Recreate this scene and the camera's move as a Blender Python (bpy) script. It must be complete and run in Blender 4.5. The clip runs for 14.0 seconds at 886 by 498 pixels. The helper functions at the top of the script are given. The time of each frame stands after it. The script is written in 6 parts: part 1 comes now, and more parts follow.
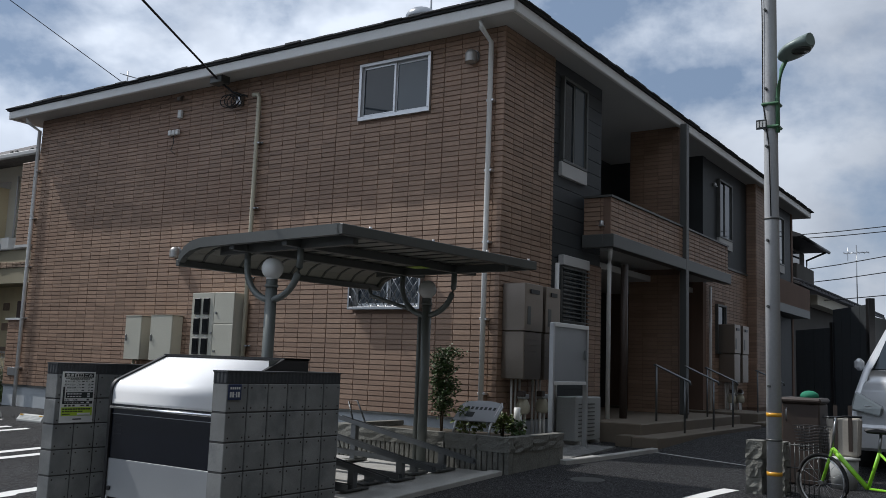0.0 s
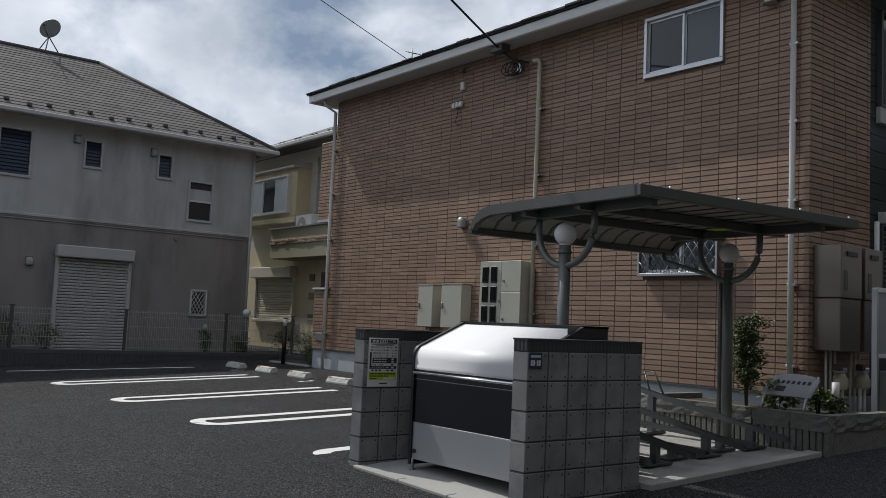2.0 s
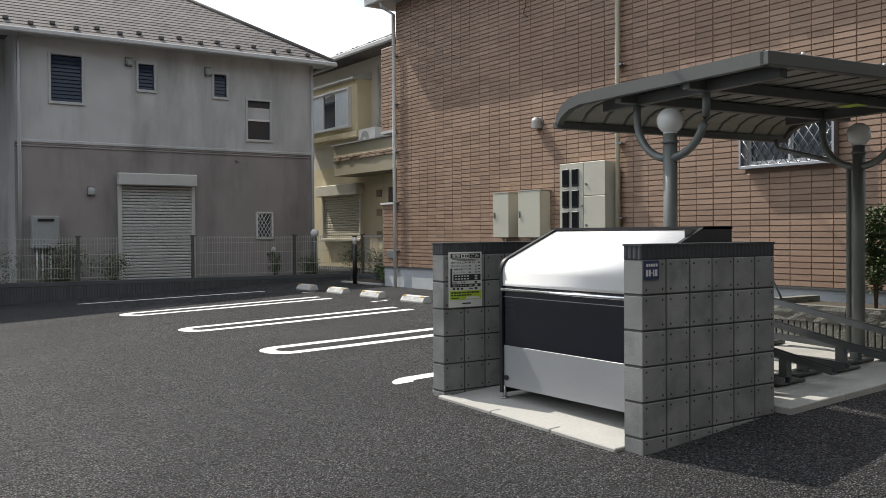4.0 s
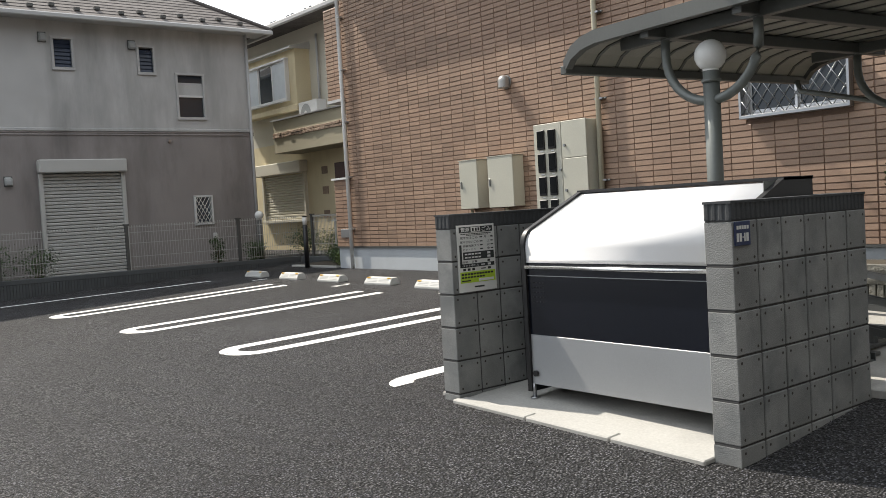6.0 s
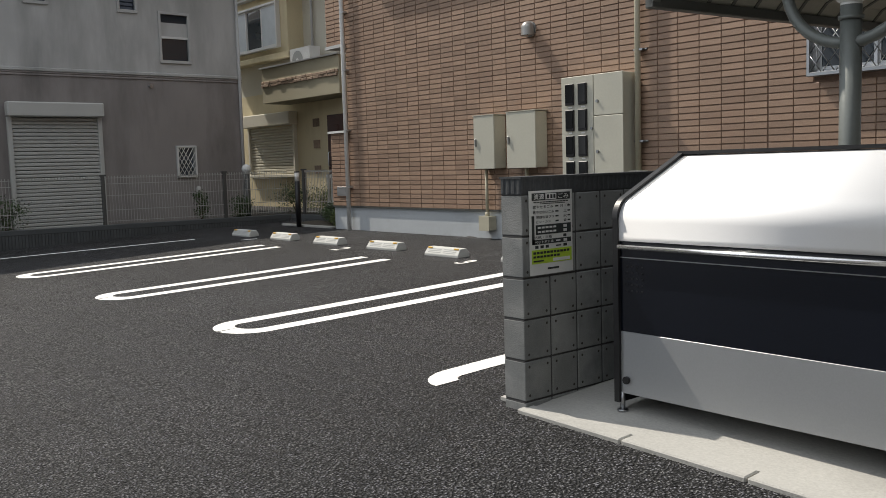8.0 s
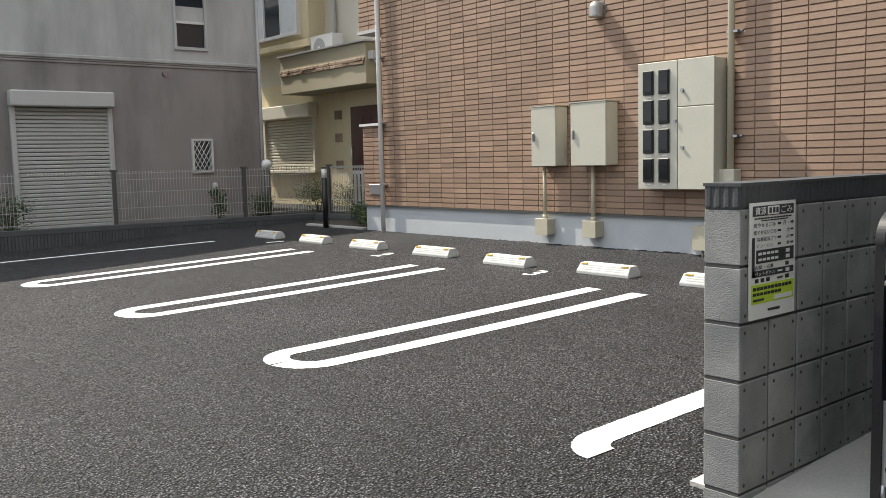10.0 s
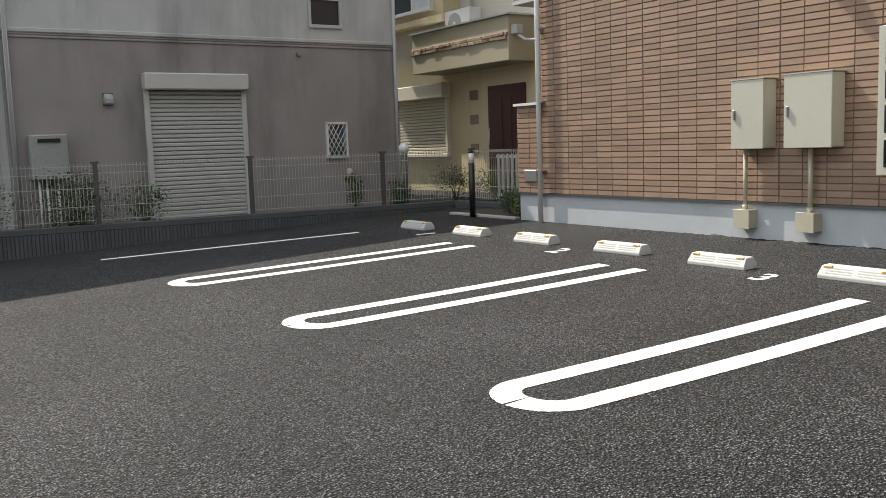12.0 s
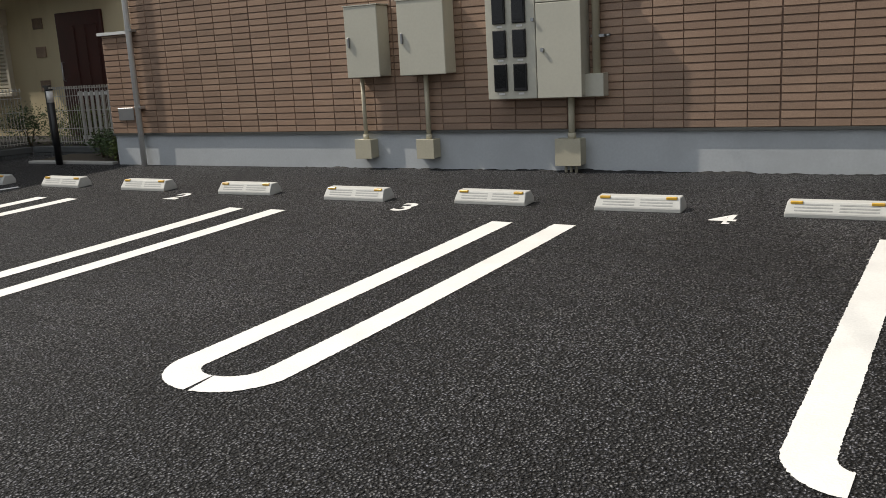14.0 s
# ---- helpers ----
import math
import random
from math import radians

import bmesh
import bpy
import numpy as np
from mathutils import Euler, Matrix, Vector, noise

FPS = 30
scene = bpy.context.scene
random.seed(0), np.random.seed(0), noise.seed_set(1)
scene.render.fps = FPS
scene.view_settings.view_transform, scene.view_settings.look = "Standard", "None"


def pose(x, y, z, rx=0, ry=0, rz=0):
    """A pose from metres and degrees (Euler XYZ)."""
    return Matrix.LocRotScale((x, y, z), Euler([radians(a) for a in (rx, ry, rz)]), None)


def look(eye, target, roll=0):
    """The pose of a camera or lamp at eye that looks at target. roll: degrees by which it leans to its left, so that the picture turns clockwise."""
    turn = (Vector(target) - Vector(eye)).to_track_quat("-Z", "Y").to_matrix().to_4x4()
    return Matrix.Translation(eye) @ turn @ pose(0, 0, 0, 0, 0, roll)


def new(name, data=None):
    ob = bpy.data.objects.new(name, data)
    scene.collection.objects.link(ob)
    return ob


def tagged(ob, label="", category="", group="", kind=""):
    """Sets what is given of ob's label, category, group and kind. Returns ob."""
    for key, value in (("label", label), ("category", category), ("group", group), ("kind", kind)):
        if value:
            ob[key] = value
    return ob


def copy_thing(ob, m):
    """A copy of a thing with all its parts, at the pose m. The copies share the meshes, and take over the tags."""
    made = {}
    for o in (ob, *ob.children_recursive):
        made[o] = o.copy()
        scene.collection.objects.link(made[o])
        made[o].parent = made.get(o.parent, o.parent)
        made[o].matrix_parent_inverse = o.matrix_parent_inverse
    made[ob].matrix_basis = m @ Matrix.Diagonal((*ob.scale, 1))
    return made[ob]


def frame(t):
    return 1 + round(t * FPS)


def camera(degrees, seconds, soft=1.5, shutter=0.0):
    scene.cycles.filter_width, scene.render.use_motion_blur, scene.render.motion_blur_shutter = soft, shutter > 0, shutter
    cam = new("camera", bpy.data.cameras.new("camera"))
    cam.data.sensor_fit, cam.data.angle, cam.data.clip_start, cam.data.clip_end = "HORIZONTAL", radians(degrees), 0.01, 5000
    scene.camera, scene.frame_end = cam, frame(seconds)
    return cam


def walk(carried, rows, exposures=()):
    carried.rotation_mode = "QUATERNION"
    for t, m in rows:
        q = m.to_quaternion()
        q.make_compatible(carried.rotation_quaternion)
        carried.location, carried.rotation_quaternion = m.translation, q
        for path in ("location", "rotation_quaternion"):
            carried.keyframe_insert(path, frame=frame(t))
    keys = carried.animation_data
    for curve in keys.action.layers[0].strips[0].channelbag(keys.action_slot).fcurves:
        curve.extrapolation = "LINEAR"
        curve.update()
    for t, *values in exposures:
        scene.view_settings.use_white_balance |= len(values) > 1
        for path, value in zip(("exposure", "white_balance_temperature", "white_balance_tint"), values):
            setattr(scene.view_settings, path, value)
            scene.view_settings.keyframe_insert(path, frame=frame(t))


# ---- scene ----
cam = camera(52.6, 14.0, soft=0.75)
PATH = [
    (0, (0.282, 0.272, 1.173), (-0.753, 1.8, 1.412), 2.1),
    (0.5, (0.283, 0.259, 1.192), (-0.804, 1.752, 1.408), 2.4),
    (1, (0.202, 0.278, 1.177), (-1.016, 1.668, 1.386), 2.4),
    (1.5, (0.083, 0.325, 1.182), (-1.281, 1.57, 1.402), 2.4),
    (2, (-0.045, 0.387, 1.163), (-1.496, 1.54, 1.315), 2.5),
    (2.5, (-0.251, 0.487, 1.152), (-1.734, 1.605, 1.259), 1.7),
    (3, (-0.465, 0.582, 1.163), (-1.973, 1.669, 1.231), 0.4),
    (3.5, (-0.671, 0.742, 1.146), (-2.199, 1.803, 1.147), -0.1),
    (4, (-0.89, 0.875, 1.146), (-2.426, 1.923, 1.115), -0.4),
    (6.5, (-2.392, 1.277, 1.124), (-3.83, 2.452, 1.028), -3.2),
    (7, (-2.665, 1.39, 1.131), (-4.102, 2.568, 1.034), -1.9),
    (7.2, (-2.78, 1.423, 1.133), (-4.218, 2.596, 1.01), -1.8),
    (9.3, (-4.091, 1.778, 1.165), (-5.505, 2.972, 0.972), -1.3),
    (9.5, (-4.235, 1.814, 1.155), (-5.651, 3.005, 0.967), -1.3),
    (10, (-4.584, 1.839, 1.184), (-6.007, 3.022, 1.001), -1.4),
    (10.5, (-4.964, 1.84, 1.207), (-6.389, 3.019, 1.007), -1.2),
    (11, (-5.316, 1.86, 1.209), (-6.804, 2.961, 1.027), -1.6),
    (11.5, (-5.683, 1.879, 1.213), (-7.227, 2.899, 1.027), -2.1),
    (12, (-6.038, 1.896, 1.225), (-7.58, 2.916, 1.011), -1.9),
    (12.5, (-6.349, 1.95, 1.217), (-7.88, 2.977, 0.972), -1.8),
    (13, (-6.559, 1.977, 1.219), (-7.975, 3.142, 0.901), -2.7),
    (13.5, (-6.713, 1.98, 1.232), (-7.892, 3.37, 0.863), -3.5),
    (14, (-6.742, 2.003, 1.233), (-7.659, 3.574, 0.846), -3.2),
]
EXPOSURE = [(0.0, -0.70, 5750, 10), (0.5, -0.68, 5800, 10), (1.5, -0.50, 5900, 10), (2.0, -0.91, 5950, 10), (2.5, -0.35, 6000, 10), (3.0, -0.68, 6050, 10), (3.5, -0.52, 6100, 10), (4.0, 0.05, 6250, 10), (6.5, 0.3, 6400, 10), (7.0, -0.11, 6400, 10), (9.5, -0.2, 6400, 10), (10.0, 0.55, 6450, 10), (10.5, 0.55, 6500, 10), (11.0, 0.41, 6500, 10), (12.0, 0.38, 6500, 10), (13.0, 0.46, 6500, 10), (13.5, 0.35, 6450, 10), (14.0, -0.42, 6450, 10)]
walk(cam, [(t, look(eye, target, roll)) for t, eye, target, roll in PATH], EXPOSURE)

# ---------------- light ----------------
SUN = Vector((2.0, 0.5, -2.5)).normalized()          # the way the sunlight travels
world = bpy.data.worlds.new("sky")
scene.world = world
world.use_nodes = True
wn, wl = world.node_tree.nodes, world.node_tree.links
wn.clear()
w_out = wn.new("ShaderNodeOutputWorld")
w_bg = wn.new("ShaderNodeBackground")
w_sky = wn.new("ShaderNodeTexSky")
w_sky.sky_type = "NISHITA"
w_sky.sun_disc = False
w_sky.sun_elevation = math.asin(-SUN.z)
w_sky.sun_rotation = math.atan2(-SUN.x, -SUN.y)
w_sky.dust_density = 1.5
w_bg.inputs["Strength"].default_value = 0.077
w_tc = wn.new("ShaderNodeTexCoord")
w_map = wn.new("ShaderNodeMapping")
w_map.inputs["Scale"].default_value = (1.0, 1.0, 1.5)
w_map.inputs["Location"].default_value = (1.7, 0.6, 0.9)
w_noise = wn.new("ShaderNodeTexNoise")
w_noise.inputs["Scale"].default_value = 4.3
w_noise.inputs["Detail"].default_value = 9.0
w_noise.inputs["Roughness"].default_value = 0.55
w_noise.inputs["Distortion"].default_value = 0.08
w_ramp = wn.new("ShaderNodeValToRGB")
w_ramp.color_ramp.elements[0].position = 0.36
w_ramp.color_ramp.elements[1].position = 0.53
w_n2 = wn.new("ShaderNodeTexNoise")
w_n2.inputs["Scale"].default_value = 5.2
w_n2.inputs["Detail"].default_value = 6.0
w_r2 = wn.new("ShaderNodeValToRGB")
w_r2.color_ramp.elements[0].color = (9.6, 10.0, 10.6, 1)
w_r2.color_ramp.elements[0].position = 0.35
w_r2.color_ramp.elements[1].color = (15.5, 15.7, 15.8, 1)
w_r2.color_ramp.elements[1].position = 0.62
w_mix = wn.new("ShaderNodeMix")
w_mix.data_type = "RGBA"
wl.new(w_tc.outputs["Generated"], w_map.inputs["Vector"])
wl.new(w_map.outputs["Vector"], w_noise.inputs["Vector"])
wl.new(w_map.outputs["Vector"], w_n2.inputs["Vector"])
wl.new(w_noise.outputs["Fac"], w_ramp.inputs["Fac"])
wl.new(w_n2.outputs["Fac"], w_r2.inputs["Fac"])
wl.new(w_ramp.outputs["Color"], w_mix.inputs["Factor"])
w_haze = wn.new("ShaderNodeMix")
w_haze.data_type = "RGBA"
w_haze.inputs["Factor"].default_value = 0.5
w_haze.inputs["B"].default_value = (8.0, 9.8, 12.2, 1)
wl.new(w_sky.outputs["Color"], w_haze.inputs["A"])
wl.new(w_haze.outputs["Result"], w_mix.inputs["A"])
w_dot = wn.new("ShaderNodeVectorMath")
w_dot.operation = "DOT_PRODUCT"
w_dot.inputs[1].default_value = -SUN
wl.new(w_tc.outputs["Generated"], w_dot.inputs[0])
w_glow = wn.new("ShaderNodeMapRange")
for key, v in (("From Min", 0.0), ("From Max", 0.65), ("To Min", 0.80), ("To Max", 1.32)):
    w_glow.inputs[key].default_value = v
wl.new(w_dot.outputs["Value"], w_glow.inputs["Value"])
w_lit = wn.new("ShaderNodeVectorMath")
w_lit.operation = "SCALE"
wl.new(w_r2.outputs["Color"], w_lit.inputs[0])
wl.new(w_glow.outputs["Result"], w_lit.inputs["Scale"])
wl.new(w_lit.outputs["Vector"], w_mix.inputs["B"])
wl.new(w_mix.outputs["Result"], w_bg.inputs["Color"])
wl.new(w_bg.outputs["Background"], w_out.inputs["Surface"])

sun_data = bpy.data.lights.new("sun", "SUN")
sun_data.energy = 5.0
sun_data.angle = radians(0.55)
sun_data.color = (1.0, 0.91, 0.785)
sun = new("sun", sun_data)
sun.matrix_world = look((-30, -8, 40), Vector((-30, -8, 40)) + SUN)


# ---------------- materials ----------------
def pbr(name, col, rough=0.7, metal=0.0, var=0.18, big=1.2, fine=60.0, bump=0.15, rand=0.0, tint=None, spec=0.5, stain=0.0, dist=0.004):
    """Principled material, colour varied at two scales in world space, with a fine bump and, for pieces, a random value each."""
    m = bpy.data.materials.new(name)
    m.use_nodes = True
    n, l = m.node_tree.nodes, m.node_tree.links
    b = n["Principled BSDF"]
    b.inputs["Roughness"].default_value = rough
    b.inputs["Metallic"].default_value = metal
    b.inputs["Specular IOR Level"].default_value = spec
    geo = n.new("ShaderNodeNewGeometry")
    n1 = n.new("ShaderNodeTexNoise")
    n1.inputs["Scale"].default_value = big
    n1.inputs["Detail"].default_value = 5.0
    n2 = n.new("ShaderNodeTexNoise")
    n2.inputs["Scale"].default_value = fine
    n2.inputs["Detail"].default_value = 3.0
    l.new(geo.outputs["Position"], n1.inputs["Vector"])
    l.new(geo.outputs["Position"], n2.inputs["Vector"])
    add = n.new("ShaderNodeMath")
    add.operation = "ADD"
    l.new(n1.outputs["Fac"], add.inputs[0])
    l.new(n2.outputs["Fac"], add.inputs[1])
    mr = n.new("ShaderNodeMapRange")
    mr.inputs["From Min"].default_value = 0.6
    mr.inputs["From Max"].default_value = 1.4
    mr.inputs["To Min"].default_value = 1.0 - var
    mr.inputs["To Max"].default_value = 1.0 + var
    l.new(add.outputs[0], mr.inputs["Value"])
    value = mr.outputs["Result"]
    if rand:
        info = n.new("ShaderNodeObjectInfo")
        s = n.new("ShaderNodeMath")
        s.operation = "ADD"
        l.new(info.outputs["Random"], s.inputs[0])
        l.new(geo.outputs["Random Per Island"], s.inputs[1])
        f = n.new("ShaderNodeMath")
        f.operation = "FRACT"
        l.new(s.outputs[0], f.inputs[0])
        r = n.new("ShaderNodeMapRange")
        r.inputs["To Min"].default_value = 1.0 - rand
        r.inputs["To Max"].default_value = 1.0 + rand
        l.new(f.outputs[0], r.inputs["Value"])
        k = n.new("ShaderNodeMath")
        k.operation = "MULTIPLY"
        l.new(value, k.inputs[0])
        l.new(r.outputs["Result"], k.inputs[1])
        value = k.outputs[0]
    mul = n.new("ShaderNodeMix")
    mul.data_type, mul.blend_type = "RGBA", "MULTIPLY"
    mul.inputs["Factor"].default_value = 1.0
    mul.inputs["A"].default_value = (*col, 1)
    l.new(value, mul.inputs["B"])
    out = mul.outputs["Result"]
    if tint:
        t = n.new("ShaderNodeMix")
        t.data_type = "RGBA"
        t.inputs["B"].default_value = (*tint, 1)
        ramp = n.new("ShaderNodeMapRange")
        ramp.inputs["From Min"].default_value = 0.48
        ramp.inputs["From Max"].default_value = 0.72
        n3 = n.new("ShaderNodeTexNoise")
        n3.inputs["Scale"].default_value = big * 0.6
        n3.inputs["Detail"].default_value = 8.0
        n3.inputs["Roughness"].default_value = 0.65
        st = n.new("ShaderNodeMapping")
        st.inputs["Scale"].default_value = (1, 1, 0.25 if stain else 1)
        l.new(geo.outputs["Position"], st.inputs["Vector"])
        l.new(st.outputs["Vector"], n3.inputs["Vector"])
        l.new(n3.outputs["Fac"], ramp.inputs["Value"])
        l.new(ramp.outputs["Result"], t.inputs["Factor"])
        l.new(out, t.inputs["A"])
        out = t.outputs["Result"]
    l.new(out, b.inputs["Base Color"])
    if bump:
        bp = n.new("ShaderNodeBump")
        bp.inputs["Strength"].default_value = bump
        bp.inputs["Distance"].default_value = dist
        l.new(n2.outputs["Fac"], bp.inputs["Height"])
        l.new(bp.outputs["Normal"], b.inputs["Normal"])
    return m


def asphalt_material():
    """Open-graded asphalt: single stones of their own grey in dark binder, shade between them put into the colour, with
    broad worn patches.
    """
    m = bpy.data.materials.new("asphalt")
    m.use_nodes = True
    n, l = m.node_tree.nodes, m.node_tree.links
    b = n["Principled BSDF"]
    b.inputs["Specular IOR Level"].default_value = 0.5
    geo = n.new("ShaderNodeNewGeometry")

    def noise(scale, detail, lo, hi, a=0.3, c=0.7):
        t = n.new("ShaderNodeTexNoise")
        t.inputs["Scale"].default_value = scale
        t.inputs["Detail"].default_value = detail
        l.new(geo.outputs["Position"], t.inputs["Vector"])
        r = n.new("ShaderNodeMapRange")
        for k, v in (("From Min", a), ("From Max", c), ("To Min", lo), ("To Max", hi)):
            r.inputs[k].default_value = v
        l.new(t.outputs["Fac"], r.inputs["Value"])
        return t, r.outputs["Result"]

    def math_node(op, a, c):
        t = n.new("ShaderNodeMath")
        t.operation = op
        for k, v in enumerate((a, c)):
            if isinstance(v, (int, float)):
                t.inputs[k].default_value = v
            else:
                l.new(v, t.inputs[k])
        return t.outputs[0]

    warp = n.new("ShaderNodeTexNoise")
    warp.inputs["Scale"].default_value = 70.0
    warp.inputs["Detail"].default_value = 2.0
    l.new(geo.outputs["Position"], warp.inputs["Vector"])
    shift = n.new("ShaderNodeVectorMath")
    shift.operation = "MULTIPLY_ADD"
    shift.inputs[1].default_value = (0.012, 0.012, 0.012)
    l.new(warp.outputs["Color"], shift.inputs[0])
    l.new(geo.outputs["Position"], shift.inputs[2])
    vor = n.new("ShaderNodeTexVoronoi")
    vor.inputs["Scale"].default_value = 80.0
    l.new(shift.outputs["Vector"], vor.inputs["Vector"])
    stone = n.new("ShaderNodeSeparateColor")
    l.new(vor.outputs["Color"], stone.inputs["Color"])
    tone = math_node("POWER", stone.outputs["Red"], 1.4)
    tone = math_node("MULTIPLY_ADD", tone, 0.248)
    tone.node.inputs[2].default_value = 0.060
    gloss = math_node("MULTIPLY_ADD", stone.outputs["Blue"], 0.55)
    gloss.node.inputs[2].default_value = 0.40
    l.new(gloss, b.inputs["Roughness"])
    # colour drops away from each stone's centre: dark binder plus painted shade of the pits
    gap_shade = n.new("ShaderNodeMapRange")
    gap_shade.inputs["From Min"].default_value = 0.26
    gap_shade.inputs["From Max"].default_value = 0.50
    gap_shade.inputs["To Min"].default_value = 1.0
    gap_shade.inputs["To Max"].default_value = 0.02
    l.new(vor.outputs["Distance"], gap_shade.inputs["Value"])
    grain, blotch = noise(40.0, 3.0, 0.6, 1.4)
    _, patch = noise(0.8, 6.0, 0.72, 1.34)
    value = math_node("MULTIPLY", math_node("MULTIPLY", tone, gap_shade.outputs["Result"]), math_node("MULTIPLY", blotch, patch))
    warm = math_node("MULTIPLY_ADD", stone.outputs["Blue"], 0.16)
    warm.node.inputs[2].default_value = 0.975
    comb = n.new("ShaderNodeCombineColor")
    l.new(value, comb.inputs["Red"])
    l.new(math_node("MULTIPLY", value, 0.995), comb.inputs["Green"])
    l.new(math_node("MULTIPLY", value, warm), comb.inputs["Blue"])
    l.new(comb.outputs["Color"], b.inputs["Base Color"])
    high = math_node("MULTIPLY_ADD", stone.outputs["Green"], 0.9)
    l.new(grain.outputs["Fac"], high.node.inputs[2])
    bp = n.new("ShaderNodeBump")
    bp.inputs["Strength"].default_value = 1.0
    bp.inputs["Distance"].default_value = 0.032
    l.new(math_node("SUBTRACT", high, vor.outputs["Distance"]), bp.inputs["Height"])
    l.new(bp.outputs["Normal"], b.inputs["Normal"])
    return m


def glass_material(name, col, rough=0.04):
    m = pbr(name, col, rough, 0.0, 0.05, 0.8, 3.0, 0.0, spec=0.5)
    return m


ASPHALT = asphalt_material()
TILE = pbr("brick_siding", (0.296, 0.199, 0.139), 0.55, var=0.2, big=0.9, fine=90, bump=0.3, rand=0.17, tint=(0.264, 0.168, 0.115))
JOINT = pbr("joint", (0.175, 0.116, 0.086), 0.9, var=0.15)
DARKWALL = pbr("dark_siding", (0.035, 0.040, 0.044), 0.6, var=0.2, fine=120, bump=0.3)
BASE = pbr("painted_footing", (0.50, 0.53, 0.55), 0.8, var=0.08, big=2.2, fine=45, bump=0.2, tint=(0.43, 0.455, 0.47))
WHITE = pbr("white_paint", (0.74, 0.74, 0.72), 0.45, var=0.05, big=3, fine=30, bump=0.05)
SOFFIT = pbr("soffit_white", (0.50, 0.50, 0.49), 0.7, var=0.05)
ROOF = pbr("dark_shingle", (0.035, 0.036, 0.038), 0.8, var=0.3, fine=50, bump=0.5)
ALU = pbr("aluminium", (0.62, 0.63, 0.64), 0.35, 0.85, var=0.06, big=5, fine=200, bump=0.03)
POLISHED = pbr("polished_bar", (0.85, 0.86, 0.87), 0.22, 0.9, var=0.03, big=6, fine=150, bump=0.02)
RAIL = pbr("dark_rail", (0.17, 0.18, 0.185), 0.4, 0.8, var=0.1, big=6, fine=150, bump=0.03)
VENT = pbr("satin_vent", (0.40, 0.39, 0.37), 0.42, 0.6, var=0.08, big=6, fine=120, bump=0.03)
STEEL = pbr("steel", (0.36, 0.37, 0.38), 0.3, 0.95, var=0.08, big=6, fine=150, bump=0.03)
LID = pbr("brushed_lid", (0.90, 0.905, 0.91), 0.5, 0.0, var=0.02, big=2, fine=160, bump=0.02)
BINPANEL = pbr("aluminium_panel", (0.40, 0.415, 0.43), 0.42, 0.55, var=0.05, big=3, fine=160, bump=0.02)
BLACK = pbr("black_panel", (0.006, 0.008, 0.014), 0.22, var=0.2, big=3, fine=60, bump=0.02)
BLACKFRAME = pbr("black_trim", (0.012, 0.012, 0.013), 0.4, var=0.2, bump=0.02)
BEIGE = pbr("cream_enamel", (0.52, 0.51, 0.43), 0.42, var=0.05, big=2.5, fine=40, bump=0.03)
BEIGEPIPE = pbr("cream_conduit", (0.50, 0.47, 0.36), 0.5, var=0.08, big=4)
METER = pbr("smoked_glass", (0.008, 0.009, 0.010), 0.08, var=0.2, big=8, bump=0.0, spec=0.3)
BLOCK = pbr("grey_block", (0.25, 0.256, 0.25), 0.85, var=0.3, big=5.0, fine=210, bump=0.75, rand=0.12, tint=(0.155, 0.165, 0.168))
MORTAR = pbr("mortar", (0.06, 0.06, 0.06), 0.9, var=0.15)
PLUG = pbr("plug_hole", (0.05, 0.045, 0.04), 0.9)
CAP = pbr("charcoal_coping", (0.048, 0.052, 0.056), 0.75, var=0.25, big=4, fine=90, bump=0.4)
CONC = pbr("concrete", (0.41, 0.405, 0.38), 0.85, var=0.16, big=1.9, fine=70, bump=0.5, tint=(0.30, 0.295, 0.278))
LINE = pbr("line_paint", (0.80, 0.795, 0.765), 0.65, var=0.07, big=5, fine=85, bump=0.5, tint=(0.73, 0.725, 0.70))
STOP = pbr("wheel_stop_concrete", (0.53, 0.535, 0.51), 0.7, var=0.07, big=6, fine=60, bump=0.2)
GROOVE = pbr("groove", (0.36, 0.37, 0.36), 0.8)
HEATER = pbr("stainless_case", (0.27, 0.232, 0.195), 0.38, 0.7, var=0.06, big=4)
ORANGE = pbr("orange_reflector", (0.75, 0.38, 0.03), 0.3, var=0.1, big=30)
BRONZE = pbr("grey_bronze_frame", (0.10, 0.105, 0.10), 0.45, 0.3, var=0.08, big=3)
POSTPAINT = pbr("grey_post_paint", (0.17, 0.185, 0.175), 0.4, 0.2, var=0.06, big=4)
PANEL = pbr("roof_sheet", (0.29, 0.282, 0.245), 0.5, var=0.08, big=3)
GLOBE = pbr("opal_globe", (0.78, 0.79, 0.77), 0.25, var=0.03)
GREYWALL = pbr("grey_render", (0.53, 0.528, 0.515), 0.92, var=0.15, big=1.3, fine=80, bump=0.4, tint=(0.29, 0.29, 0.28), stain=1)
GREYWALL2 = pbr("taupe_render", (0.31, 0.284, 0.272), 0.92, var=0.15, big=1.3, fine=80, bump=0.4, tint=(0.165, 0.152, 0.146), stain=1)
SHUTTER = pbr("shutter_enamel", (0.53, 0.53, 0.505), 0.5, var=0.05, big=3)
SLATE = pbr("roof_slate", (0.13, 0.118, 0.112), 0.85, var=0.42, big=2.2, fine=11, bump=0.4, rand=0.14)
YELLOW = pbr("yellow_render", (0.72, 0.63, 0.42), 0.9, var=0.08, big=0.8, fine=60, bump=0.3, tint=(0.50, 0.42, 0.24), stain=1)
CREAM = pbr("cream_render", (0.66, 0.63, 0.53), 0.9, var=0.08, big=0.8, fine=60, bump=0.3)
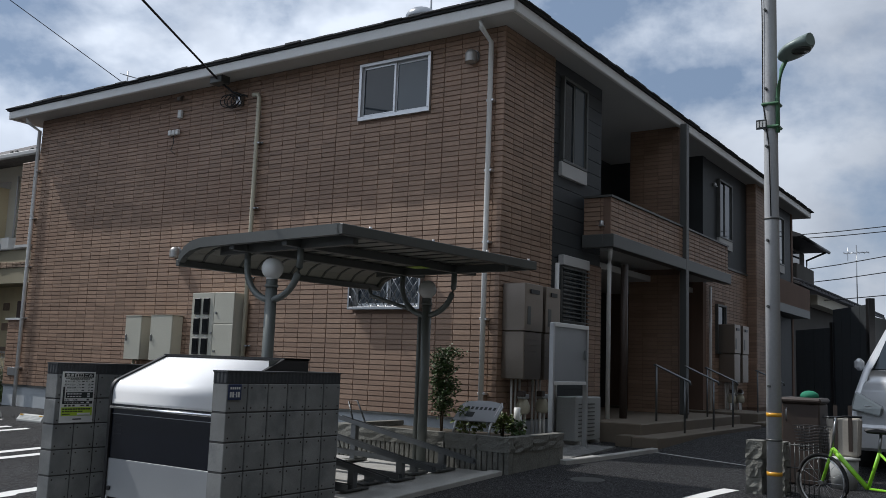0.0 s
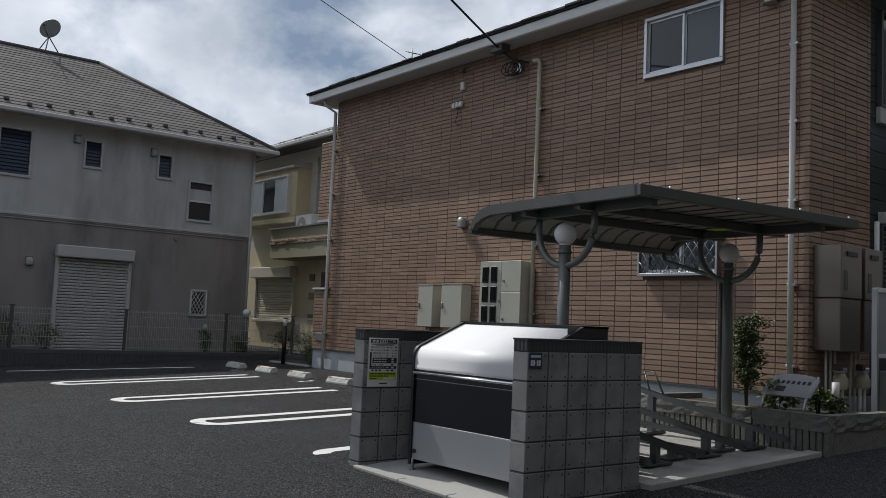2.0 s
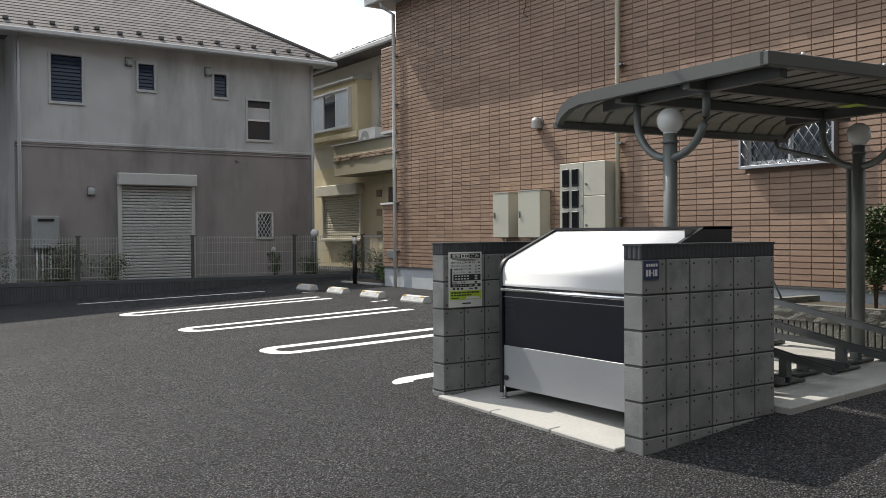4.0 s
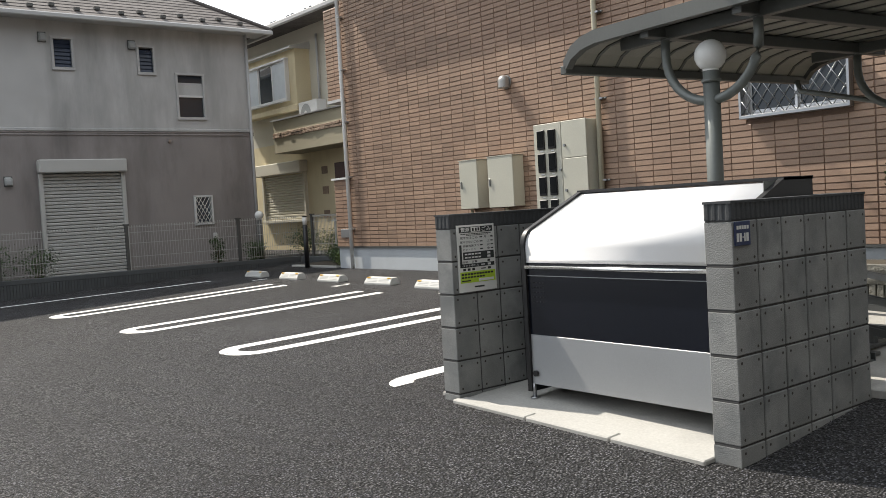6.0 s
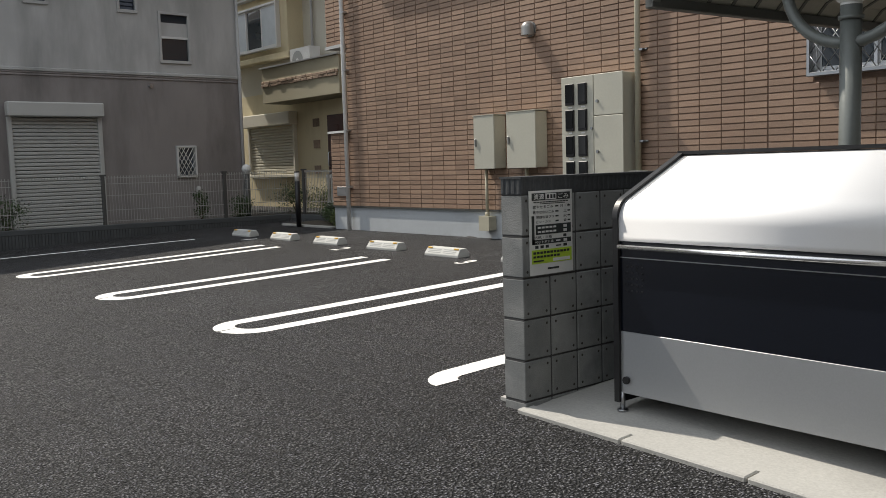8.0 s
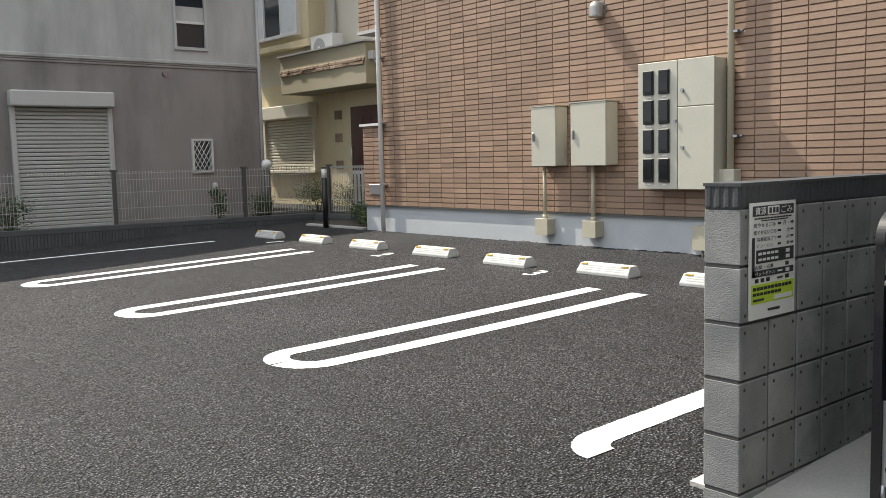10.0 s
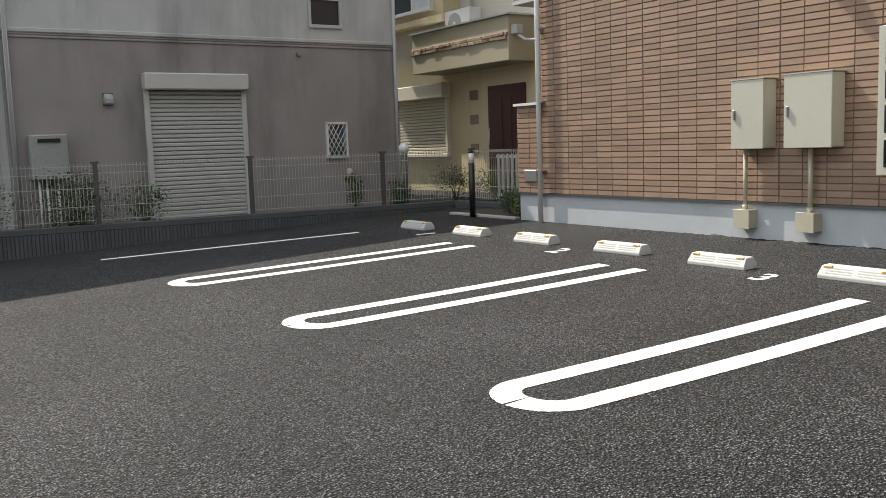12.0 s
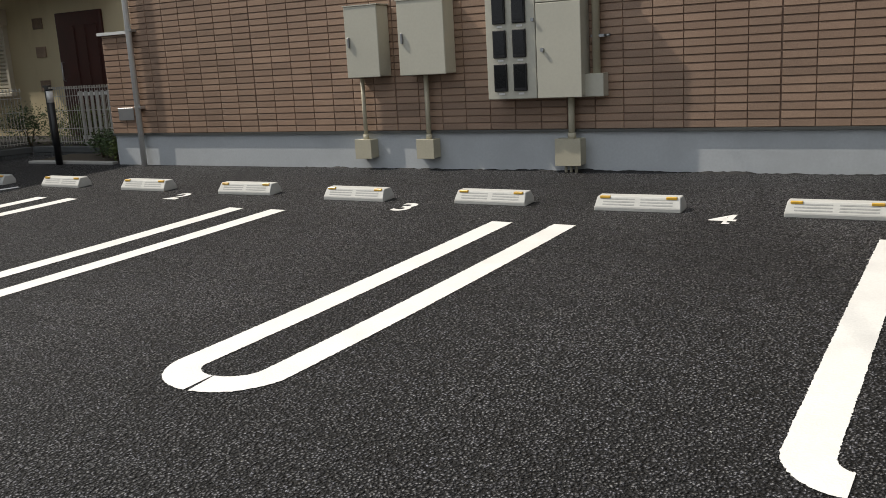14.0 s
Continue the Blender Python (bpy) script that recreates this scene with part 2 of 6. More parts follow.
OLIVE = pbr("olive_render", (0.41, 0.375, 0.27), 0.9, var=0.1, big=0.8, fine=60, bump=0.3)
DOORWOOD = pbr("dark_red_door", (0.06, 0.018, 0.014), 0.45, var=0.2, big=4, fine=30)
STONE = pbr("band_stone", (0.33, 0.245, 0.18), 0.9, var=0.3, big=9, fine=50, bump=0.7, rand=0.25)
FENCE = pbr("grey_fence", (0.50, 0.50, 0.47), 0.5, 0.1, var=0.08)
FENCEPOST = pbr("fence_post", (0.10, 0.10, 0.095), 0.5, 0.2, var=0.08)
KERBBLOCK = pbr("ribbed_block", (0.088, 0.094, 0.096), 0.85, var=0.18, big=3, fine=80, bump=0.4, rand=0.1)
PLANTERBLOCK = pbr("split_stone", (0.185, 0.185, 0.165), 0.9, var=0.25, big=12, fine=55, bump=0.9, rand=0.12, dist=0.012)
SOIL = pbr("soil", (0.06, 0.05, 0.035), 0.95, var=0.3, fine=40, bump=0.8)
LEAF = pbr("leaf", (0.055, 0.095, 0.028), 0.5, var=0.25, big=5, fine=30, bump=0.1, rand=0.4)
LEAF2 = pbr("bright_leaf", (0.13, 0.17, 0.05), 0.5, var=0.25, big=5, fine=30, bump=0.1, rand=0.35)
BARK = pbr("bark", (0.10, 0.075, 0.05), 0.9, var=0.3, fine=30, bump=0.6)
GRAVEL = pbr("gravel", (0.22, 0.22, 0.21), 0.9, var=0.5, big=14, fine=60, bump=1.0, dist=0.02)
POLE = pbr("concrete_pole", (0.44, 0.45, 0.46), 0.75, var=0.1, big=3, fine=60, bump=0.2, tint=(0.38, 0.39, 0.40), stain=1)
REFLECTOR = pbr("amber_reflector", (0.75, 0.45, 0.06), 0.3, var=0.1, big=30)
GREENPAINT = pbr("green_paint", (0.10, 0.22, 0.12), 0.45, var=0.12)
LAMPHEAD = pbr("lamp_head", (0.22, 0.28, 0.26), 0.45, var=0.1)
LAMPGLASS = pbr("headlight_glass", (0.26, 0.28, 0.27), 0.12, 0.3, var=0.1)
LENS = pbr("lamp_lens", (0.05, 0.055, 0.05), 0.2, var=0.1)
GLASS = glass_material("window_glass", (0.025, 0.035, 0.045))
# the blue of the sky mirrored in these panes is put into the base colour
SKYTINTGLASS = glass_material("sky_tinted_glass", (0.085, 0.105, 0.125))
LOUVRE = glass_material("louvre_glass", (0.03, 0.038, 0.06), 0.15)
CURTAIN = pbr("curtain", (0.62, 0.66, 0.68), 0.9, var=0.12, big=4)
BITUMEN = pbr("bitumen", (0.012, 0.012, 0.012), 0.7, var=0.3, fine=140, bump=0.8)
WIRE = pbr("black_cable", (0.012, 0.012, 0.013), 0.6)
TERRACOTTA = pbr("porch_tile", (0.155, 0.128, 0.095), 0.7, var=0.1, big=2.5, fine=50, bump=0.2)
CARPAINT = pbr("silver_paint", (0.60, 0.61, 0.62), 0.28, 0.25, var=0.03)
RUBBER = pbr("rubber", (0.018, 0.018, 0.018), 0.8)
LIME = pbr("lime_paint", (0.28, 0.62, 0.03), 0.35, var=0.05)
STICKER = pbr("yellow_sticker", (0.62, 0.58, 0.25), 0.5, var=0.05)
CANVAS = pbr("canvas", (0.40, 0.37, 0.32), 0.9, var=0.1)
BROWNBOX = pbr("brown_enamel", (0.055, 0.040, 0.032), 0.5, var=0.1)
GREENNET = pbr("green_net", (0.02, 0.20, 0.11), 0.8)
PAPER = pbr("poster_paper", (0.70, 0.71, 0.69), 0.5, var=0.03)
INK = pbr("ink", (0.03, 0.035, 0.035), 0.6)
POSTERLIME = pbr("lime_band", (0.45, 0.62, 0.05), 0.5)
NAVY = pbr("navy_plate", (0.02, 0.035, 0.10), 0.35)
REDBAND = pbr("red_brown_band", (0.10, 0.025, 0.015), 0.5)
FARWALL = pbr("far_wall", (0.10, 0.095, 0.085), 0.9, var=0.15)
FARROOF = pbr("far_roof_tile", (0.07, 0.07, 0.075), 0.7, var=0.2)


# ---------------- mesh helpers ----------------
def mesh(name, bm, material, bevel=0.0):
    if bevel:
        bmesh.ops.bevel(bm, geom=bm.edges[:], offset=bevel, segments=1, affect="EDGES", clamp_overlap=True)
    bmesh.ops.recalc_face_normals(bm, faces=bm.faces[:])
    me = bpy.data.meshes.new(name)
    bm.to_mesh(me)
    bm.free()
    for m in (material if isinstance(material, (list, tuple)) else [material]):
        me.materials.append(m)
    return me


def part(name, bm, material, parent=None, label="", bevel=0.0):
    """Links a bmesh as one mesh object under a thing."""
    ob = new(name, mesh(name, bm, material, bevel))
    if parent:
        ob.parent = parent
    if label:
        ob["label"] = label
    return ob


def thing(name, label, category, group="", kind="", at=(0, 0, 0)):
    ob = new(name)
    ob.empty_display_size = 0.1
    ob.location = at
    return tagged(ob, label, category, group, kind)


def solid(name, bm, material, label, category, group="", kind="", bevel=0.0):
    return tagged(part(name, bm, material, None, "", bevel), label, category, group, kind)


def box(x0, x1, y0, y1, z0, z1, bm=None):
    bm = bm or bmesh.new()
    v = [bm.verts.new(p) for p in ((x0, y0, z0), (x1, y0, z0), (x1, y1, z0), (x0, y1, z0), (x0, y0, z1), (x1, y0, z1), (x1, y1, z1), (x0, y1, z1))]
    for f in ((3, 2, 1, 0), (4, 5, 6, 7), (0, 1, 5, 4), (1, 2, 6, 5), (2, 3, 7, 6), (3, 0, 4, 7)):
        bm.faces.new([v[i] for i in f])
    return bm


def prism(outline, axis, a, b, bm=None):
    """An outline of (u, w) pairs drawn out along an axis from a to b. axis x: (y, z); y: (x, z); z: (x, y)."""
    bm = bm or bmesh.new()
    put = {"x": lambda u, w, s: (s, u, w), "y": lambda u, w, s: (u, s, w), "z": lambda u, w, s: (u, w, s)}[axis]
    p = [bm.verts.new(put(u, w, a)) for u, w in outline]
    q = [bm.verts.new(put(u, w, b)) for u, w in outline]
    k = len(outline)
    bm.faces.new(p)
    bm.faces.new(q[::-1])
    for i in range(k):
        bm.faces.new((p[i], p[(i + 1) % k], q[(i + 1) % k], q[i]))
    return bm


def tube(points, r, bm=None, sides=10, ends=True):
    """A round bar along points; r may be a list."""
    bm = bm or bmesh.new()
    pts = [Vector(p) for p in points]
    rs = r if isinstance(r, (list, tuple)) else [r] * len(pts)
    rings = []
    up = Vector((0, 0, 1))
    for i, p in enumerate(pts):
        d = (pts[min(i + 1, len(pts) - 1)] - pts[max(i - 1, 0)]).normalized()
        a = d.cross(up if abs(d.z) < 0.95 else Vector((1, 0, 0))).normalized()
        b = d.cross(a)
        rings.append([bm.verts.new(p + rs[i] * (math.cos(2 * math.pi * k / sides) * a + math.sin(2 * math.pi * k / sides) * b)) for k in range(sides)])
    for s, t in zip(rings, rings[1:]):
        for k in range(sides):
            f = bm.faces.new((s[k], s[(k + 1) % sides], t[(k + 1) % sides], t[k]))
            f.smooth = True
    if ends:
        bm.faces.new(rings[0])
        bm.faces.new(rings[-1][::-1])
    return bm


def lathe(profile, c, bm=None, sides=16):
    """Turned about the upright through c: profile of (radius, height)."""
    bm = bm or bmesh.new()
    rings = [[bm.verts.new((c[0] + max(r, 1e-4) * math.cos(2 * math.pi * k / sides), c[1] + max(r, 1e-4) * math.sin(2 * math.pi * k / sides), c[2] + z)) for k in range(sides)] for r, z in profile]
    for s, t in zip(rings, rings[1:]):
        for k in range(sides):
            bm.faces.new((s[k], s[(k + 1) % sides], t[(k + 1) % sides], t[k])).smooth = True
    bm.faces.new(rings[0][::-1])
    bm.faces.new(rings[-1])
    return bm


def ball(c, r, bm=None, flat=1.0):
    n = 9
    return lathe([(r * math.sin(math.pi * i / n), -r * flat * math.cos(math.pi * i / n)) for i in range(n + 1)], c, bm, 18)


def raw(name, verts, faces, material):
    me = bpy.data.meshes.new(name)
    me.from_pydata(verts, [], faces)
    me.materials.append(material)
    me.update()
    return me


def gz(y, x=-20.0):
    """Height of the paved ground, which falls from the flats towards the road and, before the enclosure, towards the drive."""
    y = min(max(y, -9.0), 13.0)
    z = -0.0465 + 0.0436 * (y - 4.557) - 0.0196 * min(max(y - 8.4, 0.0), 1.3)
    return z - 0.025 * min(max(x + 6.2, 0.0), 6.0) * min(max((5.8 - y) / 1.1, 0.0), 1.0)


# ---------------- ground ----------------
def ground():
    bm = bmesh.new()
    xs = [-400, -60, -30, -20, -10, -6.2, -4.5, -2.5, -0.2, 10, 40, 400]
    ys = [-400, -60, -9, 0, 4.7, 5.25, 5.8, 8.4, 9.7, 13, 40, 400]
    g = [[bm.verts.new((x, y, gz(y, x))) for x in xs] for y in ys]
    for a, b in zip(g, g[1:]):
        for i in range(len(xs) - 1):
            bm.faces.new((a[i], a[i + 1], b[i + 1], b[i]))
    return solid("ground", bm, ASPHALT, "dark new asphalt paving with coarse open grain", "ground", kind="structure")


ground()


def on_ground(bm, lift=0.004):
    """Drapes a flat bmesh, drawn at z = 0, on the sloping paving."""
    for v in bm.verts:
        v.co.z += gz(v.co.y, v.co.x) + lift
    return bm


def strip(points, w, bm=None):
    """A flat painted line along points, its edges finely ragged on the coarse stones."""
    bm = bm or bmesh.new()
    pts = []
    for a, b in zip(points, points[1:]):
        a, b = Vector(a), Vector(b)
        k = max(1, int((b - a).length / 0.011))
        pts += [a.lerp(b, i / k) for i in range(k)]
    pts.append(Vector(points[-1]))
    row = []
    for i, p in enumerate(pts):
        d = (pts[min(i + 2, len(pts) - 1)] - pts[max(i - 2, 0)]).normalized()
        s = Vector((-d.y, d.x))
        l = w / 2 + random.gauss(0, 0.0017)
        r = w / 2 + random.gauss(0, 0.0017)
        row.append((bm.verts.new((*(p + s * l), 0)), bm.verts.new((*(p - s * r), 0))))
    for a, b in zip(row, row[1:]):
        bm.faces.new((a[0], a[1], b[1], b[0]))
    return bm


def bay_line(xl, xr, lean, y0, y1):
    """A long loop of paint, open at the wall end and split at its tip."""
    w = 0.165
    a, b = xl + w / 2, xr - w / 2
    c, r, ry = (a + b) / 2, (b - a) / 2, 0.19
    bm = bmesh.new()

    def at(x, y):
        s = (y1 - y) / (y1 - y0)
        return (x - lean * s - 0.06 * s ** 3, y)

    def side(x, turn):
        straight = [at(x, y1 - 0.3 * i) for i in range(int((y1 - y0 - ry - w / 2) / 0.3) + 1)]
        bend = [at(c - turn * r * math.cos(t), y0 + w / 2 + ry - ry * math.sin(t)) for t in [i * math.pi / 80 for i in range(40)]]
        return straight + bend + [at(c - turn * 0.008, y0 + w / 2)]
    strip(side(a, 1), w, bm)
    strip(side(b, -1), w, bm)
    return solid("parking_line", on_ground(bm), LINE, "white painted parking bay loop on dark asphalt", "line marking", "parking bay lines", "structure")


bay_line(-9.575, -8.94, 0.145, 4.48, 7.56)
bay_line(-12.10, -11.48, 0.20, 4.47, 7.62)
bay_line(-14.74, -14.12, 0.31, 4.45, 7.70)
bm = strip([(-7.02, 7.55), (-7.06, 6.2), (-7.095, 4.80)] + [(-6.955 - 0.14 * math.cos(t), 4.80 - 0.165 * math.sin(t)) for t in [i * math.pi / 80 for i in range(1, 41)]], 0.165)
solid("parking_line", on_ground(bm), LINE, "white painted parking line ending in a hook beside the enclosure", "line marking", "parking bay lines", "structure")
bm = strip([(-17.6, 4.45), (-16.75, 7.62)], 0.11)
strip([(-15.72, 7.9), (-15.62, 8.12)], 0.09, bm)
solid("parking_line", on_ground(bm), LINE, "thin white painted boundary line in shade", "line marking", "parking bay lines", "structure")
solid("drain_edging", on_ground(strip([(-3.78, 11.02), (-2.1, 10.42)], 0.05)), CONC, "thin pale concrete edging across the drive", "edging", kind="structure")
solid("road_line", on_ground(strip([(-2.36, 7.9), (-2.20, 8.82)], 0.15)), LINE, "white painted line at the drive entrance", "line marking", kind="structure")


def number(text, x, y):
    cu = bpy.data.curves.new("numeral", "FONT")
    cu.body, cu.size, cu.align_x, cu.align_y, cu.offset = text, 0.37, "CENTER", "CENTER", 0.008
    tmp = new("numeral", cu)
    dg = bpy.context.evaluated_depsgraph_get()
    me = bpy.data.meshes.new_from_object(tmp.evaluated_get(dg))
    bpy.data.objects.remove(tmp)
    bm = bmesh.new()
    bm.from_mesh(me)
    bmesh.ops.scale(bm, vec=(0.95, 1.0, 1), verts=bm.verts[:])
    bmesh.ops.translate(bm, vec=(x, y, 0), verts=bm.verts[:])
    solid("bay_number", on_ground(bm), LINE, "white painted parking bay numeral on asphalt", "numeral", "parking bay numbers", "structure")


number("4", -8.05, 7.89)
number("3", -10.50, 7.88)
number("2", -13.04, 7.95)


def wheel_stop():
    t = thing("wheel_stop", "low white concrete wheel stop with small amber reflectors", "wheel stop", "wheel stops along the wall")
    w = 0.31
    bm = prism([(-0.085, 0.0), (0.085, 0.0), (0.085, 0.045), (0.055, 0.10), (-0.035, 0.10), (-0.085, 0.03)], "x", -w, w)
    for v in bm.verts:
        if v.co.z > 0.06:
            v.co.x *= 0.955
    part("body", bm, STOP, t, bevel=0.005)
    for s in (-1, 1):
        # grooves drawn as proud strips, their shade given by a darker grey
        for f in (0.2, 0.45, 0.7):
            y, z = -0.085 + 0.05 * f - 0.001, 0.03 + 0.07 * f + 0.001
            quad = [(y, z), (y + 0.0055, z + 0.0077), (y + 0.0085, z + 0.0055), (y + 0.003, z - 0.0022)]
            part("groove", prism(quad, "x", s * 0.02, s * 0.25), GROOVE, t)
        part("reflector", box(s * 0.238 - 0.038, s * 0.238 + 0.038, -0.050, -0.026, 0.085, 0.103), REFLECTOR, t, "small amber reflector", bevel=0.003)
    return t


first = wheel_stop()
STOPS = [(-7.39, 8.12), (-8.68, 8.12), (-9.86, 8.17), (-11.12, 8.14), (-12.40, 8.22), (-13.74, 8.24), (-15.02, 8.27), (-16.30, 8.28)]
for i, (x, y) in enumerate(STOPS):
    m = pose(x, y, gz(y) - 0.002, 2.5, 0, random.uniform(-1.5, 1.5))
    if i == 0:
        first.matrix_basis = m
    else:
        copy_thing(first, m)

def ragged_edge(x0, x1, y):
    """Torn bituminous edge where the paving meets the footing."""
    bm = bmesh.new()
    rnd = random.Random(71)
    row, x, h = [], x0, 0.01
    while x < x1:
        h = min(max(h + rnd.uniform(-0.007, 0.007), 0.001), 0.026)
        z = gz(y)
        row.append([bm.verts.new(p) for p in ((x, y - 0.035 - 0.6 * h, z - 0.004), (x, y - 0.012, z + h), (x, y + 0.03, z + h * 0.8), (x, y + 0.03, z - 0.02))])
        x += rnd.uniform(0.018, 0.045)
    for a, b in zip(row, row[1:]):
        for i in range(3):
            bm.faces.new((a[i], b[i], b[i + 1], a[i + 1]))
    solid("paving_edge", bm, BITUMEN, "torn black bitumen edge along the footing", "paving edge", kind="structure")


ragged_edge(-12.9, -5.3, 9.71)


def stone_chips(count):
    """Single pale chips lying on the asphalt."""
    rnd = random.Random(5)
    verts, faces = [], []
    for _ in range(count):
        x, y, r = rnd.uniform(-12.5, -6.8), rnd.uniform(2.9, 9.4), rnd.uniform(0.004, 0.009)
        z, a, i = gz(y, x), rnd.uniform(0, 6.28), len(verts)
        for k in range(3):
            verts.append((x + r * math.cos(a + 2.1 * k), y + 0.7 * r * math.sin(a + 2.1 * k), z))
        verts.append((x + 0.2 * r, y, z + 0.7 * r))
        faces += [(i, i + 1, i + 3), (i + 1, i + 2, i + 3), (i + 2, i, i + 3)]
    tagged(new("stone_chips", raw("stone_chips", verts, faces, STOP)), "loose pale stone chips on the asphalt", "chips", kind="stuff")


stone_chips(36)

# ---------------- the flats: shell ----------------
XL, XR, YF, YB = -15.34, -5.25, 9.69, 25.0
EAVE = 5.48
flats = thing("apartment_building", "two-storey apartment building clad in brown brick-pattern siding", "building", kind="structure")
WIN = (-7.58, -6.40, 4.53, 5.30)
LAT = (-7.52, -6.40, 1.90, 2.40)


def wall_with_holes(name, axis, at, depth, u0, u1, z0, z1, holes, material, parent):
    """A wall slab split round its openings."""
    bm = bmesh.new()
    us = sorted({u0, u1, *[h[0] for h in holes], *[h[1] for h in holes]})
    zs = sorted({z0, z1, *[h[2] for h in holes], *[h[3] for h in holes]})
    for a, b in zip(us, us[1:]):
        for c, d in zip(zs, zs[1:]):
            if any(h[0] <= a and b <= h[1] and h[2] <= c and d <= h[3] for h in holes):
                continue
            if axis == "y":
                box(a, b, at, at + depth, c, d, bm)
            else:
                box(at - depth, at, a, b, c, d, bm)
    return part(name, bm, material, parent)


wall_with_holes("wall", "y", YF + 0.012, 0.16, XL, XR - 0.013, 0.53, EAVE + 0.05, [WIN, LAT], JOINT, flats)
wall_with_holes("wall", "x", XR - 0.012, 0.16, YF + 0.18, 11.08, 0.53, EAVE + 0.05, [], JOINT, flats)
part("wall", box(XL + 0.012, XL + 0.17, YF + 0.18, YB, 0.0, EAVE + 0.05), JOINT, flats)
part("wall", box(XL, XR, YB - 0.16, YB, 0.0, EAVE + 0.05), JOINT, flats)
part("footing", box(-15.85, XR - 0.02, YF + 0.02, YF + 0.17, -0.3, 0.515), BASE, flats, "pale blue-grey painted footing")
part("footing", box(XR - 0.18, XR - 0.02, YF + 0.18, 12.7, -0.3, 0.515), BASE, flats)
part("sill_strip", box(-15.875, XR + 0.008, YF - 0.012, YF + 0.10, 0.515, 0.538), BRONZE, flats)
part("ceiling_slab", box(XL + 0.2, XR - 0.2, YF + 0.2, YB - 0.2, 2.75, 2.85), SOFFIT, flats)

# roof: white fascia, soffit, shingles in a low hip
ex0, ex1, ey0, ey1 = -15.80, -4.90, 9.27, 25.6
bm = box(ex0 + 0.02, ex1 - 0.02, ey0 + 0.02, ey1 - 0.02, EAVE, EAVE + 0.02)
part("soffit", bm, SOFFIT, flats)
for a in ((ex0, ex1, ey0, ey0 + 0.06), (ex0, ex1, ey1 - 0.06, ey1), (ex0, ex0 + 0.06, ey0 + 0.06, ey1 - 0.06), (ex1 - 0.06, ex1, ey0 + 0.06, ey1 - 0.06)):
    part("fascia", box(*a, EAVE - 0.02, EAVE + 0.13), WHITE, flats, "white eaves gutter", bevel=0.012)
h, run = 1.75, (ex1 - ex0) / 2
bm = bmesh.new()
base = [bm.verts.new((x, y, EAVE + 0.165)) for x, y in ((ex0 - 0.03, ey0 - 0.03), (ex1 + 0.03, ey0 - 0.03), (ex1 + 0.03, ey1 + 0.03), (ex0 - 0.03, ey1 + 0.03))]
low = [bm.verts.new(v.co - Vector((0, 0, 0.03))) for v in base]
ra, rb = bm.verts.new(((ex0 + ex1) / 2, ey0 + run, EAVE + h)), bm.verts.new(((ex0 + ex1) / 2, ey1 - run, EAVE + h))
for f in ((base[0], base[1], ra), (base[1], base[2], rb, ra), (base[2], base[3], rb), (base[3], base[0], ra, rb), low[::-1]):
    bm.faces.new(f)
for i in range(4):
    bm.faces.new((base[i], low[i], low[(i + 1) % 4], base[(i + 1) % 4]))
part("roof", bm, ROOF, flats, "dark shingle hip roof")


shingle = [mesh("shingle", box(0.0, 0.296, 0.0, 0.12, 0.0, h), ROOF, 0.006) for h in (0.022, 0.03, 0.038)]


def shingle_row(x, y, turn, length):
    """Edge course of the roof, each shingle a little up or down."""
    k = 0.0
    while k < length - 0.1:
        o = new("shingle", random.choice(shingle))
        o.parent = flats
        o.matrix_basis = pose(x, y, EAVE + 0.148 + random.uniform(0, 0.014), -3, 0, turn) @ Matrix.Translation((k, random.uniform(-0.012, 0.006), 0))
        k += 0.30


shingle_row(ex0 - 0.05, ey0 - 0.055, 0, ex1 - ex0 + 0.1)
shingle_row(ex1 + 0.055, ey0 - 0.05, 90, ey1 - ey0)


def window(name, u0, u1, z0, z1, y, parent, panes, frame_m=ALU, inner=WHITE, slide=0.02):
    """A two-leaf sliding window in a wall that faces -y."""
    w = part(name, bmesh.new(), frame_m, parent)
    f = 0.028
    for a in ((u0 - 0.02, u1 + 0.02, z0 - 0.03, z0 + f), (u0 - 0.02, u1 + 0.02, z1 - f, z1 + 0.02), (u0 - 0.02, u0 + f, z0 + f, z1 - f), (u1 - f, u1 + 0.02, z0 + f, z1 - f)):
        part("frame", box(a[0], a[1], y - 0.035, y + 0.10, a[2], a[3]), frame_m, w, bevel=0.004)
    k = len(panes)
    step = (u1 - u0 - 2 * f) / k
    for i, g in enumerate(panes):
        a, b = u0 + f + i * step, u0 + f + (i + 1) * step
        yy = y + (0.045 if i % 2 else 0.02)
        part("pane", box(a + 0.02, b - 0.02, yy, yy + 0.006, z0 + f + 0.02, z1 - f - 0.02), g, w)
        bm = bmesh.new()
        for c in ((a - 0.005, b + 0.005, z0 + f, z0 + f + 0.03), (a - 0.005, b + 0.005, z1 - f - 0.03, z1 - f), (a - 0.005, a + 0.025, z0 + f + 0.03, z1 - f - 0.03), (b - 0.025, b + 0.005, z0 + f + 0.03, z1 - f - 0.03)):
            box(c[0], c[1], yy - 0.012, yy + 0.018, c[2], c[3], bm)
        part("sash", bm, frame_m, w)
    return w


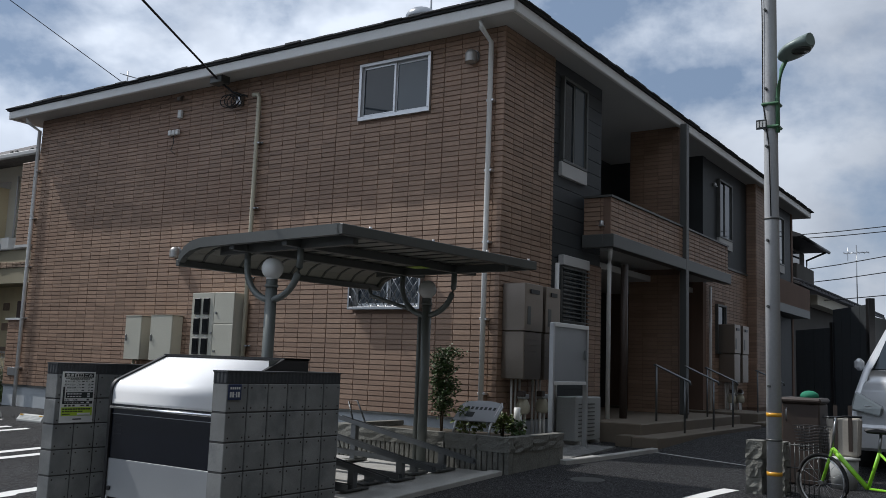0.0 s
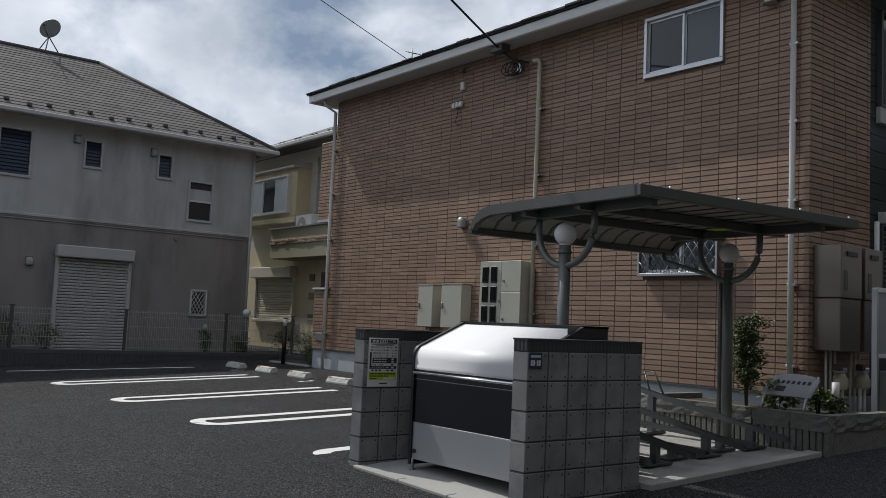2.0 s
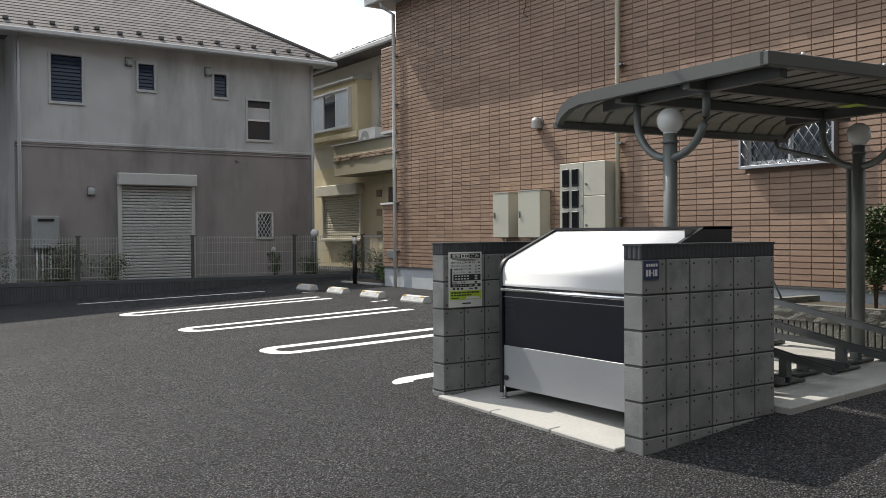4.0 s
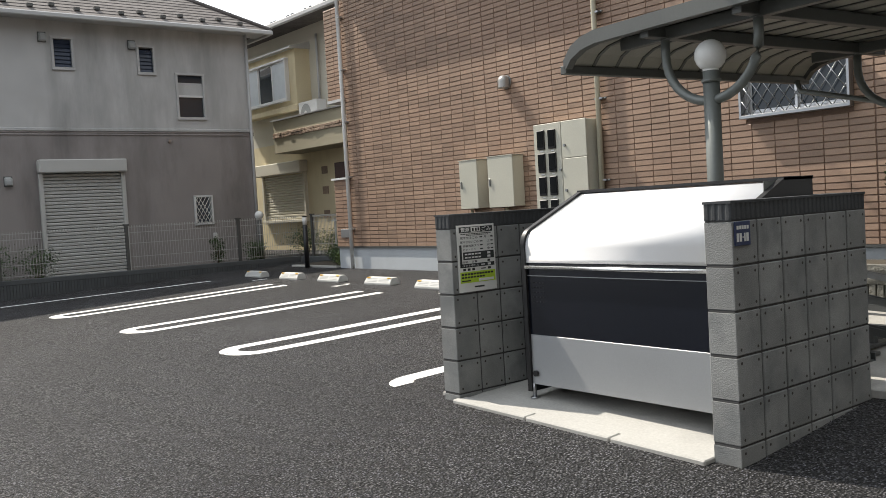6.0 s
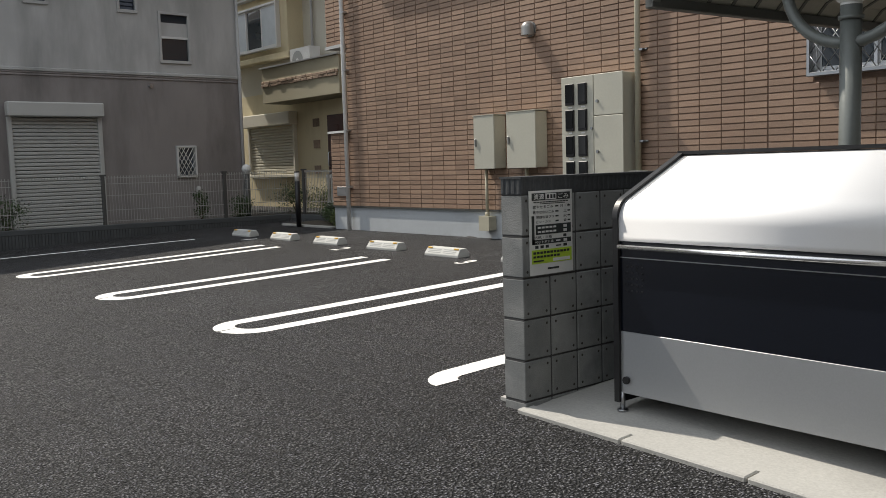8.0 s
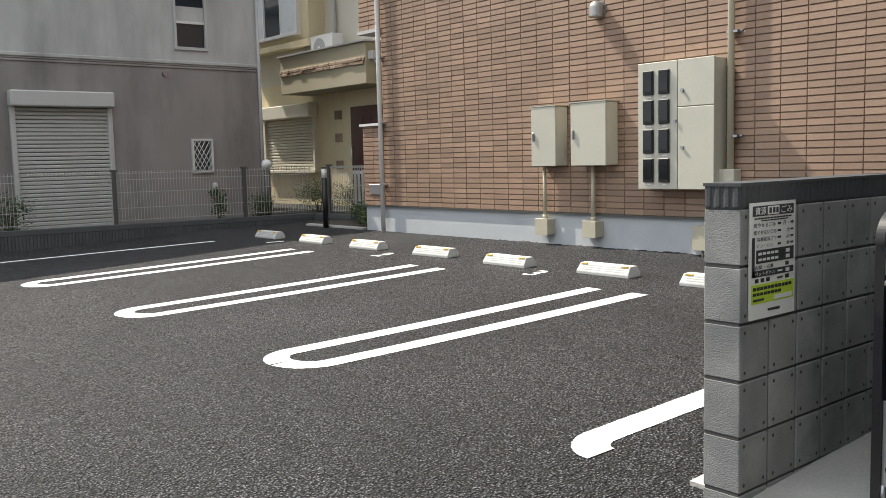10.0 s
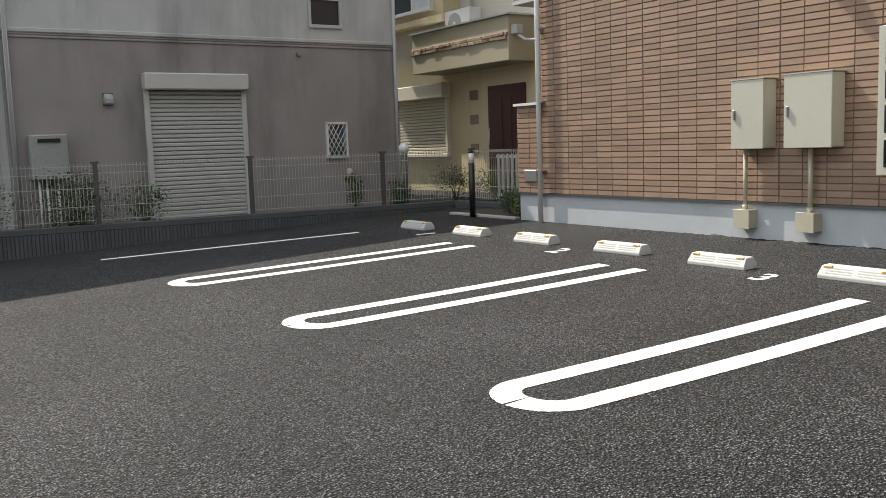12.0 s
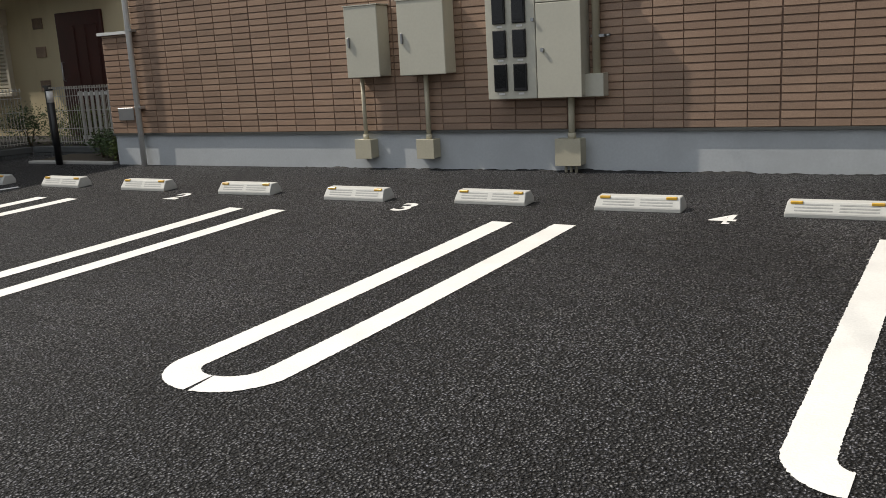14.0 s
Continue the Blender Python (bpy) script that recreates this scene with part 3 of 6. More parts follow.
def lattice(u0, u1, z0, z1, y, pitch, material, parent, r=0.006):
    """A security grille of crossed bars before a window."""
    bm = bmesh.new()
    for sgn in (1, -1):
        k = -(z1 - z0)
        while k < (u1 - u0) + (z1 - z0):
            a, b = (u0 + k, z0), (u0 + k + sgn * (z1 - z0) * 0.72, z1)
            pts = []
            for (pa, pb) in ((a, b),):
                dx, dz = pb[0] - pa[0], pb[1] - pa[1]
                lo, hi = 0.0, 1.0
                for bound, s in ((u0, 1), (u1, -1)):
                    if abs(dx) > 1e-9:
                        t = (bound - pa[0]) / dx
                        if (dx > 0) == (s > 0):
                            lo = max(lo, t)
                        else:
                            hi = min(hi, t)
                if hi - lo > 0.02:
                    pts = [(pa[0] + dx * lo, y + 0.008 * sgn, pa[1] + dz * lo), (pa[0] + dx * hi, y + 0.008 * sgn, pa[1] + dz * hi)]
            if pts:
                tube(pts, r, bm, 5)
            k += pitch
    return part("grille", bm, material, parent, "crossed metal security bars")


window("window", *WIN, YF, flats, [GLASS, SKYTINTGLASS])
lw = window("window", *LAT, YF, flats, [GLASS, GLASS])
lattice(LAT[0] - 0.02, LAT[1] + 0.02, LAT[2], LAT[3], YF - 0.09, 0.125, STEEL, lw, 0.0055)
for a in ((LAT[0] - 0.04, LAT[1] + 0.04, LAT[2] - 0.03, LAT[2] + 0.005), (LAT[0] - 0.04, LAT[1] + 0.04, LAT[3] - 0.005, LAT[3] + 0.025), (LAT[0] - 0.04, LAT[0] - 0.01, LAT[2], LAT[3]), (LAT[1] + 0.01, LAT[1] + 0.04, LAT[2], LAT[3])):
    part("grille_frame", box(a[0], a[1], YF - 0.105, YF - 0.036, a[2], a[3]), STEEL, lw, bevel=0.003)
# backdrop behind the front windows, its dark colour standing in for unlit rooms
part("dark_backdrop", box(XL + 0.3, XR - 0.3, YF + 1.4, YF + 1.45, 0.3, EAVE), DARKWALL, flats)

# street side: dark siding bay, entrance recess, balcony, second dwelling
part("wall", box(XR - 0.2, XR - 0.05, 11.08, 12.72, 0.0, EAVE + 0.02), DARKWALL, flats, "charcoal ribbed siding")
for z in range(27):
    part("siding_board", box(XR - 0.06, XR - 0.035, 11.08, 12.72, 0.10 + 0.2 * z, 0.292 + 0.2 * z), DARKWALL, flats)


def side_window(y0, y1, z0, z1, x, parent, panes, frame_m, sill=None):
    w = part("window", bmesh.new(), frame_m, parent)
    f = 0.04
    for a in ((y0, y1, z0, z0 + f), (y0, y1, z1 - f, z1), (y0, y0 + f, z0 + f, z1 - f), (y1 - f, y1, z0 + f, z1 - f)):
        part("frame", box(x - 0.03, x + 0.05, *a), frame_m, w, bevel=0.004)
    step = (y1 - y0 - 2 * f) / len(panes)
    for i, g in enumerate(panes):
        a = y0 + f + i * step
        part("pane", box(x - 0.02, x + 0.005 + 0.012 * i, a + 0.02, a + step - 0.02, z0 + f, z1 - f), g, w)
        part("sash", box(x - 0.025, x + 0.022, a + step - 0.03, a + step, z0 + f, z1 - f), frame_m, w)
    if sill:
        part("sill", box(x - 0.02, x + 0.04, y0 - 0.01, y1 + 0.01, z0 - sill, z0), SOFFIT, w, "pale panel below the window", bevel=0.005)
    return w


side_window(11.3, 12.1, 4.05, 5.28, XR - 0.02, flats, [GLASS, SKYTINTGLASS], BRONZE, 0.2)
gw = side_window(11.32, 12.12, 1.80, 2.60, XR - 0.02, flats, [GLASS], BRONZE)
for k in range(13):
    part("grille_bar", box(XR + 0.06, XR + 0.075, 11.3, 12.14, 1.83 + 0.06 * k, 1.845 + 0.06 * k), BRONZE, gw)
part("shutter_box", box(XR - 0.02, XR + 0.07, 11.3, 12.14, 2.60, 2.74), SOFFIT, gw, bevel=0.008)
part("wall", box(XR - 0.16, XR - 0.012, 12.25, 12.72, 0.0, 2.72), JOINT, flats)
BX = -4.82
part("recess_wall", box(-7.3, -7.2, 12.4, YB, 0.0, EAVE), DARKWALL, flats)
part("recess_wall", box(-7.2, XR - 0.2, 12.55, 12.7, 0.0, EAVE), DARKWALL, flats)
part("front_door", box(-7.2, -7.12, 13.0, 13.9, 0.45, 2.55), DOORWOOD, flats, "dark brown entrance door", bevel=0.01)
part("front_door", box(-7.2, -7.12, 16.0, 16.9, 0.45, 2.55), DOORWOOD, flats, bevel=0.01)
part("partition_wall", box(-5.85, BX - 0.12, 15.25, 15.43, 0.0, EAVE), JOINT, flats)
part("wall", box(-7.2, XR, 17.5, 17.7, 0.0, 2.96), JOINT, flats)
part("wall", box(-7.2, XR, 17.5, 17.7, 2.96, EAVE), DARKWALL, flats)
part("wall", box(XR - 0.2, XR - 0.012, 17.7, 20.6, 0.0, 3.4), JOINT, flats)
part("wall", box(XR - 0.2, XR - 0.02, 17.7, 20.6, 3.4, EAVE), DARKWALL, flats)
part("wall_trim", box(XR - 0.02, XR + 0.02, 17.7, 20.6, 3.39, 3.43), BRONZE, flats)
part("wall", box(XR - 0.2, XR + 0.2, 20.6, 21.4, 0.0, EAVE), JOINT, flats)
part("wall", box(XR - 0.2, XR - 0.02, 21.4, YB, 0.0, EAVE), DARKWALL, flats)
side_window(18.45, 19.35, 3.98, 5.2, XR, flats, [GLASS, SKYTINTGLASS], BRONZE, 0.2)
side_window(23.0, 23.9, 3.98, 5.2, XR, flats, [GLASS, SKYTINTGLASS], BRONZE, 0.2)
side_window(18.3, 18.9, 1.6, 2.6, XR, flats, [GLASS], BRONZE)
part("entrance_post", tube([(XR + 0.35, 12.75, 0.4), (XR + 0.35, 12.75, 2.75)], 0.055), BROWNBOX, flats)
part("column", box(BX - 0.05, BX + 0.064, 15.08, 15.22, 0.30, EAVE), BRONZE, flats, "dark metal column", bevel=0.006)
part("beam", box(BX - 0.1, BX + 0.06, 12.0, 17.7, 2.92, 3.11), BRONZE, flats, "dark balcony edge beam", bevel=0.008)
part("beam", box(XR, BX - 0.1, 12.0, 12.12, 2.92, 3.11), BRONZE, flats, bevel=0.008)
part("balcony_floor", box(-7.2, BX - 0.1, 12.73, 17.5, 2.96, 3.06), SOFFIT, flats)
part("parapet", box(BX - 0.12, BX - 0.012, 12.05, 17.7, 3.11, 3.65), JOINT, flats)
part("parapet", box(XR, BX - 0.12, 12.062, 12.17, 3.11, 3.65), JOINT, flats)
part("parapet_cap", box(BX - 0.15, BX + 0.02, 12.02, 17.7, 3.65, 3.68), BRONZE, flats)
part("parapet_cap", box(XR, BX - 0.15, 12.02, 12.2, 3.65, 3.68), BRONZE, flats)
part("beam", box(XR - 0.05, BX, 21.6, 24.9, 2.70, 2.9), BRONZE, flats)
part("parapet", box(BX - 0.12, BX, 21.6, 24.9, 2.9, 3.46), JOINT, flats)
part("downpipe", tube([(XR + 0.05, 17.8, 2.9), (XR + 0.05, 17.8, 0.3)], 0.03), WHITE, flats)
part("downpipe", tube([(BX - 0.05, 12.15, 2.92), (BX - 0.12, 12.3, 2.8), (BX - 0.15, 12.35, 2.7), (BX - 0.15, 12.35, 0.1)], 0.032), WHITE, flats, "white downpipe")
part("downpipe", tube([(XR + 0.06, 11.12, 2.6), (XR + 0.06, 11.12, 0.3)], 0.03), WHITE, flats)

# small white hooded vents on the balcony end and beside the far window
for x, y, z in ((XR + 0.3, 12.015, 3.24), (XR + 0.015, 18.22, 5.0)):
    v = part("vent_hood", lathe([(0.0, 0.0), (0.03, 0.0), (0.034, 0.012), (0.034, 0.045), (0.024, 0.065), (0.0, 0.07)], (x, y, z), sides=16), ALU, flats, "small pale hooded vent")
    part("base", box(x - 0.04, x + 0.04, y - 0.03, y + 0.05, z - 0.012, z - 0.002), ALU, v)

# white rainwater pipes, with hoppers and clips
def downpipe(x):
    bm = tube([(x, ey0 + 0.1, EAVE - 0.03), (x, ey0 + 0.1, EAVE - 0.10), (x, YF - 0.06, EAVE - 0.22), (x, YF - 0.06, 3.0), (x, YF - 0.06, gz(YF) + 0.0)], 0.034)
    d = part("downpipe", bm, WHITE, flats, "white downpipe clipped to the siding")
    for z in (0.85, 1.75, 2.7, 3.6, 4.5):
        part("clip", box(x - 0.045, x + 0.06, YF - 0.075, YF + 0.01, z - 0.015, z + 0.015), ALU, d, bevel=0.004)


downpipe(-15.32)
downpipe(-5.43)

# low wing at the far end
part("side_wall", box(-15.87, XL - 0.003, YF + 0.012, YF + 0.16, 0.53, 1.72), JOINT, flats)
part("side_wall_cap", box(-15.91, XL - 0.003, YF - 0.03, YF + 0.18, 1.72, 1.755), WHITE, flats)
part("side_balcony", box(-15.89, XL - 0.003, YF + 0.012, 13.5, 3.13, 4.72), JOINT, flats)
part("side_balcony_base", box(-15.91, XL - 0.003, YF - 0.01, 13.5, 3.08, 3.13), SOFFIT, flats)
part("wall_plate", box(-15.72, -15.46, YF - 0.012, YF - 0.001, 0.70, 0.85), ALU, flats, "small grey plate", bevel=0.003)

# porch platform and steps
porch = thing("porch", "tiled porch platform with one step", "steps", kind="structure")
for y0, y1 in ((11.63, 16.2), (17.3, 18.8)):
    part("platform", box(-7.2, -4.18, y0, y1, 0.0, 0.50), TERRACOTTA, porch, bevel=0.012)
    part("step", box(-4.18, -3.83, y0 - 0.33, y1, 0.0, 0.36), TERRACOTTA, porch, bevel=0.012)
part("step", box(-4.40, -4.18, 11.3, 11.63, 0.0, 0.36), TERRACOTTA, porch)


def handrail(y):
    t = thing("handrail", "slim steel handrail with two posts on the porch step", "handrail", "porch handrails", at=(0, 0, 0))
    part("post", tube([(-4.36, y, 0.50), (-4.36, y, 1.27)], 0.015), RAIL, t)
    part("post", tube([(-3.95, y, 0.36), (-3.95, y, 1.09)], 0.015), RAIL, t)
    part("rail", tube([(-4.40, y, 1.29), (-4.36, y, 1.28), (-3.93, y, 1.09), (-3.88, y, 1.07), (-3.87, y, 1.02)], 0.016), RAIL, t)
    return t


for y in (12.65, 13.95, 14.95, 18.0):
    handrail(y)

# ---------------- things on the front wall ----------------
def wall_cabinet(x0, x1, z0, z1, group):
    t = thing("electrical_box", "cream enamelled wall cabinet with a small latch", "cabinet", group)
    y = YF - 0.215
    part("body", box(x0, x1, y + 0.018, YF, z0, z1), BEIGE, t, bevel=0.006)
    d = part("door", box(x0 - 0.004, x1 + 0.004, y, y + 0.016, z0 - 0.004, z1 + 0.004), BEIGE, t, bevel=0.005)
    zc = (z0 + z1) / 2
    part("latch", box(x0 + 0.03, x0 + 0.055, y - 0.02, y, zc - 0.05, zc + 0.05), STEEL, d, "steel latch", bevel=0.005)
    part("lid_edge", box(x0 - 0.012, x1 + 0.012, y - 0.006, YF, z1 + 0.005, z1 + 0.015), BEIGE, t)
    return t


wall_cabinet(-12.09, -11.71, 1.09, 1.77, "small wall cabinets")
wall_cabinet(-11.47, -10.97, 1.09, 1.78, "small wall cabinets")

mc = thing("meter_cabinet", "cream meter cabinet with eight dark meter windows", "cabinet")
y = YF - 0.22
part("body", box(-10.52, -9.62, y + 0.02, YF, 0.84, 2.12), BEIGE, mc, bevel=0.006)
part("meter_panel", box(-10.525, -10.04, y, y + 0.018, 0.835, 2.125), BEIGE, mc, bevel=0.004)
for i in range(2):
    for j in range(4):
        x, z = -10.452 + 0.195 * i, 0.905 + 0.298 * j
        m = part("meter_window", box(x, x + 0.130, y - 0.022, y, z, z + 0.245), BLACKFRAME, mc, "black meter window", bevel=0.006)
        part("glass", box(x + 0.013, x + 0.117, y - 0.027, y - 0.021, z + 0.03, z + 0.232), METER, m)
        part("tag", box(x + 0.04, x + 0.095, y - 0.005, y - 0.001, z - 0.032, z - 0.014), WHITE, mc)
for z0, z1 in ((0.835, 1.655), (1.662, 2.125)):
    d = part("door", box(-10.033, -9.615, y, y + 0.018, z0, z1), BEIGE, mc, bevel=0.004)
    part("knob", tube([(-9.975, y, z0 + 0.42 if z1 < 2 else z0 + 0.16), (-9.975, y - 0.02, z0 + 0.42 if z1 < 2 else z0 + 0.16)], 0.018), STEEL, d)
part("knob", tube([(-10.06, y, 1.52), (-10.06, y - 0.02, 1.52)], 0.016), STEEL, mc)


def junction(x0, x1, z0, z1, px, ptop, r):
    t = thing("junction_box", "small cream junction box on a conduit at the footing", "junction box", "junction boxes")
    part("box", box(x0, x1, YF - 0.12, YF + 0.02, z0, z1), BEIGEPIPE, t, bevel=0.005)
    part("lid", box(x0 - 0.004, x1 + 0.004, YF - 0.126, YF - 0.12, z0 - 0.004, z1 + 0.004), BEIGEPIPE, t, bevel=0.002)
    part("conduit", tube([(px, YF - 0.06, z1), (px, YF - 0.06, ptop)], r), BEIGEPIPE, t)
    part("collar", tube([(px, YF - 0.06, z1), (px, YF - 0.06, z1 + 0.05)], r + 0.008), BEIGEPIPE, t)
    return t


junction(-12.13, -11.94, 0.27, 0.46, -12.03, 1.09, 0.022)
junction(-11.39, -11.20, 0.275, 0.46, -11.28, 1.09, 0.024)
j = junction(-9.92, -9.68, 0.22, 0.46, -9.78, 0.84, 0.03)
for dx in (-0.05, 0.0, 0.05):
    part("stub", tube([(-9.8 + dx, YF - 0.05, 0.05), (-9.8 + dx, YF - 0.05, 0.22)], 0.014), BEIGEPIPE, j)
cp = thing("conduit_riser", "tall cream conduit rising to the service cables", "pipe")
part("pipe", tube([(-9.535, YF - 0.06, 1.0), (-9.535, YF - 0.06, 3.0), (-9.535, YF - 0.06, 5.10), (-9.565, YF - 0.06, 5.16), (-9.67, YF - 0.06, 5.17)], 0.034), BEIGEPIPE, cp)
part("pull_box", box(-9.645, -9.45, YF - 0.13, YF, 0.83, 1.03), BEIGE, cp, bevel=0.005)
for z in (1.35, 2.35, 3.4, 4.4):
    c = part("clip", box(-9.58, -9.46, YF - 0.075, YF, z - 0.012, z + 0.012), STEEL, cp)
    part("screw", tube([(-9.46, YF - 0.04, z), (-9.415, YF - 0.04, z)], 0.013), STEEL, cp)


def dome_vent(x, z, s=1.0):
    t = thing("wall_vent", "domed stainless wall vent", "vent", "wall vents")
    r = 0.082 * s
    dome = [(r * 1.02, -0.085 * s), (r, -0.075 * s), (r, 0.01 * s)] + [(r * math.cos(i * math.pi / 16), 0.01 * s + r * math.sin(i * math.pi / 16)) for i in range(1, 9)]
    bm = lathe(dome, (x, YF - 0.055 * s, z), sides=20)
    part("hood", bm, VENT, t)
    part("flange", tube([(x, YF + 0.01, z), (x, YF - 0.015, z)], 0.095 * s, sides=18), STEEL, t)
    part("louvre", box(x - 0.06 * s, x + 0.06 * s, YF - 0.12 * s, YF - 0.02, z - 0.082 * s, z - 0.076 * s), BLACKFRAME, t)
    return t


dome_vent(-11.22, 2.80)
dome_vent(-5.73, 5.13)

sa = thing("service_anchor", "small cable brackets and vent plates under the eaves", "bracket")
part("hood", prism([(YF, 5.42), (YF - 0.06, 5.38), (YF - 0.07, 5.33), (YF, 5.33)], "x", -11.44, -11.36), STEEL, sa)
part("plate", box(-11.42, -11.33, YF - 0.05, YF, 5.03, 5.16), WHITE, sa, bevel=0.006)
for k in range(3):
    part("insulator", box(-11.62 + 0.09 * k, -11.55 + 0.09 * k, YF - 0.06, YF, 4.75, 4.84), WHITE, sa, bevel=0.01)
part("tail", tube([(-11.5, YF - 0.03, 4.75), (-11.46, YF - 0.05, 4.62), (-11.52, YF - 0.05, 4.5), (-11.42, YF - 0.04, 4.42)], 0.006), WIRE, sa)
part("eye_box", box(-10.34, -10.08, 9.33, 9.52, 5.36, 5.485), BRONZE, sa, bevel=0.01)
part("clamp", box(-10.02, -9.92, YF - 0.08, YF, 5.05, 5.2), STEEL, sa, bevel=0.006)
cables = thing("service_cable", "thick black service cable coiled where it meets the wall", "cable")
pts = []
for k in range(60):
    a = k * 0.42
    pts.append((-10.18 + 0.14 * math.cos(a) + 0.003 * k, YF - 0.10 - 0.05 * math.sin(a * 0.5), 5.12 + 0.10 * math.sin(a)))
part("coil", tube(pts, 0.009, sides=6), WIRE, cables)
A, B = Vector((-10.2, 9.38, 5.42)), Vector((-1.5, -6.0, 6.6))
mid = [A.lerp(B, t / 24) + Vector((0, 0, -0.25 * math.sin(math.pi * t / 24))) for t in range(25)]
part("span", tube([(-9.75, YF - 0.1, 5.15), (-10.05, YF - 0.14, 5.25)] + [tuple(p) for p in mid], 0.016, sides=6), WIRE, cables)
wire = thing("aerial_wire", "thin overhead wire running to the roof", "cable")
part("span", tube([(-13.15, 9.95, 5.88), (-13.30, 7.7, 6.72), (-13.5, 5.4, 7.7), (-13.95, 0.0, 10.2)], 0.007, sides=5), WIRE, wire)
aer = thing("roof_aerial", "small roof aerial on the shingles", "aerial")
part("mast", tube([(-13.25, 9.95, 5.66), (-13.25, 9.95, 6.20)], 0.012, sides=6), STEEL, aer)
part("boom", tube([(-13.37, 9.95, 6.16), (-13.0, 9.95, 6.04)], 0.008, sides=6), STEEL, aer)
for k in range(4):
    part("element", tube([(-13.33 + 0.09 * k, 9.85, 6.147 - 0.029 * k), (-13.33 + 0.09 * k, 10.05, 6.147 - 0.029 * k)], 0.006, sides=5), STEEL, aer)
dish = thing("satellite_dish", "small grey satellite dish on the roof", "dish")
part("bowl", ball((-7.72, 11.25, 6.60), 0.26, flat=0.6), STEEL, dish)
part("mast", tube([(-7.62, 11.35, 6.1), (-7.62, 11.35, 7.3)], 0.016, sides=6), STEEL, dish)

# ---------------- refuse enclosure ----------------
slab = thing("concrete_slab", "pale concrete slab under the refuse enclosure and cycle shelter", "slab", kind="structure")


def sloped_box(x0, x1, y0, y1, top, depth):
    bm = box(x0, x1, y0, y1, -depth, top)
    return on_ground(bm, 0)


part("slab", sloped_box(-6.5, -4.40, 4.60, 5.797, 0.018, 0.3), CONC, slab)
part("slab", sloped_box(-6.5, -4.40, 5.803, 8.20, 0.018, 0.3), CONC, slab)
kerbs = [(-6.28, -5.66), (-5.652, -5.06), (-5.052, -4.50)]
for a, b in kerbs:
    part("edging", sloped_box(a, b, 4.50, 4.595, 0.022, 0.2), CONC, slab, bevel=0.006)
yy = 5.78
while yy < 8.15:
    part("edging", sloped_box(-4.395, -4.26, yy, min(yy + 0.595, 8.2), 0.045, 0.2), CONC, slab, bevel=0.006)
    yy += 0.60

enc = thing("refuse_enclosure", "grey concrete block enclosure with charcoal fluted coping", "enclosure", kind="structure")
PITCH, RISE, TH, TOP = 0.19, 0.2, 0.145, 0.998


def block_mesh(w, h, sides):
    """A block of width w (local x), thickness TH (local y), with four plugs on its broad faces."""
    bm = box(0.0045, w - 0.0045, 0, TH, 0.0045, h - 0.0045)
    bmesh.ops.bevel(bm, geom=bm.edges[:], offset=0.004, segments=1, affect="EDGES")
    if h > 0.15:
        for y, s in ((-0.001, 1), (TH + 0.001, -1)):
            for px in (0.032, w - 0.032):
                for pz in (0.030, h - 0.030):
                    vs = [bm.verts.new((px + 0.0075 * math.cos(k * math.pi / 3), y, pz + 0.0075 * math.sin(k * math.pi / 3))) for k in range(6)]
                    f = bm.faces.new(vs if s > 0 else vs[::-1])
                    f.material_index = 1
    me = bpy.data.meshes.new("block")
    bm.to_mesh(me)
    bm.free()
    me.materials.append(BLOCK)
    me.materials.append(PLUG)
    return me


full, low_block = block_mesh(PITCH, RISE, 2), block_mesh(PITCH, 0.16, 2)


def block_wall(ox, oy, along, count, pitch=PITCH):
    """A run of stacked blocks from (ox, oy) along +y or +x, five courses and a sunken one."""
    t = part("wall", bmesh.new(), MORTAR, enc)
    length = count * pitch
    core = box(ox + 0.006, ox + TH - 0.006, oy + 0.006, oy + length - 0.006, -0.2, TOP) if along == "y" else box(ox + 0.006, ox + length - 0.006, oy + 0.006, oy + TH - 0.006, -0.2, TOP)
    part("mortar", core, MORTAR, t)
    for c in range(6):
        z = TOP - RISE * (c + 1) if c < 5 else TOP - RISE * 5 - 0.16
        for i in range(count):
            o = new("block", full if c < 5 else low_block)
            o.parent = t
            o.matrix_basis = (pose(ox + TH, oy + i * pitch, z, 0, 0, 90) if along == "y" else pose(ox + i * pitch, oy, z)) @ Matrix.Diagonal((pitch / PITCH, 1, 1, 1))
    return t


def coping(x0, x1, y0, y1):
    """Dark shallow-fluted coping along a wall top, flush with the blocks."""
    bm = bmesh.new()
    e, h = 0.004, 0.074
    box(x0 + e, x1 - e, y0 + e, y1 - e, TOP, TOP + h, bm)
    box(x0 - 0.001, x1 + 0.001, y0 - 0.001, y1 + 0.001, TOP + h, TOP + h + 0.011, bm)
    for lo, hi, along in ((x0, x1, "x"), (y0, y1, "y")):
        n = max(1, round((hi - lo) / 0.037))
        w = (hi - lo) / n
        for i in range(n):
            a, b = lo + w * i + 0.005, lo + w * (i + 1) - 0.005
            for c in ((y0, y1) if along == "x" else (x0, x1)):
                d = e if c in (y0, x0) else -e
                far, mid = c + d, c + d * 0.2
                pts = [(a, far), ((a * 3 + b) / 4, mid), ((a + b * 3) / 4, mid), (b, far)]
                prism([p if along == "x" else p[::-1] for p in pts], "z", TOP + 0.004, TOP + h, bm)
    part("coping", bm, CAP, enc, "charcoal fluted coping")


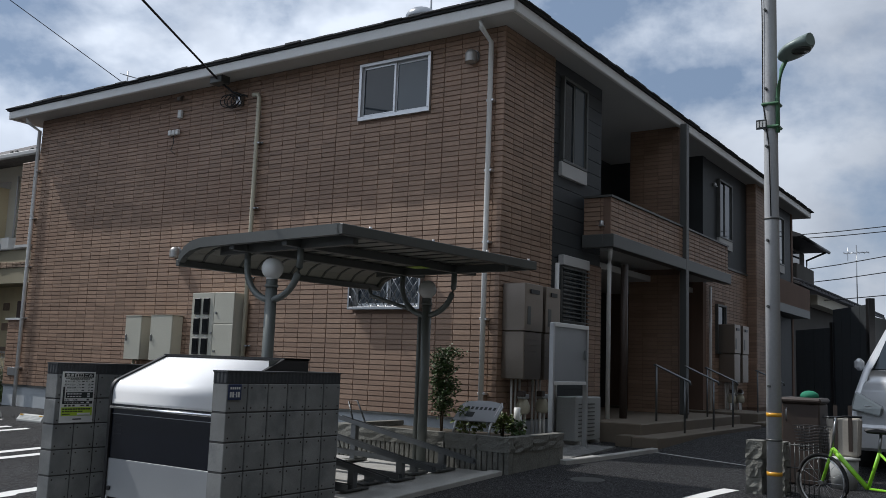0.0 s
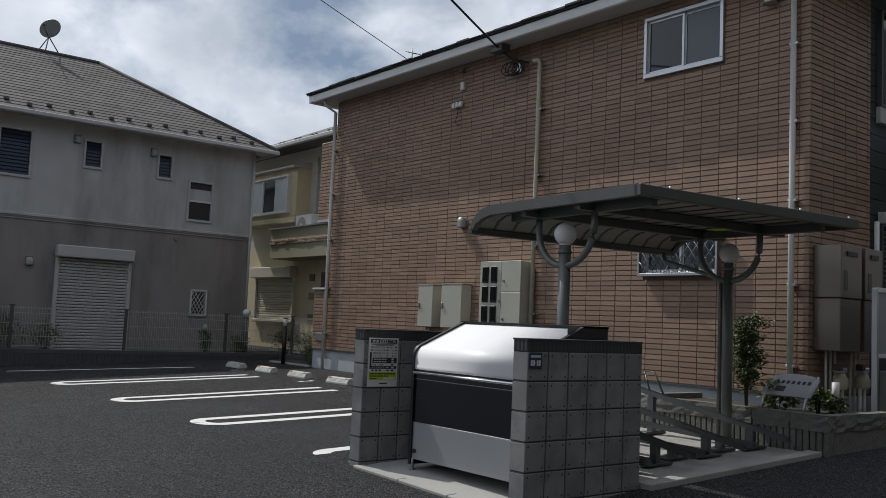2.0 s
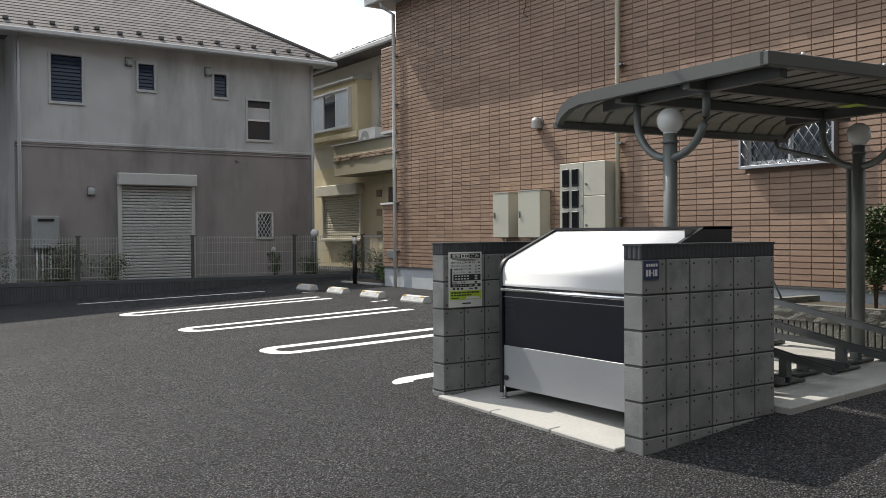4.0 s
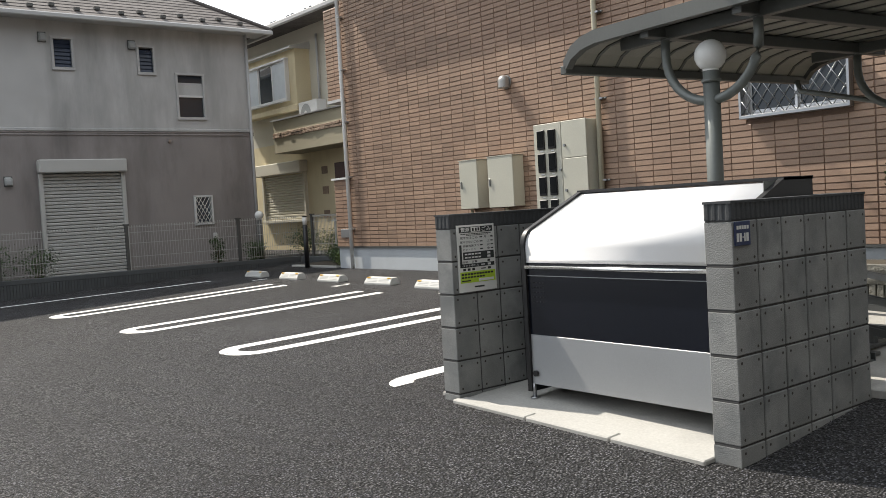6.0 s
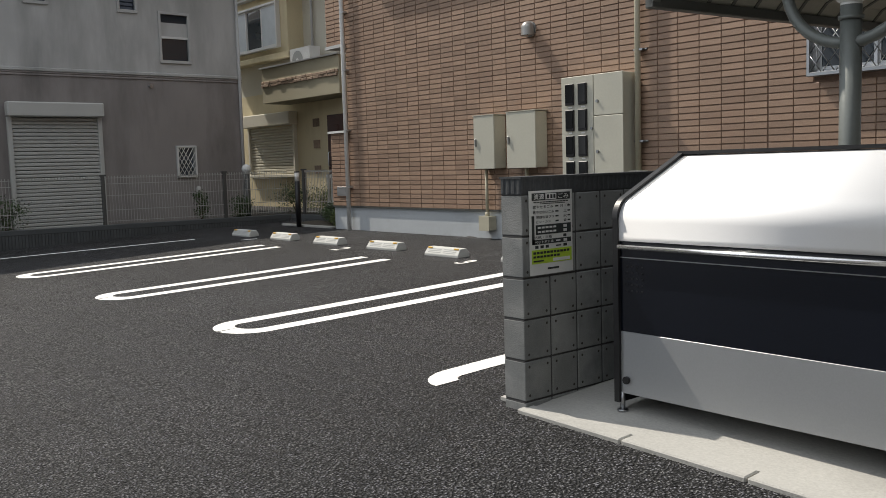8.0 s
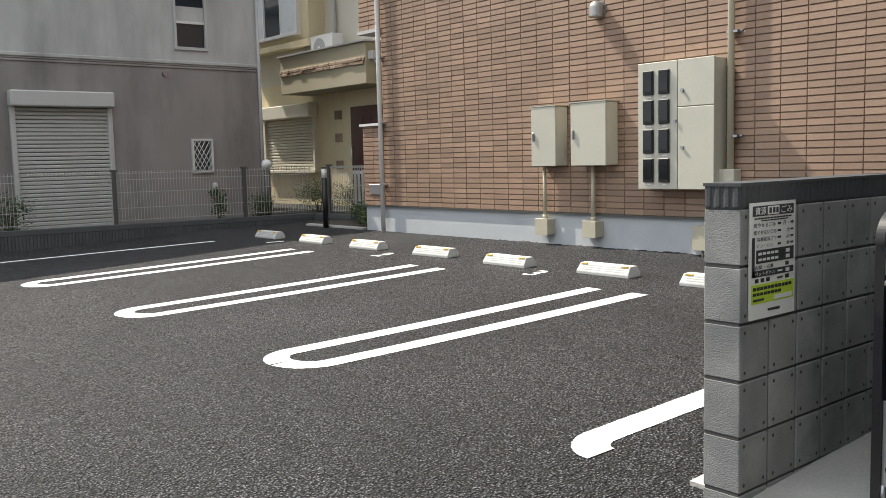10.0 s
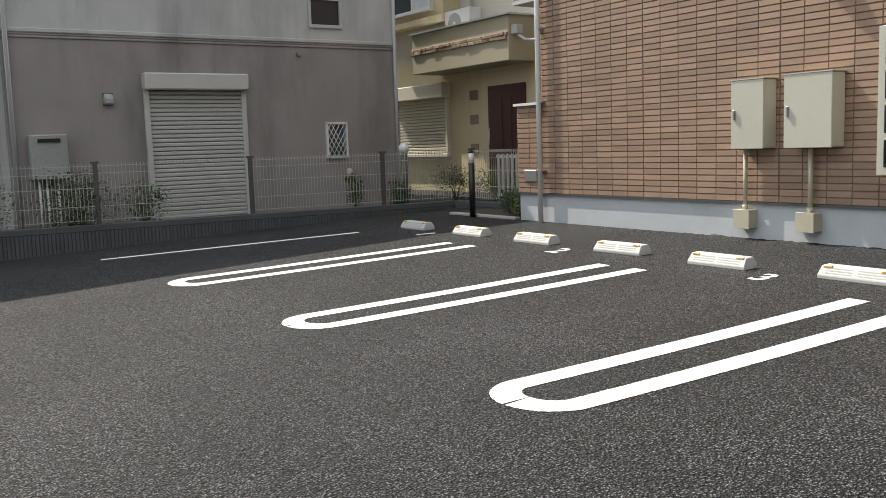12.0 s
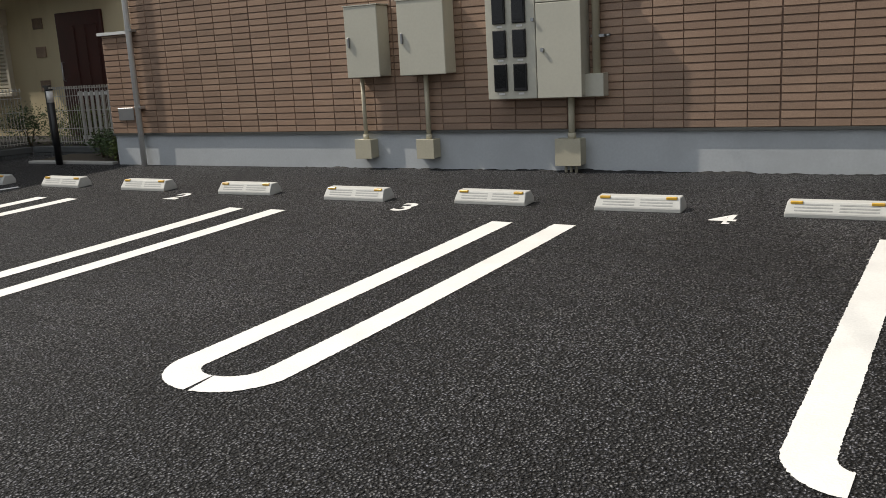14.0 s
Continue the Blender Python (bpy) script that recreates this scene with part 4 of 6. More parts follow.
EL, ER, EY = -6.402, -4.503, 4.535
block_wall(EL, EY, "y", 6)
block_wall(ER, EY + 0.035, "y", 6, 0.198)
block_wall(EL, EY + 6 * PITCH + 0.045, "x", 10, (ER - EL - 0.005) / 10)
coping(EL, EL + TH, EY, EY + 1.14)
coping(ER, ER + TH, EY + 0.035, EY + 1.223)
coping(EL, ER - 0.008, EY + 1.19, EY + 1.19 + TH)

# collection notice on the inner face of the wall
xp = EL + TH + 0.003
po = thing("collection_notice", "white refuse collection notice with dark bars and a lime band", "notice")
Y0, Z0, PW, PH = EY + 0.045, 0.608, 0.300, 0.405
part("sheet", box(xp, xp + 0.004, Y0, Y0 + PW, Z0, Z0 + PH), PAPER, po)


def ink(y0, y1, z0, z1, m=INK, lift=0.0055):
    part("print", box(xp + 0.003, xp + lift, Y0 + y0 * PW, Y0 + y1 * PW, Z0 + z0 * PH, Z0 + z1 * PH), m, po)


def lettering(text, y0, y1, z0, z1, m=INK, lift=0.0072):
    """Words fitted into a box of the notice, as flat type."""
    cu = bpy.data.curves.new("print", "FONT")
    cu.body, cu.resolution_u, cu.offset = text, 2, 0.012
    tmp = new("print", cu)
    me = bpy.data.meshes.new_from_object(tmp.evaluated_get(bpy.context.evaluated_depsgraph_get()))
    bpy.data.objects.remove(tmp)
    bm = bmesh.new()
    bm.from_mesh(me)
    u = [v.co.x for v in bm.verts]
    w = [v.co.y for v in bm.verts]
    for v in bm.verts:
        f, g = (v.co.x - min(u)) / (max(u) - min(u)), (v.co.y - min(w)) / (max(w) - min(w))
        v.co = (xp + lift, Y0 + PW * (y0 + (y1 - y0) * f), Z0 + PH * (z0 + (z1 - z0) * g))
    part("print", bm, m, po)


ink(0.06, 0.95, 0.885, 0.972)
lettering("資源", 0.10, 0.33, 0.896, 0.962, PAPER)
ink(0.37, 0.62, 0.893, 0.964, PAPER, 0.0065)
for c in (0.40, 0.48, 0.55):
    ink(c, c + 0.05, 0.905, 0.952, INK, 0.007)
lettering("ごみ", 0.66, 0.91, 0.896, 0.962, PAPER)
for k in range(12):
    ink(0.10 + 0.068 * k, 0.155 + 0.068 * k, 0.858, 0.870)
    ink(0.24 + 0.05 * k, 0.28 + 0.05 * k, 0.840, 0.849)
lettering("燃やせるごみ", 0.07, 0.54, 0.788, 0.828)
lettering("月・木", 0.70, 0.95, 0.790, 0.828)
lettering("燃やせないごみ", 0.07, 0.56, 0.726, 0.766)
lettering("土", 0.78, 0.86, 0.728, 0.766)
lettering("容器包装プラ", 0.14, 0.56, 0.670, 0.704)
lettering("火", 0.78, 0.86, 0.668, 0.706)
lettering("ビン・カン", 0.14, 0.48, 0.616, 0.648)
lettering("金", 0.78, 0.86, 0.612, 0.650)
for z in (0.808, 0.746, 0.688, 0.630):
    ink(0.60, 0.67, z - 0.009, z + 0.009)
    ink(0.89, 0.95, z - 0.008, z + 0.008)
ink(0.05, 0.105, 0.365, 0.705)
ink(0.14, 0.96, 0.480, 0.595)
for z in (0.562, 0.512):
    for c in range(5):
        ink(0.18 + 0.09 * c, 0.245 + 0.09 * c, z - 0.011, z + 0.011, PAPER, 0.007)
    ink(0.78, 0.86, z - 0.016, z + 0.016, PAPER, 0.007)
lettering("古紙・古着", 0.10, 0.50, 0.430, 0.466)
ink(0.78, 0.85, 0.432, 0.464)
ink(0.06, 0.96, 0.365, 0.420)
lettering("ペットボトル", 0.10, 0.54, 0.375, 0.410, PAPER)
ink(0.60, 0.70, 0.385, 0.400, PAPER, 0.007)
ink(0.78, 0.86, 0.376, 0.409, PAPER, 0.007)
for c in (0.12, 0.24, 0.36):
    ink(c, c + 0.07, 0.316, 0.350)
ink(0.60, 0.72, 0.324, 0.340)
ink(0.78, 0.86, 0.316, 0.350)
ink(0.04, 0.97, 0.135, 0.300, POSTERLIME)
for k in range(11):
    ink(0.07 + 0.078 * k, 0.13 + 0.078 * k, 0.250, 0.278, INK, 0.007)
    if k < 8:
        ink(0.07 + 0.078 * k, 0.13 + 0.078 * k, 0.205, 0.230, INK, 0.007)
ink(0.52, 0.92, 0.148, 0.186, PAPER, 0.007)
ink(0.07, 0.30, 0.158, 0.176, INK, 0.007)
ink(0.40, 0.66, 0.055, 0.078)

# navy plate on the other wall's outer face
np_ = thing("block_plate", "small navy street plate with pale bars", "plate")
xq = ER + TH + 0.003
part("plate", box(xq, xq + 0.005, EY + 0.045, EY + 0.165, 0.885, 0.992), NAVY, np_, bevel=0.002)
for k in range(5):
    part("print", box(xq + 0.004, xq + 0.0065, EY + 0.060 + 0.019 * k, EY + 0.074 + 0.019 * k, 0.957, 0.973), PAPER, np_)
for a, b in ((0.058, 0.074), (0.080, 0.096), (0.102, 0.108), (0.114, 0.124), (0.130, 0.148)):
    part("print", box(xq + 0.004, xq + 0.0065, EY + a, EY + b, 0.918 if b - a < 0.008 else 0.903, 0.925 if b - a < 0.008 else 0.940), PAPER, np_)

# refuse bin with a brushed lid
rb_ = thing("refuse_bin", "large aluminium refuse bin with a brushed sloping lid and black band", "bin")
b0, b1, bf = -5.92, -4.53, 4.80


def lid_curve(y0):
    """Front of the lid: upright foot, a soft roll, then a straight slope and a short flat top."""
    r, lean = 0.11, 0.45
    pts = [(y0 - 0.005, 0.778), (y0 - 0.005, 0.80), (y0 - 0.005, 0.865)]
    n = 12
    for i in range(1, n + 1):
        a = math.pi - i * (math.pi / 2 - lean) / n
        pts.append((y0 - 0.005 + r + r * math.cos(a), 0.865 + r * math.sin(a)))
    p, q = pts[-1], (y0 + 0.50, 1.160)
    pts += [(p[0] + (q[0] - p[0]) * f, p[1] + (q[1] - p[1]) * f) for f in (0.04, 0.5, 0.96)]
    return pts + [q, (y0 + 0.52, 1.163), (y0 + 0.74, 1.165)]


outer = lid_curve(bf)
bm = prism(outer + [(bf + 0.74, 1.14), (bf + 0.49, 1.135), (bf + 0.06, 0.93), (bf + 0.02, 0.778)], "x", b0 + 0.03, b1 - 0.03)
for f in bm.faces:
    f.smooth = abs(f.normal.x) < 0.5
lid = part("lid", bm, LID, rb_, "brushed silver lid")
part("lid_trim", prism([(y + 0.004, z + 0.004) for y, z in outer] + [(bf + 0.74, 1.155), (bf + 0.50, 1.150), (bf + 0.08, 0.955), (bf + 0.015, 0.778)], "x", b0 + 0.03, b0 + 0.055), ALU, lid)
for x in (b0, b1 - 0.03):
    side = [(bf - 0.012, 0.02), (bf - 0.012, 0.91)] + [(y - 0.012, z + 0.012) for y, z in outer[2:-3]] + [(bf + 0.50, 1.178), (bf + 0.76, 1.18), (bf + 0.76, 0.02)]
    part("end_panel", prism(side, "x", x, x + 0.03), BLACKFRAME, rb_, "black end panel")
part("lower_panel", box(b0 + 0.03, b1 - 0.03, bf + 0.003, bf + 0.02, 0.065, 0.357), BINPANEL, rb_, "plain aluminium panel", bevel=0.001)
part("band", box(b0 + 0.03, b1 - 0.03, bf + 0.004, bf + 0.02, 0.359, 0.775), BLACK, rb_, "glossy black band")
for i in range(4):
    for j in range(5):
        part("vent_hole", tube([(b0 + 0.07 + 0.028 * i, bf + 0.001, 0.55 + 0.028 * j), (b0 + 0.07 + 0.028 * i, bf + 0.006, 0.55 + 0.028 * j)], 0.004, sides=6), BLACKFRAME, rb_)
part("sticker", box(b1 - 0.10, b1 - 0.055, bf - 0.008, bf - 0.004, 0.80, 0.845), STICKER, lid, "small pale yellow sticker")
part("end_window", box(b1 - 0.034, b1 - 0.031, bf + 0.36, bf + 0.72, 1.06, 1.165), POSTPAINT, rb_, "grey inset on the end panel")
part("seam", box(b0 + 0.03, b1 - 0.03, bf + 0.001, bf + 0.004, 0.700, 0.704), STEEL, rb_)
part("grip", tube([(b0 + 0.04, bf - 0.022, 0.752), (b1 - 0.04, bf - 0.022, 0.752)], 0.011), POLISHED, rb_, "polished grip bar")
part("back_panel", box(b0 + 0.03, b1 - 0.03, bf + 0.73, bf + 0.75, 0.05, 1.13), BINPANEL, rb_)
part("floor_tray", box(b0 + 0.03, b1 - 0.03, bf + 0.02, bf + 0.73, 0.06, 0.08), STEEL, rb_)
part("corner_ridge", box(b0, b1, bf + 0.49, bf + 0.77, 1.166, 1.183), BLACKFRAME, rb_)
for x in (b0 + 0.02, b1 - 0.05):
    for y in (bf + 0.0, bf + 0.68):
        f = part("foot", tube([(x + 0.012, y + 0.01, gz(y, x) + 0.018), (x + 0.012, y + 0.01, 0.07)], 0.012), STEEL, rb_)
        part("foot_pad", tube([(x + 0.012, y + 0.01, gz(y, x) + 0.018), (x + 0.012, y + 0.01, gz(y, x) + 0.030)], 0.026), STEEL, f)
part("drain_plug", tube([(b0 + 0.065, bf - 0.012, 0.13), (b0 + 0.065, bf + 0.005, 0.13)], 0.018), BLACKFRAME, rb_)

# ---------------- cycle shelter ----------------
sh = thing("cycle_shelter", "grey steel cycle shelter with a curved sheet roof on two posts", "shelter")
L0, U, V = Vector((-5.39, 5.97, 0)), Vector((0.0995, 0.995, 0)), Vector((0.995, -0.0995, 0))


def sp(u, v, z):
    return tuple(L0 + U * u + V * v + Vector((0, 0, z)))


u0, u1 = -0.25, 2.50
roofline = [(1.09, 2.215), (0.4, 2.215), (-0.2, 2.215), (-0.76, 2.212), (-0.90, 2.19), (-1.00, 2.145), (-1.08, 2.06)]


def skin(line, ua, ub, t, bm=None):
    bm = bm or bmesh.new()
    rows = []
    for v, z in line:
        rows.append([bm.verts.new(sp(u, v, z + k)) for u in (ua, ub) for k in (0, t)])
    for a, b in zip(rows, rows[1:]):
        bm.faces.new((a[0], a[2], b[2], b[0]))
        bm.faces.new((a[1], b[1], b[3], a[3]))
        bm.faces.new((a[0], b[0], b[1], a[1]))
        bm.faces.new((a[2], a[3], b[3], b[2]))
    for r in (rows[0], rows[-1]):
        bm.faces.new((r[0], r[1], r[3], r[2]))
    return bm


n_sheets = 12
for k in range(n_sheets):
    a = u0 + 0.05 + (u1 - u0 - 0.1) * k / n_sheets
    part("roof_sheet", skin(roofline, a + 0.012, a + (u1 - u0 - 0.1) / n_sheets - 0.012, 0.012), PANEL, sh)
    part("roof_rib", skin([(v, z - 0.008) for v, z in roofline], a - 0.014, a + 0.014, 0.03), BRONZE, sh)
for ua in (u0, u1 - 0.06):
    part("end_rim", skin([(v, z - 0.045) for v, z in roofline], ua, ua + 0.06, 0.09), BRONZE, sh, "dark curved edge rim")


def beam(ua, va, ub, vb, z0, z1, w, name="beam"):
    p, q = Vector(sp(ua, va, 0)), Vector(sp(ub, vb, 0))
    d = (q - p).normalized()
    s = Vector((-d.y, d.x, 0)) * w / 2
    bm = bmesh.new()
    vs = [bm.verts.new((*(c + k * s).to_2d(), z)) for z in (z0, z1) for c in (p, q) for k in (-1, 1)]
    for f in ((0, 1, 3, 2), (4, 6, 7, 5), (0, 4, 5, 1), (2, 3, 7, 6), (0, 2, 6, 4), (1, 5, 7, 3)):
        bm.faces.new([vs[i] for i in f])
    return part(name, bm, BRONZE, sh, bevel=0.004)


beam(u0, 1.09, u1, 1.09, 2.17, 2.255, 0.07)
beam(u0 + 0.06, 0.36, u1 - 0.06, 0.36, 2.13, 2.205, 0.07)
beam(u0 + 0.06, -0.36, u1 - 0.06, -0.36, 2.13, 2.205, 0.07)
beam(u0, -1.085, u1, -1.085, 2.01, 2.07, 0.06, "gutter")
for u in (0.0, 2.11):
    beam(u, -0.74, u, 1.03, 2.12, 2.20, 0.06)
    gy = gz(L0.y + u)
    p = part("post", tube([sp(u, 0, gy), sp(u, 0, 1.0), sp(u, 0, 1.87)], 0.051, sides=16), POSTPAINT, sh, "grey round steel post")
    part("base_plate", tube([sp(u, 0, gy + 0.03), sp(u, 0, gy + 0.05)], 0.10, sides=16), POSTPAINT, p)
    part("ring", tube([sp(u, 0, 1.80), sp(u, 0, 1.82)], 0.060, sides=16), POSTPAINT, p)
    for s in (-1, 1):
        arc = [sp(u, s * 0.36, 2.16), sp(u, s * 0.36, 2.02)] + [sp(u, s * 0.36 * math.cos(a), 2.02 - 0.33 * math.sin(a)) for a in [i * math.pi / 2 / 9 for i in range(1, 10)]]
        part("arm", tube(arc, 0.03, sides=10), POSTPAINT, sh, "curved roof arm")
    g = part("globe", ball(sp(u, 0, 1.965), 0.098), GLOBE, sh, "white opal globe cap")
    part("collar", tube([sp(u, 0, 1.86), sp(u, 0, 1.885)], 0.05, sides=16), WHITE, g)
part("label", box(-4.98, -4.80, 7.40, 7.55, 2.124, 2.128), POSTERLIME, sh)
part("rain_pipe", tube([sp(2.25, -1.0, 2.02), sp(2.25, -0.97, 1.93), sp(2.2, -0.45, 1.80), sp(2.14, -0.12, 1.72), sp(2.11, -0.095, 1.66), sp(2.11, -0.095, gz(8.1) + 0.03)], 0.022), POSTPAINT, sh, "thin grey rain pipe")
for u in (0.1, 0.9, 1.7, 2.4):
    part("bolt", tube([sp(u, 1.09, 2.255), sp(u, 1.09, 2.275)], 0.012, sides=8), ALU, sh)

# sliding cycle rails on the slab
def cycle_rail(y, high):
    t = thing("cycle_rail", "dark galvanised cycle parking rail on short stands", "cycle rack", "cycle rails under the shelter")
    base = gz(y) + 0.03
    a, b = Vector((-6.15, y, base + (0.42 if high else 0.14))), Vector((-4.42 - (0 if high else 0.12), y, base + (0.10 if high else 0.07)))
    for s in (-1, 1):
        bm = bmesh.new()
        o = Vector((0, s * 0.03, 0))
        vs = [bm.verts.new(p + o + Vector((0, dy, dz))) for p in (a, b) for dy, dz in ((-0.004, 0), (0.004, 0), (0.004, 0.045), (-0.004, 0.045))]
        for f in ((0, 1, 2, 3), (4, 7, 6, 5), (0, 4, 5, 1), (1, 5, 6, 2), (2, 6, 7, 3), (3, 7, 4, 0)):
            bm.faces.new([vs[i] for i in f])
        part("flange", bm, RAIL, t)
    bm = bmesh.new()
    vs = [bm.verts.new(p + Vector((0, dy, dz))) for p in (a, b) for dy, dz in ((-0.03, 0), (0.03, 0), (0.03, 0.006), (-0.03, 0.006))]
    for f in ((0, 1, 2, 3), (4, 7, 6, 5), (0, 4, 5, 1), (1, 5, 6, 2), (2, 6, 7, 3), (3, 7, 4, 0)):
        bm.faces.new([vs[i] for i in f])
    part("channel", bm, RAIL, t)
    for f in (0.12, 0.78):
        p = a.lerp(b, f)
        part("stand", box(p.x - 0.035, p.x + 0.035, y - 0.03, y + 0.03, base, p.z), RAIL, t, bevel=0.004)
        part("foot", box(p.x - 0.06, p.x + 0.06, y - 0.16, y + 0.16, base, base + 0.02), BRONZE, t, bevel=0.003)
    hoop = [a.lerp(b, 0.10) + Vector((0, 0, 0.04)), a.lerp(b, 0.06) + Vector((0, 0, 0.22)), a.lerp(b, 0.13) + Vector((0, 0, 0.25)), a.lerp(b, 0.2) + Vector((0, 0, 0.05))]
    part("hoop", tube([tuple(p) for p in hoop], 0.009, sides=6), RAIL, t)
    return t


for i, y in enumerate((6.15, 6.5, 6.85, 7.2, 7.55, 7.9)):
    cycle_rail(y, i % 2 == 1)
bar = thing("rack_base_bar", "dark steel base bar under the cycle rails", "bar")
part("bar", sloped_box(-4.98, -4.93, 6.0, 8.05, 0.055, -0.03), BRONZE, bar)
part("bar", sloped_box(-5.95, -5.90, 6.0, 8.05, 0.055, -0.03), BRONZE, bar)

# ---------------- planting bed ----------------
pl = thing("planter", "raised planting bed of split stone blocks with a ribbed lower course", "planter", kind="structure")
px0, px1, py0, py1, pt = -6.55, -4.22, 8.22, 9.45, 0.475


def split_block(x0, x1, y0, y1, z0, z1, parent):
    bm = box(x0, x1, y0, y1, z0, z1)
    bmesh.ops.subdivide_edges(bm, edges=bm.edges[:], cuts=3, use_grid_fill=True)
    for v in bm.verts:
        if v.co.z < z1 - 0.002:
            v.co += Vector((random.uniform(-1, 1), random.uniform(-1, 1), 0)) * 0.010
    return part("stone", bm, PLANTERBLOCK, parent)


for k in range(6):
    a = px0 + (px1 - px0) * k / 6
    split_block(a + 0.003, a + (px1 - px0) / 6 - 0.003, py0, py0 + 0.12, pt - 0.15, pt, pl)
for k in range(3):
    a = py0 + 0.125 + (py1 - py0 - 0.125) * k / 3
    split_block(px1 - 0.12, px1, a + 0.003, a + (py1 - py0 - 0.125) / 3 - 0.003, pt - 0.15, pt, pl)
    split_block(px0, px0 + 0.12, a + 0.003, a + (py1 - py0 - 0.125) / 3 - 0.003, pt - 0.15, pt, pl)
for k in range(36):
    a = px0 + (px1 - px0) * k / 36
    part("rib", box(a + 0.006, a + (px1 - px0) / 36 - 0.006, py0 + 0.006, py0 + 0.10, 0.0, pt - 0.15), PLANTERBLOCK, pl, bevel=0.005)
part("course", box(px0 + 0.02, px1 - 0.015, py0 + 0.03, py0 + 0.11, 0.0, pt - 0.152), MORTAR, pl)
part("course", box(px1 - 0.11, px1 - 0.012, py0 + 0.115, py1, 0.0, pt - 0.152), PLANTERBLOCK, pl)
part("course", box(px0 + 0.012, px0 + 0.11, py0 + 0.115, py1, 0.0, pt - 0.152), PLANTERBLOCK, pl)
part("soil", box(px0 + 0.1, px1 - 0.1, py0 + 0.11, py1, 0.0, pt - 0.06), SOIL, pl)


def leaves(name, c, r, h, count, size, material, parent, seed):
    """A loose crown of small folded leaves."""
    rnd = random.Random(seed)
    verts, faces = [], []
    clumps = [(c[0] + rnd.gauss(0, r * 0.45), c[1] + rnd.gauss(0, r * 0.45), c[2] + rnd.uniform(0, h)) for _ in range(max(5, count // 28))]
    for _ in range(count):
        q = rnd.choice(clumps)
        p = Vector((q[0] + rnd.gauss(0, r * 0.22), q[1] + rnd.gauss(0, r * 0.22), q[2] + rnd.gauss(0, r * 0.22)))
        m = Euler((rnd.uniform(-0.9, 0.9), rnd.uniform(-0.9, 0.9), rnd.uniform(0, 6.28))).to_matrix()
        s = size * rnd.uniform(0.6, 1.3)
        i = len(verts)
        for v in ((0, 0, 0), (0.32, 0.5, 0.10), (0, 1, 0.02), (-0.32, 0.5, 0.10)):
            verts.append(tuple(p + m @ (Vector(v) * s)))
        faces += [(i, i + 1, i + 2), (i, i + 2, i + 3)]
    ob = new(name, raw(name, verts, faces, material))
    ob.parent = parent
    return ob


def shrub(x, y, z, r, h, count, size, material, seed, name="shrub", label="bushy evergreen shrub with small leaves", stems=4):
    t = thing(name, label, "plant", "shrubs")
    rnd = random.Random(seed)
    for k in range(stems):
        a = rnd.uniform(0, 6.28)
        part("stem", tube([(x, y, z - 0.05), (x + 0.2 * r * math.cos(a), y + 0.2 * r * math.sin(a), z + h * 0.4), (x + 0.6 * r * math.cos(a), y + 0.6 * r * math.sin(a), z + h * 0.85)], [0.014, 0.009, 0.004], sides=6), BARK, t)
    leaves("crown", (x, y, z + h * 0.22), r, h * 0.75, count, size, material, t, seed + 1)
    return t


shrub(-5.56, 9.0, 0.42, 0.15, 0.95, 3200, 0.038, LEAF, 11)
shrub(-5.05, 8.75, 0.42, 0.20, 0.30, 420, 0.06, LEAF2, 12, label="low bright leafy plant in the planting bed")
shrub(-4.75, 9.0, 0.42, 0.16, 0.22, 300, 0.06, LEAF2, 13, label="low bright leafy plant in the planting bed")
shrub(-4.45, 8.8, 0.42, 0.12, 0.18, 200, 0.05, LEAF, 15, label="low leafy plant beside the name sign")

ns = thing("name_sign", "tilted steel name plate with an arched top", "sign")
arch = [(-5.14, 0.0), (-4.62, 0.0), (-4.62, 0.24)] + [(-4.88 + 0.26 * math.cos(a), 0.24 + 0.07 * math.sin(a)) for a in [i * math.pi / 8 for i in range(1, 8)]] + [(-5.14, 0.24)]
bm = prism(arch, "y", 0, 0.014)
bmesh.ops.transform(bm, matrix=Matrix.Translation((0.07, 8.48, 0.60)) @ Euler((radians(-48), 0, 0)).to_matrix().to_4x4(), verts=bm.verts[:])
part("plate", bm, BINPANEL, ns)
for k in range(7):
    bm = box(-5.05 + 0.055 * k, -5.02 + 0.055 * k, -0.003, 0.0, 0.17, 0.21)
    bmesh.ops.transform(bm, matrix=Matrix.Translation((0.07, 8.48, 0.60)) @ Euler((radians(-48), 0, 0)).to_matrix().to_4x4(), verts=bm.verts[:])
    part("print", bm, INK, ns)
bm = box(-5.02, -4.92, -0.003, 0.0, 0.06, 0.13)
bmesh.ops.transform(bm, matrix=Matrix.Translation((0.07, 8.48, 0.60)) @ Euler((radians(-48), 0, 0)).to_matrix().to_4x4(), verts=bm.verts[:])
part("print", bm, INK, ns)
for x in (-5.1, -4.66):
    part("leg", tube([(x + 0.07, 8.42, 0.42), (x + 0.07, 8.47, 0.57), (x + 0.07, 8.70, 0.79)], 0.013, sides=8), ALU, ns)
bl = thing("path_light", "short white-topped path light with a red-brown foot", "light")
part("stem", tube([(-4.60, 9.05, 0.42), (-4.60, 9.05, 0.54)], 0.038, sides=14), REDBAND, bl)
part("shade", tube([(-4.60, 9.05, 0.54), (-4.60, 9.05, 0.74)], 0.036, sides=14), WHITE, bl)

